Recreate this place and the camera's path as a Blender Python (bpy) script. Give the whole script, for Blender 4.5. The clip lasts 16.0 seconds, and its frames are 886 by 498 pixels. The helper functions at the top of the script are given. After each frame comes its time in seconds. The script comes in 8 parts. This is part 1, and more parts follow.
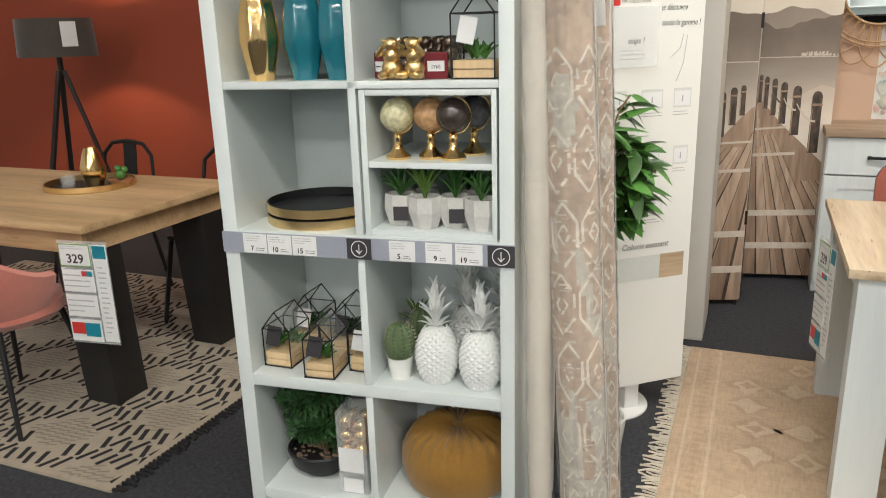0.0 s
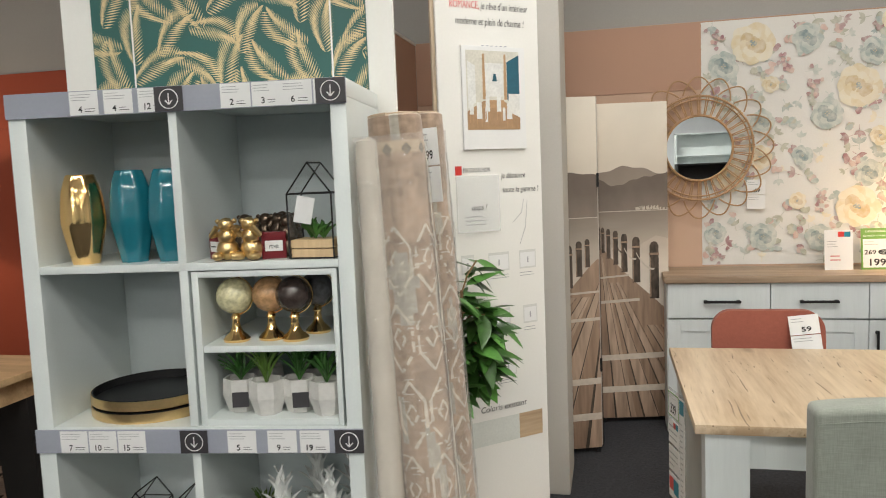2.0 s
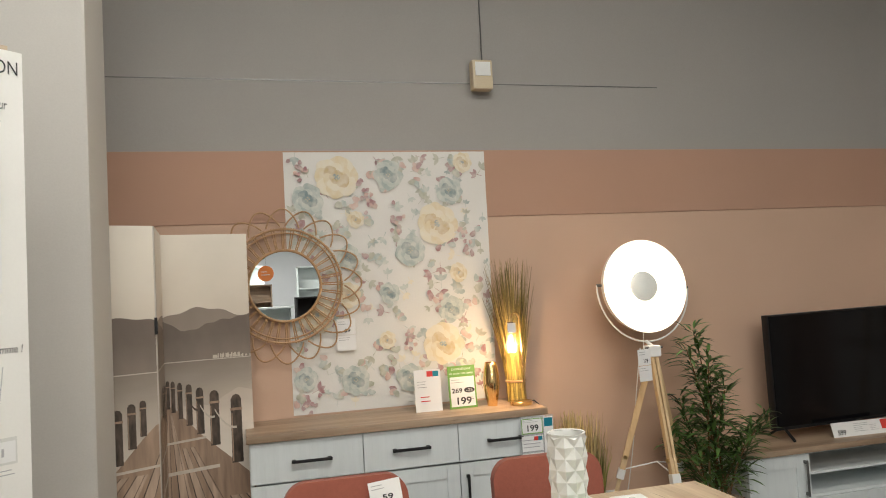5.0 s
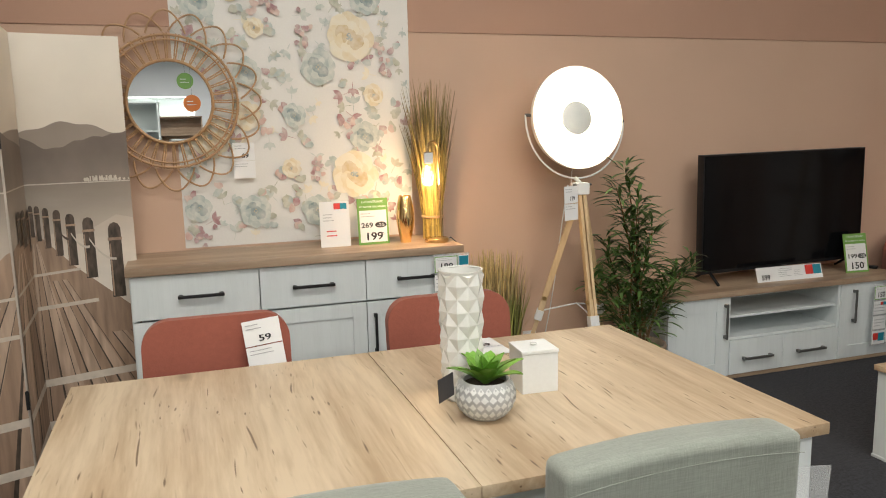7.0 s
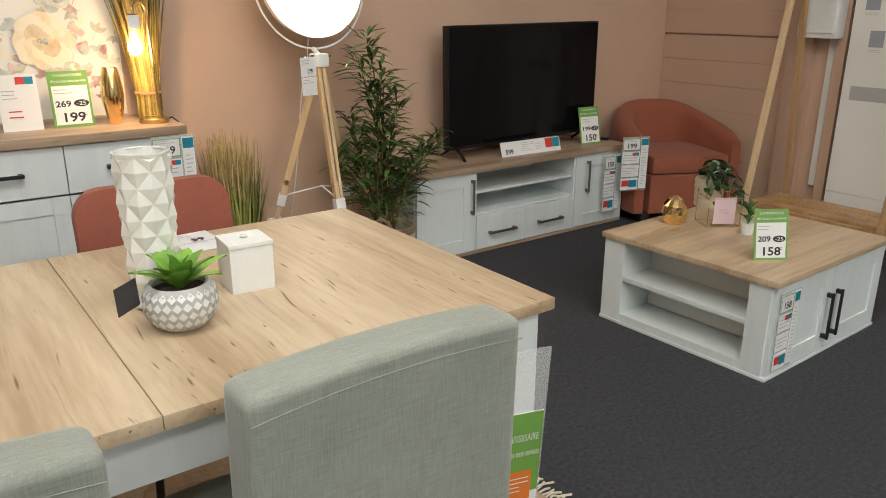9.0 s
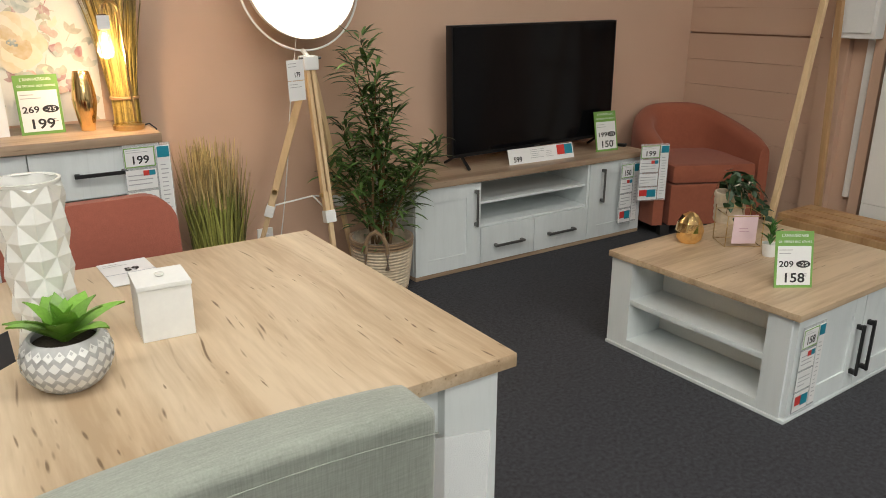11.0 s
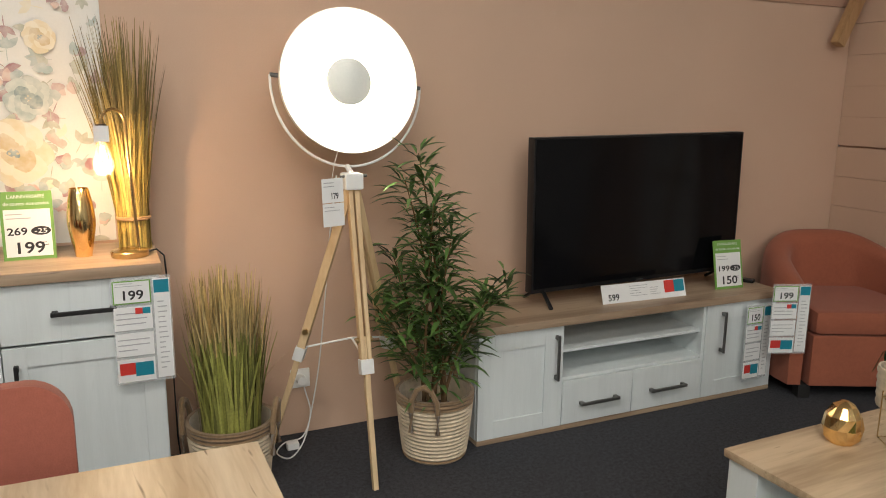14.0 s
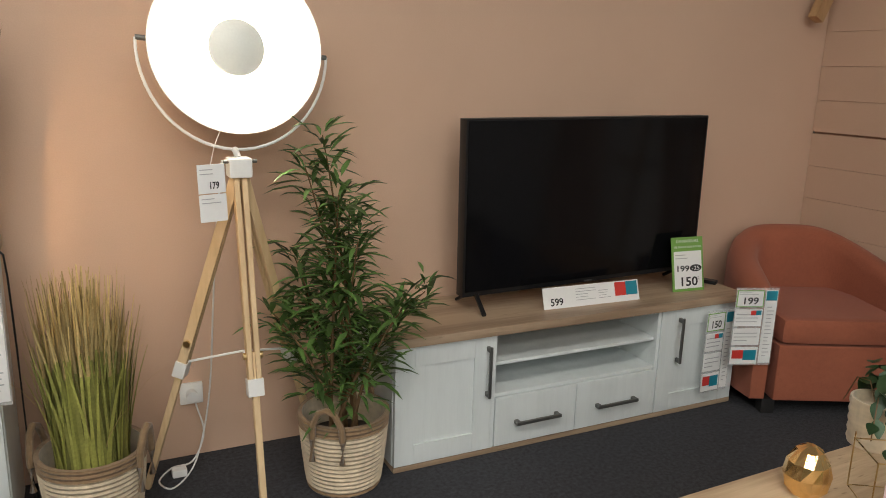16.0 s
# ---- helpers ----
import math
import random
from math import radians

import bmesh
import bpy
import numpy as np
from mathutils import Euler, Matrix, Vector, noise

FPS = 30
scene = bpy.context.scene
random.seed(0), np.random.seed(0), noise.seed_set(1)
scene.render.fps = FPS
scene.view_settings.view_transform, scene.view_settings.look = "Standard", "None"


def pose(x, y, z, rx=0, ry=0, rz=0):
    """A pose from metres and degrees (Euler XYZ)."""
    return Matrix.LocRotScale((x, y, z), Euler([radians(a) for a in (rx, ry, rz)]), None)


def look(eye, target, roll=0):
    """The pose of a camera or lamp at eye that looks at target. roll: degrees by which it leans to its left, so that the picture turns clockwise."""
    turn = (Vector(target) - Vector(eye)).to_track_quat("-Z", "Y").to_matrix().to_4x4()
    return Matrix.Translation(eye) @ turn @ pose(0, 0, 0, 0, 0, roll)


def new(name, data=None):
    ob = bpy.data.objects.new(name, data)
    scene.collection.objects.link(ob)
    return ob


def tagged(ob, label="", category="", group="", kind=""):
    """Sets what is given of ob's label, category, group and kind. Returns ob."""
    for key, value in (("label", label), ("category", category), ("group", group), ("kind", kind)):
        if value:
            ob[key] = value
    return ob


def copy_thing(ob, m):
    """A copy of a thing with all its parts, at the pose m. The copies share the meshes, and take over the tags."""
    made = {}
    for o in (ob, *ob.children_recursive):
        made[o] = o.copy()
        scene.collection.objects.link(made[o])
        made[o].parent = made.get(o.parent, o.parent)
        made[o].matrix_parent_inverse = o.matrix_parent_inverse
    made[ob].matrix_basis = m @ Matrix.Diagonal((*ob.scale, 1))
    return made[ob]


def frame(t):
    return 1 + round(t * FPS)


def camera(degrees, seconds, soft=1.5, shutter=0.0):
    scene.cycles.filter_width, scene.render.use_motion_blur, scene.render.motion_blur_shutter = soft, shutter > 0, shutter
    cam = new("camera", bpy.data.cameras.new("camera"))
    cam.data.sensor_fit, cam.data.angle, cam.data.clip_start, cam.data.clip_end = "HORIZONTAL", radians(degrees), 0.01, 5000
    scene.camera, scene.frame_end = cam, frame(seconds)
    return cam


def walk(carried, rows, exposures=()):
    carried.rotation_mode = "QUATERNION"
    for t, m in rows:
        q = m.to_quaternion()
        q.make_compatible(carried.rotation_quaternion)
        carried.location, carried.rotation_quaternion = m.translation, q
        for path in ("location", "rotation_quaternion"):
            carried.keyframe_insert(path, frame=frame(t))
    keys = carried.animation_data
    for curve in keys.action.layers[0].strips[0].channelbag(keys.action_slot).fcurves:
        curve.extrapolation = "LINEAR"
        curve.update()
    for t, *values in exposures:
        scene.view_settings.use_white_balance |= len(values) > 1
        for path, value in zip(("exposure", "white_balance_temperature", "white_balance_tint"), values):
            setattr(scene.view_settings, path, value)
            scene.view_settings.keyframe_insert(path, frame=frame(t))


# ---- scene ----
cam = camera(60.9, 16.0, soft=0.9, shutter=0.2)
EXPOSURES = [(0.0, 0.19), (1.0, 0.03), (2.0, -0.15), (3.0, -0.28), (4.5, -0.34), (6.0, -0.26), (7.5, -0.2), (9.0, -0.2), (12.0, -0.21), (14.0, -0.2), (16.0, -0.12)]
PATH = [
    (0, (0.157, -0.086, 1.401), (-0.588, 1.686, 0.848), -1.6),
    (0.5, (0.163, -0.092, 1.435), (-0.54, 1.731, 1.006), -1.5),
    (1, (0.174, -0.095, 1.455), (-0.455, 1.779, 1.151), -1.2),
    (1.5, (0.173, -0.06, 1.463), (-0.349, 1.855, 1.215), -1.8),
    (2, (0.199, -0.002, 1.47), (-0.235, 1.94, 1.275), -2.3),
    (2.5, (0.251, 0.095, 1.492), (-0.129, 2.056, 1.379), -2.7),
    (3, (0.293, 0.176, 1.535), (-0.091, 2.139, 1.51), -2.7),
    (3.5, (0.366, 0.267, 1.544), (0.128, 2.252, 1.595), -2.9),
    (4, (0.394, 0.389, 1.553), (0.49, 2.385, 1.63), -3.0),
    (4.5, (0.463, 0.509, 1.557), (0.84, 2.471, 1.66), -2.6),
    (4.7, (0.472, 0.531, 1.538), (0.927, 2.475, 1.66), -3.1),
    (6.8, (0.714, 0.866, 1.42), (1.339, 2.746, 1.151), -1.4),
    (7, (0.741, 0.886, 1.415), (1.377, 2.756, 1.102), -1.2),
    (7.5, (0.818, 0.916, 1.386), (1.504, 2.744, 0.953), -1.1),
    (8, (0.878, 0.946, 1.339), (1.668, 2.703, 0.799), -0.8),
    (8.5, (0.933, 1.009, 1.331), (1.885, 2.669, 0.749), -0.4),
    (9, (0.964, 1.046, 1.356), (2.096, 2.574, 0.737), 0.2),
    (11.5, (1.343, 1.238, 1.368), (2.358, 2.844, 0.743), -0.0),
    (12, (1.435, 1.353, 1.377), (2.408, 2.99, 0.766), -0.0),
    (12.5, (1.517, 1.473, 1.397), (2.481, 3.12, 0.797), 0.3),
    (13, (1.587, 1.566, 1.384), (2.522, 3.245, 0.828), 0.4),
    (13.5, (1.679, 1.624, 1.392), (2.556, 3.351, 0.893), 0.3),
    (14, (1.813, 1.663, 1.41), (2.627, 3.446, 1.013), 0.6),
    (14.5, (1.918, 1.686, 1.412), (2.698, 3.493, 1.057), 1.0),
    (15, (2.023, 1.722, 1.413), (2.78, 3.535, 1.037), 0.5),
    (15.5, (2.118, 1.824, 1.386), (2.932, 3.605, 0.982), 1.0),
    (16, (2.198, 1.957, 1.404), (3.058, 3.704, 0.948), 1.7),
]
walk(cam, [(t, look(eye, to, lean)) for t, eye, to, lean in PATH], EXPOSURES)

# ---- world and lights ----
world = bpy.data.worlds.new("store_world")
scene.world = world
world.use_nodes = True
world.node_tree.nodes["Background"].inputs[0].default_value = (0.9, 0.95, 1.0, 1)
world.node_tree.nodes["Background"].inputs[1].default_value = 0.012


def area_lamp(name, loc, target, sx, sy, watts, colour):
    data = bpy.data.lights.new(name, "AREA")
    data.shape, data.size, data.size_y, data.energy, data.color = "RECTANGLE", sx, sy, watts, colour
    ob = new(name, data)
    ob.matrix_world = look(loc, target)
    return tagged(ob, "white light of a ceiling strip or of an added fill", "light")


def bulb_lamp(name, loc, watts, radius, colour):
    data = bpy.data.lights.new(name, "POINT")
    data.energy, data.shadow_soft_size, data.color = watts, radius, colour
    ob = new(name, data)
    ob.location = loc
    return ob


CEIL = 4.3
STRIPS = [(-3.4, 0.9), (0.7, 1.9), (2.75, 1.5), (-3.0, -1.4), (0.4, -0.9), (3.4, -1.6), (-1.2, -3.8), (2.2, -3.8)]
# Last two are added fill without a strip, to brighten the mirrored store.
STRIP_AND_FILL_WATTS = {(-3.4, 0.9): 3, (0.7, 1.9): 64, (2.75, 1.5): 29, (-3.0, -1.4): 6, (0.4, -0.9): 72, (3.4, -1.6): 66, (-1.2, -3.8): 52, (2.2, -3.8): 76, (0.4, -9.0): 260, (0.4, -16.0): 700}
FAR_STRIPS = [(x, y) for x in (-3.2, 0.4, 4.0) for y in (-7, -11, -15, -19)]
for sx_, sy_ in STRIP_AND_FILL_WATTS:
    area_lamp("strip_light_glow", (sx_, sy_, CEIL - 0.32), (sx_, sy_ + 0.001, 0), 2.4, 0.25, STRIP_AND_FILL_WATTS[(sx_, sy_)], (0.985, 0.965, 0.90))
bulb_lamp("tripod_lamp_light", (2.663, 4.425, 1.452), 13, 0.03, (1.0, 0.86, 0.68))
bulb_lamp("table_lamp_light", (1.825, 4.27, 1.16), 7.4, 0.02, (1.0, 0.66, 0.36))
bulb_lamp("floor_lamp_light", (-4.48, 3.99, 1.485), 17, 0.03, (1.0, 0.72, 0.45))

# ---- materials ----


def node_mat(name):
    m = bpy.data.materials.new(name)
    m.use_nodes = True
    return m, m.node_tree.nodes, m.node_tree.links, m.node_tree.nodes["Principled BSDF"]


def surface(name, base, rough=0.5, metal=0.0, vary=0.08, scale=6.0, grain=120.0, bump=0.1, coat=0.0, random=0.0, island=0.0):
    """Colour with broad and fine variation, and fine relief."""
    m, n, l, p = node_mat(name)
    tc = n.new("ShaderNodeTexCoord")
    a = n.new("ShaderNodeTexNoise")
    a.inputs["Scale"].default_value, a.inputs["Detail"].default_value = scale, 4
    b = n.new("ShaderNodeTexNoise")
    b.inputs["Scale"].default_value, b.inputs["Detail"].default_value = grain, 3
    for t in (a, b):
        l.new(tc.outputs["Object"], t.inputs["Vector"])
    mix = n.new("ShaderNodeMath")
    mix.operation = "ADD"
    l.new(a.outputs[0], mix.inputs[0])
    l.new(b.outputs[0], mix.inputs[1])
    mr = n.new("ShaderNodeMapRange")
    mr.inputs[1].default_value, mr.inputs[2].default_value = 0.6, 1.4
    mr.inputs[3].default_value, mr.inputs[4].default_value = 1 - vary, 1 + vary
    l.new(mix.outputs[0], mr.inputs[0])
    val = mr.outputs[0]
    if random:
        oi = n.new("ShaderNodeObjectInfo")
        rr = n.new("ShaderNodeMapRange")
        rr.inputs[3].default_value, rr.inputs[4].default_value = 1 - random, 1 + random
        l.new(oi.outputs["Random"], rr.inputs[0])
        mm = n.new("ShaderNodeMath")
        mm.operation = "MULTIPLY"
        l.new(val, mm.inputs[0])
        l.new(rr.outputs[0], mm.inputs[1])
        val = mm.outputs[0]
    if island:
        gi = n.new("ShaderNodeNewGeometry")
        ri = n.new("ShaderNodeMapRange")
        ri.inputs[3].default_value, ri.inputs[4].default_value = 1 - island, 1 + island
        l.new(gi.outputs["Random Per Island"], ri.inputs[0])
        mi = n.new("ShaderNodeMath")
        mi.operation = "MULTIPLY"
        l.new(val, mi.inputs[0])
        l.new(ri.outputs[0], mi.inputs[1])
        val = mi.outputs[0]
    hsv = n.new("ShaderNodeHueSaturation")
    hsv.inputs["Color"].default_value = (*base, 1)
    l.new(val, hsv.inputs["Value"])
    l.new(hsv.outputs[0], p.inputs["Base Color"])
    p.inputs["Roughness"].default_value, p.inputs["Metallic"].default_value = rough, metal
    p.inputs["Coat Weight"].default_value = coat
    rm = n.new("ShaderNodeMapRange")
    rm.inputs[3].default_value, rm.inputs[4].default_value = max(0.02, rough - 0.06), min(1, rough + 0.06)
    l.new(a.outputs[0], rm.inputs[0])
    l.new(rm.outputs[0], p.inputs["Roughness"])
    if bump:
        bp = n.new("ShaderNodeBump")
        bp.inputs["Strength"].default_value, bp.inputs["Distance"].default_value = bump, 0.004
        l.new(b.outputs[0], bp.inputs["Height"])
        l.new(bp.outputs[0], p.inputs["Normal"])
    return m


def wood(name, light, dark, axis="X", rough=0.45, cracks=0.55, scale=1.0, bump=0.06):
    """Board with long grain along one axis, knots and dark cracks."""
    m, n, l, p = node_mat(name)
    tc = n.new("ShaderNodeTexCoord")
    mp = n.new("ShaderNodeMapping")
    i = "XYZ".index(axis)
    s = [9.0 * scale] * 3
    s[i] = 0.7 * scale
    mp.inputs["Scale"].default_value = s
    l.new(tc.outputs["Object"], mp.inputs["Vector"])
    bend = n.new("ShaderNodeTexNoise")
    bend.inputs["Scale"].default_value = 1.6
    l.new(tc.outputs["Object"], bend.inputs["Vector"])
    add = n.new("ShaderNodeVectorMath")
    add.operation = "MULTIPLY_ADD"
    add.inputs[1].default_value = (0.3, 0.3, 0.3)
    l.new(bend.outputs["Color"], add.inputs[0])
    l.new(mp.outputs[0], add.inputs[2])
    broad = n.new("ShaderNodeTexNoise")
    broad.inputs["Scale"].default_value, broad.inputs["Detail"].default_value, broad.inputs["Roughness"].default_value = 1.0, 6, 0.6
    l.new(add.outputs[0], broad.inputs["Vector"])
    fine = n.new("ShaderNodeTexNoise")
    fine.inputs["Scale"].default_value, fine.inputs["Detail"].default_value = 9, 3
    l.new(add.outputs[0], fine.inputs["Vector"])
    sm = n.new("ShaderNodeMath")
    sm.operation = "MULTIPLY_ADD"
    sm.inputs[1].default_value = 0.3
    l.new(fine.outputs[0], sm.inputs[0])
    l.new(broad.outputs[0], sm.inputs[2])
    ramp = n.new("ShaderNodeValToRGB")
    ramp.color_ramp.elements[0].position, ramp.color_ramp.elements[0].color = 0.50, (*dark, 1)
    ramp.color_ramp.elements[1].position, ramp.color_ramp.elements[1].color = 0.75, (*light, 1)
    l.new(sm.outputs[0], ramp.inputs[0])
    # cracks: thin tapered dashes along the grain, gently bent
    wp = n.new("ShaderNodeVectorMath")
    wp.operation = "MULTIPLY_ADD"
    wp.inputs[1].default_value = (0.16, 0.16, 0.16)
    l.new(bend.outputs["Color"], wp.inputs[0])
    l.new(tc.outputs["Object"], wp.inputs[2])
    dashes = []
    for across, along, reach, keep, deep in ((105.0, 1.7, 0.34, 0.90, 1.0), (150.0, 3.8, 0.32, 0.94, 0.9), (110.0, 1.1, 0.30, 0.72, 0.25)):
        dm = n.new("ShaderNodeMapping")
        ds = [across] * 3
        ds[i] = along
        dm.inputs["Scale"].default_value = ds
        l.new(wp.outputs[0], dm.inputs["Vector"])
        dv = n.new("ShaderNodeTexVoronoi")
        dv.inputs["Scale"].default_value = 1.0
        l.new(dm.outputs[0], dv.inputs["Vector"])
        dr = n.new("ShaderNodeMapRange")
        dr.inputs[1].default_value, dr.inputs[2].default_value = reach * 0.45, reach
        dr.inputs[3].default_value, dr.inputs[4].default_value = 1.0, 0.0
        l.new(dv.outputs["Distance"], dr.inputs[0])
        # only some of the lines run deep
        dg = n.new("ShaderNodeSeparateXYZ")
        l.new(dv.outputs["Color"], dg.inputs[0])
        dk = n.new("ShaderNodeMapRange")
        dk.inputs[1].default_value, dk.inputs[2].default_value = keep, keep + 0.02
        dk.inputs[4].default_value = deep
        l.new(dg.outputs[0], dk.inputs[0])
        dd = n.new("ShaderNodeMath")
        dd.operation = "MULTIPLY"
        l.new(dr.outputs[0], dd.inputs[0])
        l.new(dk.outputs[0], dd.inputs[1])
        dashes.append(dd.outputs[0])
    d = n.new("ShaderNodeMath")
    d.operation = "MAXIMUM"
    l.new(dashes[0], d.inputs[0])
    l.new(dashes[1], d.inputs[1])
    both = n.new("ShaderNodeMath")
    both.operation = "MAXIMUM"
    l.new(d.outputs[0], both.inputs[0])
    l.new(dashes[2], both.inputs[1])
    amt = n.new("ShaderNodeMath")
    amt.operation = "MULTIPLY"
    amt.inputs[1].default_value = cracks
    l.new(both.outputs[0], amt.inputs[0])
    # knots
    km = n.new("ShaderNodeMapping")
    ks = [5.2] * 3
    ks[i] = 2.6
    km.inputs["Scale"].default_value = ks
    l.new(tc.outputs["Object"], km.inputs["Vector"])
    vo = n.new("ShaderNodeTexVoronoi")
    vo.inputs["Scale"].default_value = 1.0
    l.new(km.outputs[0], vo.inputs["Vector"])
    kr = n.new("ShaderNodeMapRange")
    kr.inputs[1].default_value, kr.inputs[2].default_value = 0.01, 0.15
    kr.inputs[3].default_value, kr.inputs[4].default_value = 0.75 * cracks, 0.0
    l.new(vo.outputs["Distance"], kr.inputs[0])
    mx = n.new("ShaderNodeMath")
    mx.operation = "MAXIMUM"
    l.new(amt.outputs[0], mx.inputs[0])
    l.new(kr.outputs[0], mx.inputs[1])
    cm = n.new("ShaderNodeMixRGB")
    cm.inputs[2].default_value = (dark[0] * 0.4, dark[1] * 0.35, dark[2] * 0.3, 1)
    l.new(mx.outputs[0], cm.inputs[0])
    l.new(ramp.outputs[0], cm.inputs[1])
    l.new(cm.outputs[0], p.inputs["Base Color"])
    p.inputs["Roughness"].default_value = rough
    bp = n.new("ShaderNodeBump")
    bp.inputs["Strength"].default_value, bp.inputs["Distance"].default_value = bump, 0.002
    l.new(sm.outputs[0], bp.inputs["Height"])
    l.new(bp.outputs[0], p.inputs["Normal"])
    return m


def weave(name, base, rough=0.9, thread=420.0, vary=0.18, sheen=0.3, bump=0.35, upright=False):
    """Woven cloth: crossed threads with uneven dye."""
    m, n, l, p = node_mat(name)
    tc = n.new("ShaderNodeTexCoord")
    outs = []
    threads = ((thread, thread, thread * 0.07), (thread * 0.07, thread, thread)) if upright else ((thread, thread * 0.16, thread), (thread * 0.16, thread, thread * 0.16))
    for sc in threads:
        mp = n.new("ShaderNodeMapping")
        mp.inputs["Scale"].default_value = [q * 0.5 for q in sc]
        l.new(tc.outputs["Object"], mp.inputs["Vector"])
        t = n.new("ShaderNodeTexNoise")
        t.inputs["Scale"].default_value, t.inputs["Detail"].default_value = 1.0, 2
        l.new(mp.outputs[0], t.inputs["Vector"])
        outs.append(t.outputs[0])
    sm = n.new("ShaderNodeMath")
    sm.operation = "ADD"
    l.new(outs[0], sm.inputs[0])
    l.new(outs[1], sm.inputs[1])
    broad = n.new("ShaderNodeTexNoise")
    broad.inputs["Scale"].default_value, broad.inputs["Detail"].default_value = 5, 3
    l.new(tc.outputs["Object"], broad.inputs["Vector"])
    sm2 = n.new("ShaderNodeMath")
    sm2.operation = "ADD"
    l.new(sm.outputs[0], sm2.inputs[0])
    l.new(broad.outputs[0], sm2.inputs[1])
    mr = n.new("ShaderNodeMapRange")
    mr.inputs[1].default_value, mr.inputs[2].default_value = 1.0, 2.0
    mr.inputs[3].default_value, mr.inputs[4].default_value = 1 - vary, 1 + vary
    l.new(sm2.outputs[0], mr.inputs[0])
    hsv = n.new("ShaderNodeHueSaturation")
    hsv.inputs["Color"].default_value = (*base, 1)
    l.new(mr.outputs[0], hsv.inputs["Value"])
    l.new(hsv.outputs[0], p.inputs["Base Color"])
    p.inputs["Roughness"].default_value, p.inputs["Sheen Weight"].default_value = rough, sheen
    bp = n.new("ShaderNodeBump")
    bp.inputs["Strength"].default_value, bp.inputs["Distance"].default_value = bump, 0.002
    l.new(sm.outputs[0], bp.inputs["Height"])
    l.new(bp.outputs[0], p.inputs["Normal"])
    return m


def glow(name, colour, strength):
    m, n, l, p = node_mat(name)
    p.inputs["Base Color"].default_value = (*colour, 1)
    p.inputs["Emission Color"].default_value, p.inputs["Emission Strength"].default_value = (*colour, 1), strength
    return m


def clear(name, colour=(1, 1, 1), rough=0.03, alpha=0.25, crinkle=0.0):
    """Thin clear plastic or glass: mostly see-through with a glossy skin."""
    m, n, l, p = node_mat(name)
    p.inputs["Base Color"].default_value, p.inputs["Roughness"].default_value, p.inputs["Alpha"].default_value = (*colour, 1), rough, alpha
    p.inputs["Specular IOR Level"].default_value = 0.8
    if crinkle:
        tc = n.new("ShaderNodeTexCoord")
        t = n.new("ShaderNodeTexNoise")
        t.inputs["Scale"].default_value, t.inputs["Detail"].default_value, t.inputs["Distortion"].default_value = 22, 4, 1.5
        l.new(tc.outputs["Object"], t.inputs["Vector"])
        b = n.new("ShaderNodeBump")
        b.inputs["Strength"].default_value, b.inputs["Distance"].default_value = crinkle, 0.02
        l.new(t.outputs[0], b.inputs["Height"])
        l.new(b.outputs[0], p.inputs["Normal"])
    return m


PEACH = surface("peach_wall_paint", (0.585, 0.40, 0.29), 0.75, vary=0.05, scale=2.0, grain=220, bump=0.12)
# Darker peach for the upper board, the partition and the plank backing.
PEACH_DARK = surface("darker_peach_wall", (0.47, 0.285, 0.20), 0.75, vary=0.05, scale=2.0, grain=220, bump=0.12)
GREY_WALL = surface("grey_wall_paint", (0.365, 0.35, 0.325), 0.8, vary=0.05, scale=1.5, grain=160, bump=0.12)
COLUMN_PAINT = surface("column_paint", (0.52, 0.50, 0.46), 0.7, vary=0.05, scale=2, grain=160, bump=0.08)
RED_WALL = surface("terracotta_wall_paint", (0.34, 0.062, 0.026), 0.65, vary=0.07, scale=2, grain=180, bump=0.1)
CARPET = surface("grey_carpet_pile", (0.036, 0.037, 0.043), 0.97, vary=0.85, scale=70, grain=260, bump=0.6)
CEILING = surface("store_ceiling", (0.72, 0.72, 0.72), 0.9, vary=0.05, scale=1)
PLAIN_WALL = surface("store_wall_paint", (0.74, 0.76, 0.77), 0.85, vary=0.08, scale=0.6)
WHITE = surface("white_melamine", (0.715, 0.765, 0.755), 0.35, vary=0.03, scale=3, grain=200, bump=0.02)
WHITE_WOOD = wood("white_washed_board", (0.715, 0.76, 0.76), (0.675, 0.72, 0.72), "Z", 0.5, cracks=0.06, scale=2.5, bump=0.1)
WHITE_PAPER = surface("white_paper", (0.80, 0.80, 0.79), 0.55, vary=0.02, bump=0.02)
OFF_WHITE = surface("white_sign_board", (0.82, 0.81, 0.77), 0.5, vary=0.02, scale=2, bump=0.03)
OAK_Y = wood("light_oak_board", (0.62, 0.495, 0.345), (0.42, 0.30, 0.185), "Y", 0.4, 1.0)
OAK_X = wood("natural_oak_board", (0.60, 0.455, 0.30), (0.39, 0.275, 0.17), "X", 0.42, 0.6)
SIDE_OAK = wood("grey_brown_oak_top", (0.45, 0.33, 0.225), (0.29, 0.20, 0.13), "X", 0.45, 0.4)
RED_ROOM_OAK = wood("honey_oak_board", (0.64, 0.44, 0.24), (0.44, 0.285, 0.145), "X", 0.42, 0.5)
PINE = wood("pale_pine", (0.72, 0.53, 0.31), (0.58, 0.40, 0.21), "Z", 0.5, 0.15)
RACK_WOOD = wood("ash_rack_wood", (0.50, 0.31, 0.15), (0.36, 0.20, 0.09), "Z", 0.5, 0.2)
BLACK = surface("matt_black_metal", (0.018, 0.018, 0.019), 0.45, 0.3, vary=0.1, bump=0.03)
BLACK_WOOD = surface("black_stained_wood", (0.012, 0.011, 0.011), 0.55, vary=0.15, bump=0.05)
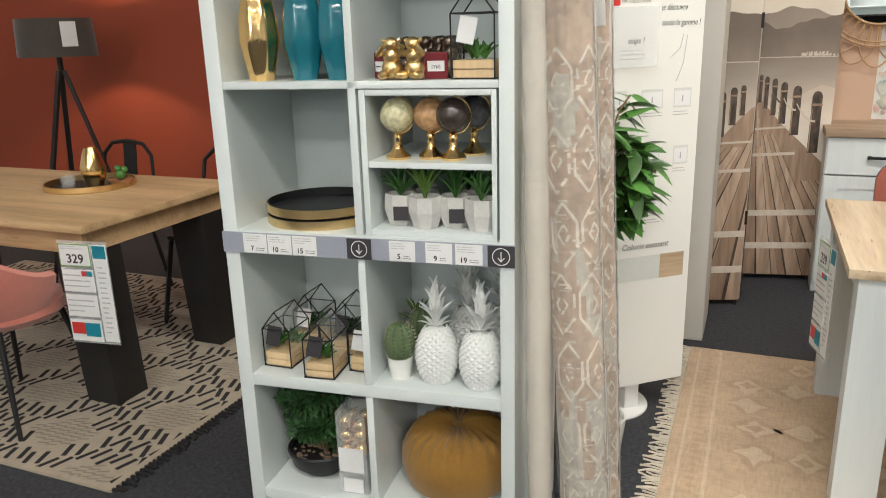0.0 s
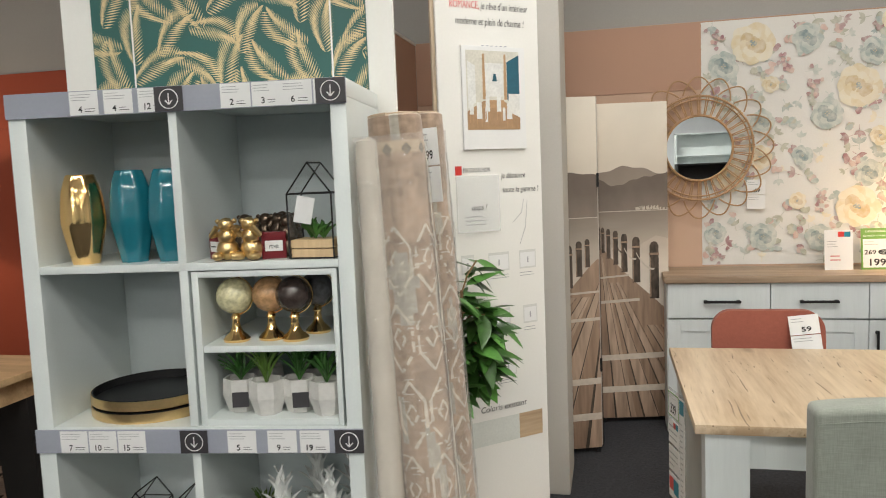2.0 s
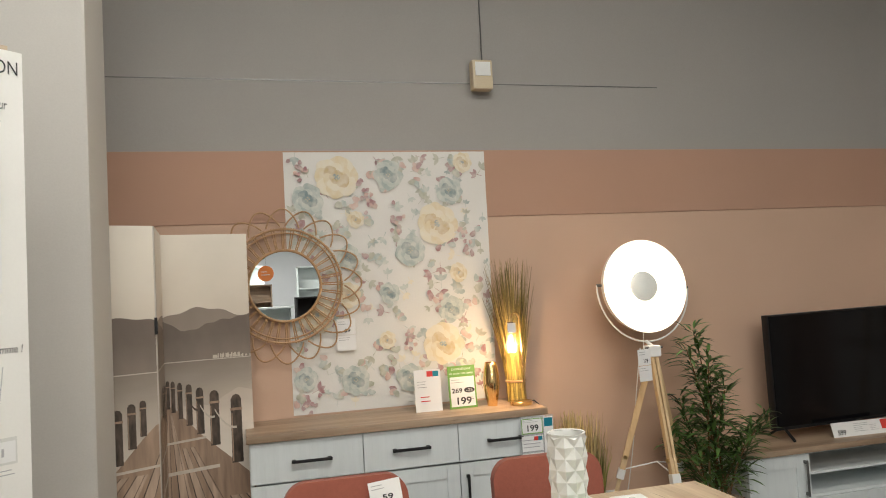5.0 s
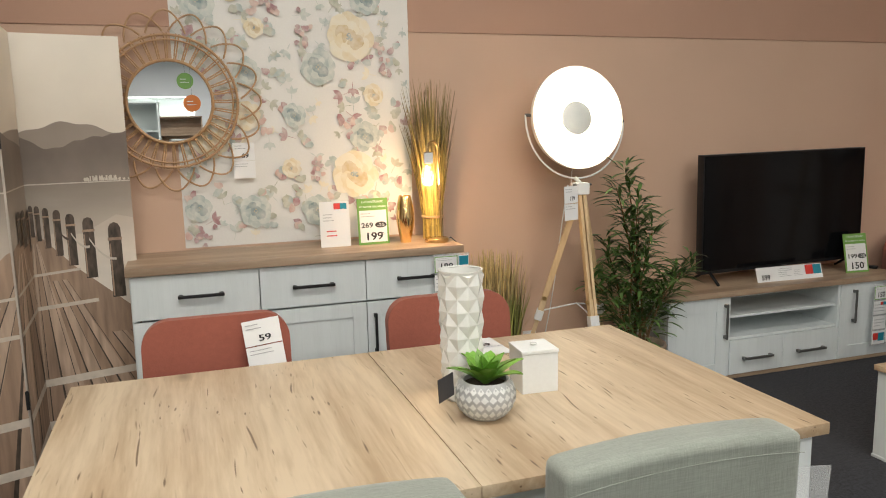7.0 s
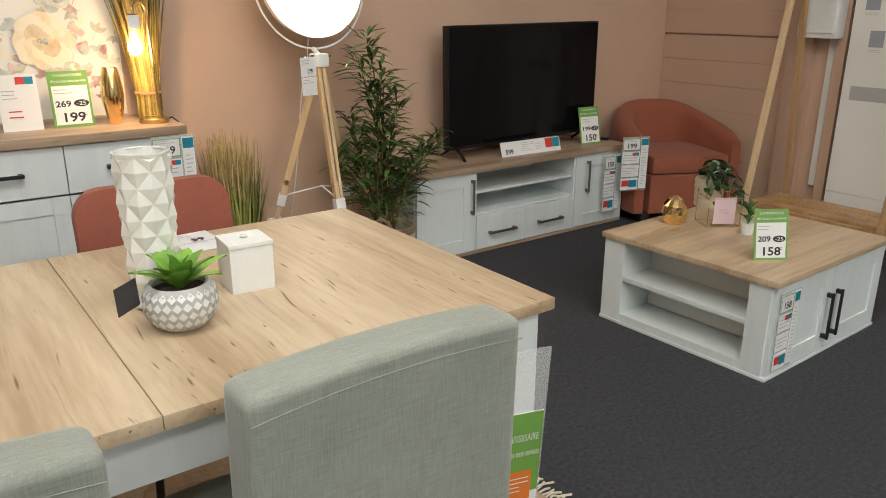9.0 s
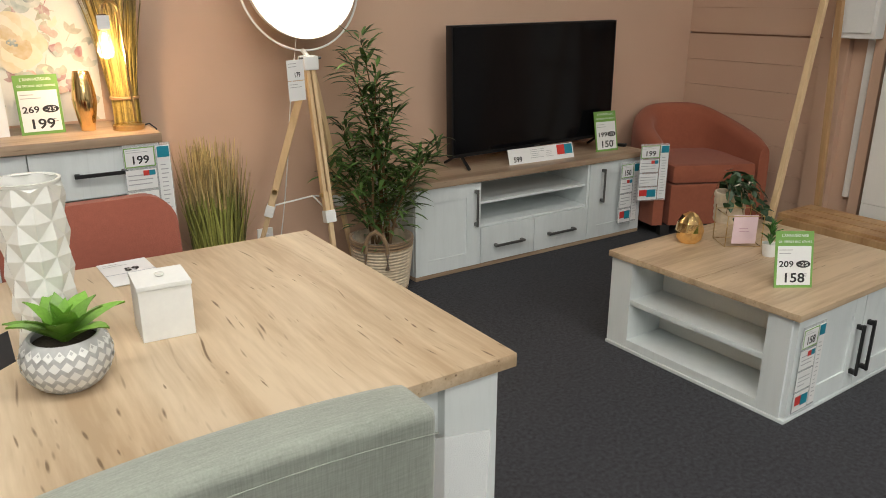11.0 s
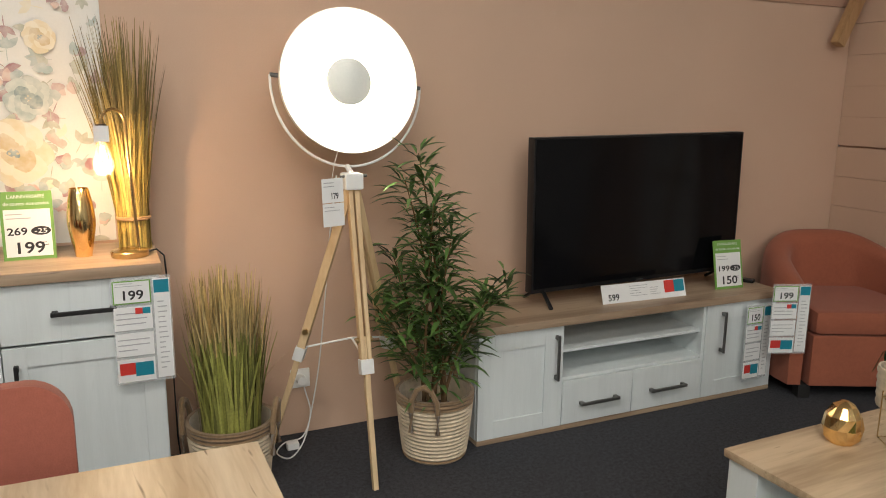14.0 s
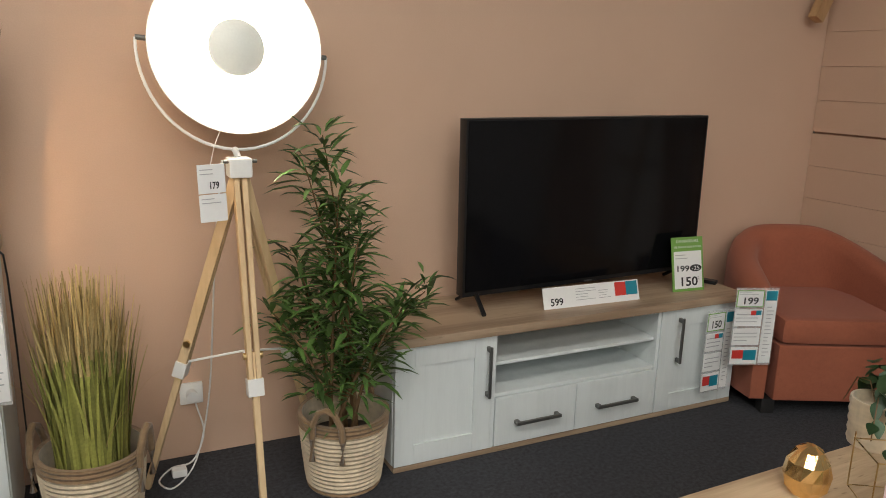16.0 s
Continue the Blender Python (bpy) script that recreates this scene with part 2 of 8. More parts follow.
GREY_METAL = surface("brushed_grey_metal", (0.18, 0.18, 0.175), 0.4, 0.8, vary=0.06)
WHITE_METAL = surface("white_lacquered_metal", (0.8, 0.8, 0.78), 0.35, vary=0.02)
GOLD = surface("polished_gold", (0.93, 0.64, 0.29), 0.14, 1.0, vary=0.04, scale=3, bump=0.03)
GOLD_ROUGH = surface("brushed_gold", (0.78, 0.57, 0.28), 0.32, 1.0, vary=0.08, bump=0.05)
BRASS = surface("brushed_brass", (0.62, 0.45, 0.22), 0.28, 1.0, vary=0.05)
BRONZE = surface("dark_bronze", (0.13, 0.095, 0.07), 0.3, 0.9, vary=0.15)
TEAL = surface("teal_glazed_ceramic", (0.012, 0.16, 0.21), 0.12, vary=0.06, coat=0.6, bump=0.02)
CERAMIC = surface("white_glazed_ceramic", (0.82, 0.82, 0.78), 0.22, vary=0.03, coat=0.3, bump=0.02)
MATT_CERAMIC = surface("matt_white_ceramic", (0.78, 0.79, 0.77), 0.6, vary=0.03, bump=0.04)
CONCRETE = surface("pale_concrete", (0.62, 0.61, 0.58), 0.8, vary=0.08, scale=20, bump=0.15)
TERRACOTTA_CLOTH = weave("terracotta_cloth", (0.29, 0.085, 0.055), thread=700, vary=0.1, sheen=0.1)
ARMCHAIR_CLOTH = weave("rust_velvet", (0.31, 0.092, 0.048), thread=600, vary=0.14, sheen=0.1)
LINEN = weave("grey_green_linen", (0.265, 0.285, 0.245), thread=800, vary=0.22, bump=0.2, upright=True)
PINK_VELVET = weave("salmon_velvet", (0.52, 0.17, 0.125), thread=700, vary=0.08, sheen=0.6)
MUSTARD = weave("mustard_velvet", (0.27, 0.135, 0.02), thread=700, vary=0.15, sheen=0.25)
RUG_CREAM = weave("cream_wool_rug", (0.36, 0.295, 0.215), thread=200, vary=0.16)
RUG_BLACK = weave("black_wool", (0.016, 0.015, 0.016), thread=200, sheen=0.0)
RUG_GREY = weave("faded_brown_wool", (0.22, 0.18, 0.135), thread=200)
RUG_BEIGE = weave("beige_flatweave", (0.43, 0.305, 0.195), thread=240, vary=0.25)
RUG_TAN = weave("tan_rug_yarn", (0.385, 0.265, 0.165), thread=240, vary=0.25)
RUG_PALE = weave("pale_rug_yarn", (0.49, 0.375, 0.26), thread=240, vary=0.2)
ROLL_BROWN = weave("worn_brown_rug_back", (0.39, 0.28, 0.20), thread=130, vary=0.45)
ROLL_GREY = weave("greyed_rug_yarn", (0.43, 0.39, 0.325), thread=150, vary=0.35)
FRINGE = weave("cream_fringe", (0.62, 0.55, 0.44), thread=300)
BASKET = weave("woven_sea_grass", (0.60, 0.50, 0.36), thread=150, vary=0.22)
BASKET_BROWN = weave("brown_sea_grass", (0.25, 0.16, 0.085), thread=150, vary=0.25)
RATTAN = surface("rattan_cane", (0.42, 0.25, 0.12), 0.5, vary=0.2, scale=15, bump=0.1)
LEAF = surface("glossy_green_leaf", (0.05, 0.15, 0.03), 0.4, vary=0.25, scale=8, bump=0.1, random=0.45)
FICUS_LEAF = surface("bright_ficus_leaf", (0.062, 0.17, 0.032), 0.35, vary=0.25, scale=8, bump=0.1, random=0.6)
LEAF_DARK = surface("dark_green_leaf", (0.075, 0.145, 0.034), 0.45, vary=0.3, scale=9, bump=0.1, island=0.6)
LEAF_LIGHT = surface("fresh_green_leaf", (0.16, 0.34, 0.045), 0.4, vary=0.25, scale=20, bump=0.08, random=0.25)
GRASS_GREEN = surface("green_dried_grass", (0.27, 0.27, 0.065), 0.6, vary=0.3, scale=12, bump=0.0, island=0.6)
GRASS_TIP = surface("straw_grass", (0.46, 0.35, 0.15), 0.75, vary=0.3, scale=12, bump=0.0, island=0.5)
GRASS_GOLD = surface("golden_dried_grass", (0.40, 0.29, 0.075), 0.65, vary=0.3, scale=12, bump=0.0, island=0.5)
STEM = surface("brown_stem", (0.17, 0.10, 0.045), 0.8, vary=0.25)
SOIL = surface("dark_soil", (0.05, 0.036, 0.024), 0.95, vary=0.4, grain=200, bump=0.6)
SCREEN_BLACK = surface("dark_tv_glass", (0.004, 0.004, 0.005), 0.12, vary=0.02, bump=0.0)
TV_PLASTIC = surface("black_tv_plastic", (0.010, 0.010, 0.011), 0.35, vary=0.05)
SHADE_GREY = weave("dark_grey_lamp_shade", (0.075, 0.062, 0.05), thread=300)
CARD_GREEN = surface("green_card_print", (0.17, 0.36, 0.07), 0.4, vary=0.03)
CARD_TEAL = surface("teal_card_print", (0.01, 0.23, 0.32), 0.4, vary=0.03)
CARD_RED = surface("red_card_print", (0.62, 0.045, 0.035), 0.4, vary=0.03)
CARD_ORANGE = surface("orange_card_print", (0.75, 0.20, 0.03), 0.4, vary=0.03)
CARD_GREY = surface("blue_grey_strip_print", (0.33, 0.35, 0.41), 0.4, vary=0.03)
CARD_DARK = surface("dark_grey_print", (0.045, 0.042, 0.046), 0.45, vary=0.05)
INK = surface("black_ink", (0.02, 0.02, 0.022), 0.5, vary=0.05)
INK_PALE = surface("grey_small_print", (0.42, 0.42, 0.43), 0.5, vary=0.05)
PINK_CARD = surface("pale_pink_card", (0.72, 0.55, 0.58), 0.5, vary=0.03)
PRINT_TEAL = surface("dark_teal_print", (0.022, 0.105, 0.095), 0.45, vary=0.05)
PRINT_LEAF = surface("cream_leaf_print", (0.62, 0.50, 0.28), 0.45, vary=0.25, scale=25)
PLASTIC = clear("clear_plastic_wrap", (0.9, 0.88, 0.84), 0.12, 0.15, 0.7)
GLASS = clear("clear_glass", (0.95, 0.97, 0.97), 0.02, 0.12)
ACRYLIC = clear("clear_acrylic", (0.93, 0.95, 0.95), 0.05, 0.25)
SCREEN_BLACK.node_tree.nodes["Principled BSDF"].inputs["Specular IOR Level"].default_value = 0.2
TV_PLASTIC.node_tree.nodes["Principled BSDF"].inputs["Specular IOR Level"].default_value = 0.3
MIRROR = surface("mirror_glass", (0.92, 0.93, 0.93), 0.02, 1.0, vary=0.0, bump=0)
for lk in list(MIRROR.node_tree.links):
    if lk.to_socket.name == "Roughness":
        MIRROR.node_tree.links.remove(lk)
MIRROR.node_tree.nodes["Principled BSDF"].inputs["Roughness"].default_value = 0.0
TUBE_GLOW = glow("fluorescent_tube", (1.0, 0.97, 0.92), 14)
BULB_GLOW = glow("warm_filament_bulb", (1.0, 0.72, 0.35), 30)
LAMP_WHITE = surface("white_reflector_enamel", (0.85, 0.83, 0.78), 0.5, vary=0.02)
CAP_GREY = surface("frosted_reflector_cap", (0.80, 0.82, 0.77), 0.4, vary=0.03)

# ---- building helpers ----


def bx(bm, x0, x1, y0, y1, z0, z1):
    vs = bmesh.ops.create_cube(bm, size=1)["verts"]
    for v in vs:
        v.co = Vector(((x0 + x1) / 2 + v.co.x * (x1 - x0), (y0 + y1) / 2 + v.co.y * (y1 - y0), (z0 + z1) / 2 + v.co.z * (z1 - z0)))
    return vs


def soften(bm, width=0.003, seg=2):
    bmesh.ops.bevel(bm, geom=[e for e in bm.edges if e.is_manifold and e.calc_face_angle(0) > 0.5], offset=width, segments=seg, affect="EDGES", profile=0.6, clamp_overlap=True)
    return bm


def block(x0, x1, y0, y1, z0, z1, width=0.003):
    bm = bmesh.new()
    bx(bm, x0, x1, y0, y1, z0, z1)
    return soften(bm, width) if width else bm


def rod(bm, a, b, r0, r1=None, seg=10):
    a, b = Vector(a), Vector(b)
    r1 = r0 if r1 is None else r1
    q = (b - a).to_track_quat("Z", "Y").to_matrix().to_4x4()
    bmesh.ops.create_cone(bm, cap_ends=True, segments=seg, radius1=r0, radius2=r1, depth=(b - a).length, matrix=Matrix.Translation((a + b) / 2) @ q)
    return bm


def beam(bm, a, b, w, d):
    """A square bar from a to b."""
    a, b = Vector(a), Vector(b)
    q = (b - a).to_track_quat("Z", "Y").to_matrix().to_4x4()
    vs = bmesh.ops.create_cube(bm, size=1, matrix=Matrix.Translation((a + b) / 2) @ q @ Matrix.Diagonal((w, d, (b - a).length, 1)))["verts"]
    return vs


def tube(bm, pts, r, seg=8, closed=False):
    pts = [Vector(p) for p in pts]
    rings = []
    n = len(pts)
    for i, p in enumerate(pts):
        d = (pts[(i + 1) % n] - pts[i - 1]) if closed else (pts[min(i + 1, n - 1)] - pts[max(i - 1, 0)])
        q = d.to_track_quat("Z", "Y")
        rr = r(i / max(1, n - 1)) if callable(r) else r
        rings.append([bm.verts.new(p + q @ Vector((math.cos(k * math.tau / seg) * rr, math.sin(k * math.tau / seg) * rr, 0))) for k in range(seg)])
    for i in range(n if closed else n - 1):
        a, b = rings[i], rings[(i + 1) % n]
        shift = 0
        if closed and i == n - 1:
            shift = min(range(seg), key=lambda s: (a[0].co - b[s].co).length)
        for k in range(seg):
            bm.faces.new((a[k], a[(k + 1) % seg], b[(k + 1 + shift) % seg], b[(k + shift) % seg]))
    if not closed:
        bm.faces.new(list(reversed(rings[0])))
        bm.faces.new(rings[-1])
    return bm


def hung(pts, n=6):
    """Points of a soft curve through the given ones."""
    pts = [Vector(p) for p in pts]
    out = []
    for i in range(len(pts) - 1):
        a, b, c, d = pts[max(i - 1, 0)], pts[i], pts[i + 1], pts[min(i + 2, len(pts) - 1)]
        for k in range(n):
            v = k / n
            out.append(0.5 * (2 * b + (c - a) * v + (2 * a - 5 * b + 4 * c - d) * v * v + (3 * b - a - 3 * c + d) * v ** 3))
    return out + [pts[-1]]


def lathe(bm, profile, seg=28, at=(0, 0, 0)):
    """Turn (radius, height) pairs about z."""
    at = Vector(at)
    rings = []
    for r, z in profile:
        if r < 1e-5:
            rings.append([bm.verts.new(at + Vector((0, 0, z)))])
        else:
            rings.append([bm.verts.new(at + Vector((math.cos(k * math.tau / seg) * r, math.sin(k * math.tau / seg) * r, z))) for k in range(seg)])
    for a, b in zip(rings, rings[1:]):
        for k in range(seg):
            j = (k + 1) % seg
            if len(a) == 1 and len(b) == 1:
                continue
            if len(a) == 1:
                bm.faces.new((a[0], b[j], b[k]))
            elif len(b) == 1:
                bm.faces.new((a[k], a[j], b[0]))
            else:
                bm.faces.new((a[k], a[j], b[j], b[k]))
    return bm


def plate(bm, w, h, t, r, seg=6, bulge=0.0):
    """Upright rounded panel, centred in x, standing on z 0, thickness along y; bulge bends it about z."""
    pts = []
    for cx, cz, a0 in ((w / 2 - r, h - r, 0), (-w / 2 + r, h - r, 90), (-w / 2 + r, r, 180), (w / 2 - r, r, 270)):
        for k in range(seg + 1):
            a = radians(a0 + 90 * k / seg)
            pts.append((cx + r * math.cos(a), cz + r * math.sin(a)))
    front = [bm.verts.new((x, -t / 2, z)) for x, z in pts]
    back = [bm.verts.new((x, t / 2, z)) for x, z in pts]
    n = len(pts)
    bm.faces.new(front)
    bm.faces.new(list(reversed(back)))
    for k in range(n):
        bm.faces.new((front[k], back[k], back[(k + 1) % n], front[(k + 1) % n]))
    bmesh.ops.recalc_face_normals(bm, faces=bm.faces)
    if bulge:
        bmesh.ops.triangulate(bm, faces=[f for f in bm.faces if len(f.verts) > 4])
        for v in bm.verts:
            v.co.y += bulge * (2 * v.co.x / w) ** 2
    return bm


def flatten_shading(me):
    """Let the large flat faces keep their own normals beside narrow rounded edges."""
    mean = sum(p.area for p in me.polygons) / len(me.polygons)
    large = {}
    for p in me.polygons:
        if p.area > 3 * mean:
            for v in p.vertices:
                large.setdefault(v, []).append(p.normal.copy())
    if not large:
        return
    out = []
    for p in me.polygons:
        for li in p.loop_indices:
            v = me.loops[li].vertex_index
            best = Vector(me.corner_normals[li].vector)
            for q in large.get(v, ()):
                if q.dot(p.normal) > 0.82:
                    best = q
            out.append(best)
    me.normals_split_custom_set([tuple(q) for q in out])


def finish(name, bm, material, smooth=True):
    me = bpy.data.meshes.new(name)
    bmesh.ops.recalc_face_normals(bm, faces=bm.faces)
    bm.to_mesh(me)
    bm.free()
    for m in (material if isinstance(material, (list, tuple)) else [material]):
        me.materials.append(m)
    if smooth:
        me.polygons.foreach_set("use_smooth", [True] * len(me.polygons))
        me.set_sharp_from_angle(angle=radians(38))
        if 12 < len(me.polygons) < 300:
            flatten_shading(me)
    return me


def part(name, bm, material, parent, label=""):
    ob = new(name, finish(name, bm, material))
    ob.parent = parent
    return tagged(ob, label)


def share(name, me, parent, m):
    """Another object on a mesh that is there already."""
    ob = new(name, me)
    ob.parent = parent
    ob.matrix_basis = m
    return ob


def thing(name, m, label, category, group=""):
    ob = new(name)
    ob.empty_display_size = 0.05
    ob.matrix_world = m
    return tagged(ob, label, category, group)


def single(name, bm, material, m, label, category, group=""):
    ob = new(name, finish(name, bm, material))
    ob.matrix_world = m
    return tagged(ob, label, category, group)


def structure(name, bm, material, label=""):
    ob = new(name, finish(name, bm, material))
    return tagged(ob, label, "", "", "structure")


def panels(parent, material, boxes, name="panel"):
    for b in boxes:
        part(name, block(*b, 0.0012), material, parent)


FACE = pose(0, 0, 0, 90, 0, 0)


def lettering(name, words, size, material, parent, m, align="LEFT", width=1.0, slant=0.0, fit=0.0):
    """Flat letters, lying on the parent's surface at m (x along, y up the letters)."""
    cu = bpy.data.curves.new(name, "FONT")
    cu.body, cu.size, cu.align_x, cu.shear, cu.resolution_u = words, size, align, slant, 3
    cu.space_character = width
    cu.offset = 0.02 * size if name.endswith("price") else 0.0
    tmp = new("lettering_curve", cu)
    me = bpy.data.meshes.new_from_object(tmp)
    bpy.data.objects.remove(tmp)
    me.name = name
    me.materials.clear()
    me.materials.append(material)
    if fit and len(me.vertices):
        xs = [v.co.x for v in me.vertices]
        k = fit / (max(xs) - min(xs))
        for v in me.vertices:
            v.co.x *= k
    me.transform(m)
    ob = new(name, me)
    ob.parent = parent
    return ob


def flat(bm, pts, material_index=0, y=0.0):
    """A flat shape in the xz plane."""
    f = bm.faces.new([bm.verts.new((x, y, z)) for x, z in pts])
    f.material_index = material_index
    return f


def small_print(parent, x0, x1, z0, z1, rows, y=-0.0014, material=None, seed=1):
    rng = random.Random(seed)
    bm = bmesh.new()
    for k in range(rows):
        z = z1 - (k + 0.5) * (z1 - z0) / rows
        t = 0.11 * (z1 - z0) / rows
        e = x0 + (x1 - x0) * rng.uniform(0.55, 1.0)
        flat(bm, [(x0, z - t), (e, z - t), (e, z + t), (x0, z + t)], 0, y)
    return part("small_print", bm, material or INK_PALE, parent)


def patch(name, parent, x0, x1, z0, z1, material, y=-0.0014, label=""):
    bm = bmesh.new()
    flat(bm, [(x0, z0), (x1, z0), (x1, z1), (x0, z1)], 0, y)
    return part(name, bm, material, parent, label)


def sale_card(m, w, h, price, label, old="", green=True, seed=1, group=""):
    """Upright price card in a clear stand, facing -y."""
    t = thing("price_card", m, label, "price card", group)
    part("card", block(-w / 2, w / 2, 0, 0.003, 0, h, 0.0006), CARD_GREEN if green else WHITE_PAPER, t)
    part("stand_foot", block(-w / 2, w / 2, 0.003, 0.05, 0, 0.003, 0.0006), ACRYLIC, t, "clear acrylic foot")
    if green:
        patch("paper_field", t, -w * 0.44, w * 0.44, h * 0.05, h * 0.74, WHITE_PAPER)
        lettering("heading", "L'ANNIVERSAIRE", h * 0.075, WHITE_PAPER, t, pose(0, -0.002, h * 0.9, 90), "CENTER", fit=w * 0.7)
        lettering("heading", "de toutes nos envies", h * 0.078, WHITE_PAPER, t, pose(0, -0.002, h * 0.8, 90), "CENTER", fit=w * 0.86)
        small_print(t, -w * 0.4, w * 0.1, h * 0.58, h * 0.7, 2, -0.002, seed=seed)
        lettering("old_price", old, h * 0.15, INK, t, pose(-w * 0.4, -0.0022, h * 0.37, 90), fit=w * 0.38)
        bm = bmesh.new()
        flat(bm, [(w * 0.24 + w * 0.19 * math.cos(a * math.tau / 20), h * 0.42 + h * 0.065 * math.sin(a * math.tau / 20)) for a in range(20)], 0, -0.0022)
        part("discount_badge", bm, INK, t, "black oval discount badge")
        lettering("discount", "-25", h * 0.1, WHITE_PAPER, t, pose(w * 0.24, -0.003, h * 0.385, 90), "CENTER", fit=w * 0.24)
        lettering("price", price, h * 0.23, INK, t, pose(-w * 0.3, -0.0022, h * 0.1, 90), fit=w * 0.52)
        small_print(t, w * 0.25, w * 0.38, h * 0.19, h * 0.265, 2, -0.0022, INK, seed)
    else:
        patch("red_square", t, -w * 0.02, w * 0.2, h * 0.83, h * 0.96, CARD_RED)
        patch("teal_square", t, w * 0.2, w * 0.42, h * 0.83, h * 0.96, CARD_TEAL)
        small_print(t, -w * 0.4, w * 0.1, h * 0.55, h * 0.75, 3, seed=seed)
        small_print(t, -w * 0.3, w * 0.1, h * 0.2, h * 0.4, 2, material=CARD_RED, seed=seed + 1)
    return t


def shelf_ticket(m, w, h, price, label, group="", rows=4, seed=1):
    """Two small white tickets hanging one above the other."""
    t = thing("price_tag", m, label, "price tag", group)
    part("card", block(-w / 2, w / 2, 0, 0.0016, h * 0.5, h, 0.0004), WHITE_PAPER, t)
    part("card", block(-w / 2, w / 2, 0, 0.0016, 0, h * 0.48, 0.0004), WHITE_PAPER, t)
    small_print(t, -w * 0.42, w * 0.1, h * 0.8, h * 0.95, 2, seed=seed)
    lettering("price", price, h * 0.17, INK, t, pose(-w * 0.12, -0.002, h * 0.58, 90), fit=w * 0.33)
    small_print(t, -w * 0.42, w * 0.3, h * 0.3, h * 0.44, 2, seed=seed + 2)
    return t


def tag_board(m, w, h, price, label, group=""):
    """Clear sleeve with four tickets and a tall side strip."""
    t = thing("price_tag_sleeve", m, label, "price tag", group)
    part("sleeve", block(-w / 2, w / 2, 0.001, 0.0022, 0, h, 0.0004), ACRYLIC, t, "clear plastic sleeve")
    xl, xr = -w / 2 + 0.004, w * 0.16
    for k in range(4):
        z1 = h * (0.97 - 0.245 * k)
        z0 = z1 - h * 0.215
        part("ticket", block(xl, xr, -0.001, 0.0008, z0, z1, 0.0003), WHITE_PAPER, t)
        if k == 0:
            patch("green_border", t, xl, xr, z0, z1, CARD_GREEN, -0.0014)
            patch("paper_field", t, xl + 0.004, xr - 0.004, z0 + 0.004, z1 - 0.004, WHITE_PAPER, -0.0018)
            lettering("price", price, h * 0.12, INK, t, pose((xl + xr) / 2, -0.0024, z0 + 0.014, 90), "CENTER", fit=w * 0.34)
            small_print(t, xl + 0.008, xr - 0.02, z1 - 0.022, z1 - 0.006, 2, -0.0024)
        elif k == 3:
            patch("red_square", t, xl + 0.006, (xl + xr) / 2 - 0.004, z0 + h * 0.07, z1 - 0.012, CARD_RED, -0.002)
            patch("teal_square", t, (xl + xr) / 2 - 0.004, xr - 0.006, z0 + h * 0.05, z1 - 0.012, CARD_TEAL, -0.002)
        else:
            small_print(t, xl + 0.006, xr - 0.01, z0 + 0.012, z1 - 0.012, 3, -0.002, seed=k)
            if k == 1:
                patch("red_square", t, xr - 0.05, xr - 0.028, z1 - 0.024, z1 - 0.004, CARD_RED, -0.0025)
                patch("teal_square", t, xr - 0.028, xr - 0.005, z1 - 0.024, z1 - 0.004, CARD_TEAL, -0.0025)
    part("side_strip", block(w * 0.2, w / 2 - 0.004, -0.001, 0.0008, h * 0.03, h * 0.97, 0.0003), WHITE_PAPER, t)
    patch("teal_square", t, w * 0.21, w / 2 - 0.006, h * 0.84, h * 0.96, CARD_TEAL, -0.002)
    small_print(t, w * 0.26, w / 2 - 0.012, h * 0.1, h * 0.78, 14, -0.002)
    return t


# ---- large structure ----
WY = 4.633
EX = 5.6
structure("floor", block(-6.6, 7.2, -22.2, 5.0, -0.12, 0.0, 0), CARPET, "grey carpet floor of the furniture store")
structure("ceiling", block(-6.6, 7.2, -22.2, 5.0, CEIL, CEIL + 0.12, 0), CEILING, "pale high ceiling of the store")
structure("wall_north", block(-6.6, 5.9, WY + 0.008, WY + 0.2, 0, CEIL, 0), GREY_WALL, "grey painted store wall")
structure("wall_west", block(-6.6, -6.4, -22.2, 5.0, 0, CEIL, 0), PLAIN_WALL, "pale store wall")
structure("wall_south", block(-6.4, 7.0, -22.2, -22.0, 0, CEIL, 0), PLAIN_WALL, "pale store wall")
structure("wall_far_east", block(7.0, 7.2, -22.2, 5.0, 0, CEIL, 0), PLAIN_WALL, "pale store wall")


def wall_boards(name, x0, x1, levels, mats, label, gap=0.004):
    """Wall lining made of horizontal boards, each a part."""
    base = structure(name, block(x0, x1, WY + 0.002, WY + 0.007, 0, levels[-1], 0), mats[0], label)
    for z0, z1, m in zip(levels, levels[1:], mats):
        ob = part("panel", block(x0, x1, WY - 0.006, WY + 0.001, z0 + gap / 2, z1 - gap / 2, 0.0015), m, base)
    return base


wall_boards("wall_peach_lining", -0.96, EX, [0, 1.9, 2.285], [PEACH, PEACH_DARK], "peach painted wall lining with a darker upper board")
wall_boards("wall_red_lining", -6.39, -1.02, [0, 1.92, 2.3], [RED_WALL, RED_WALL], "terracotta red painted wall lining")
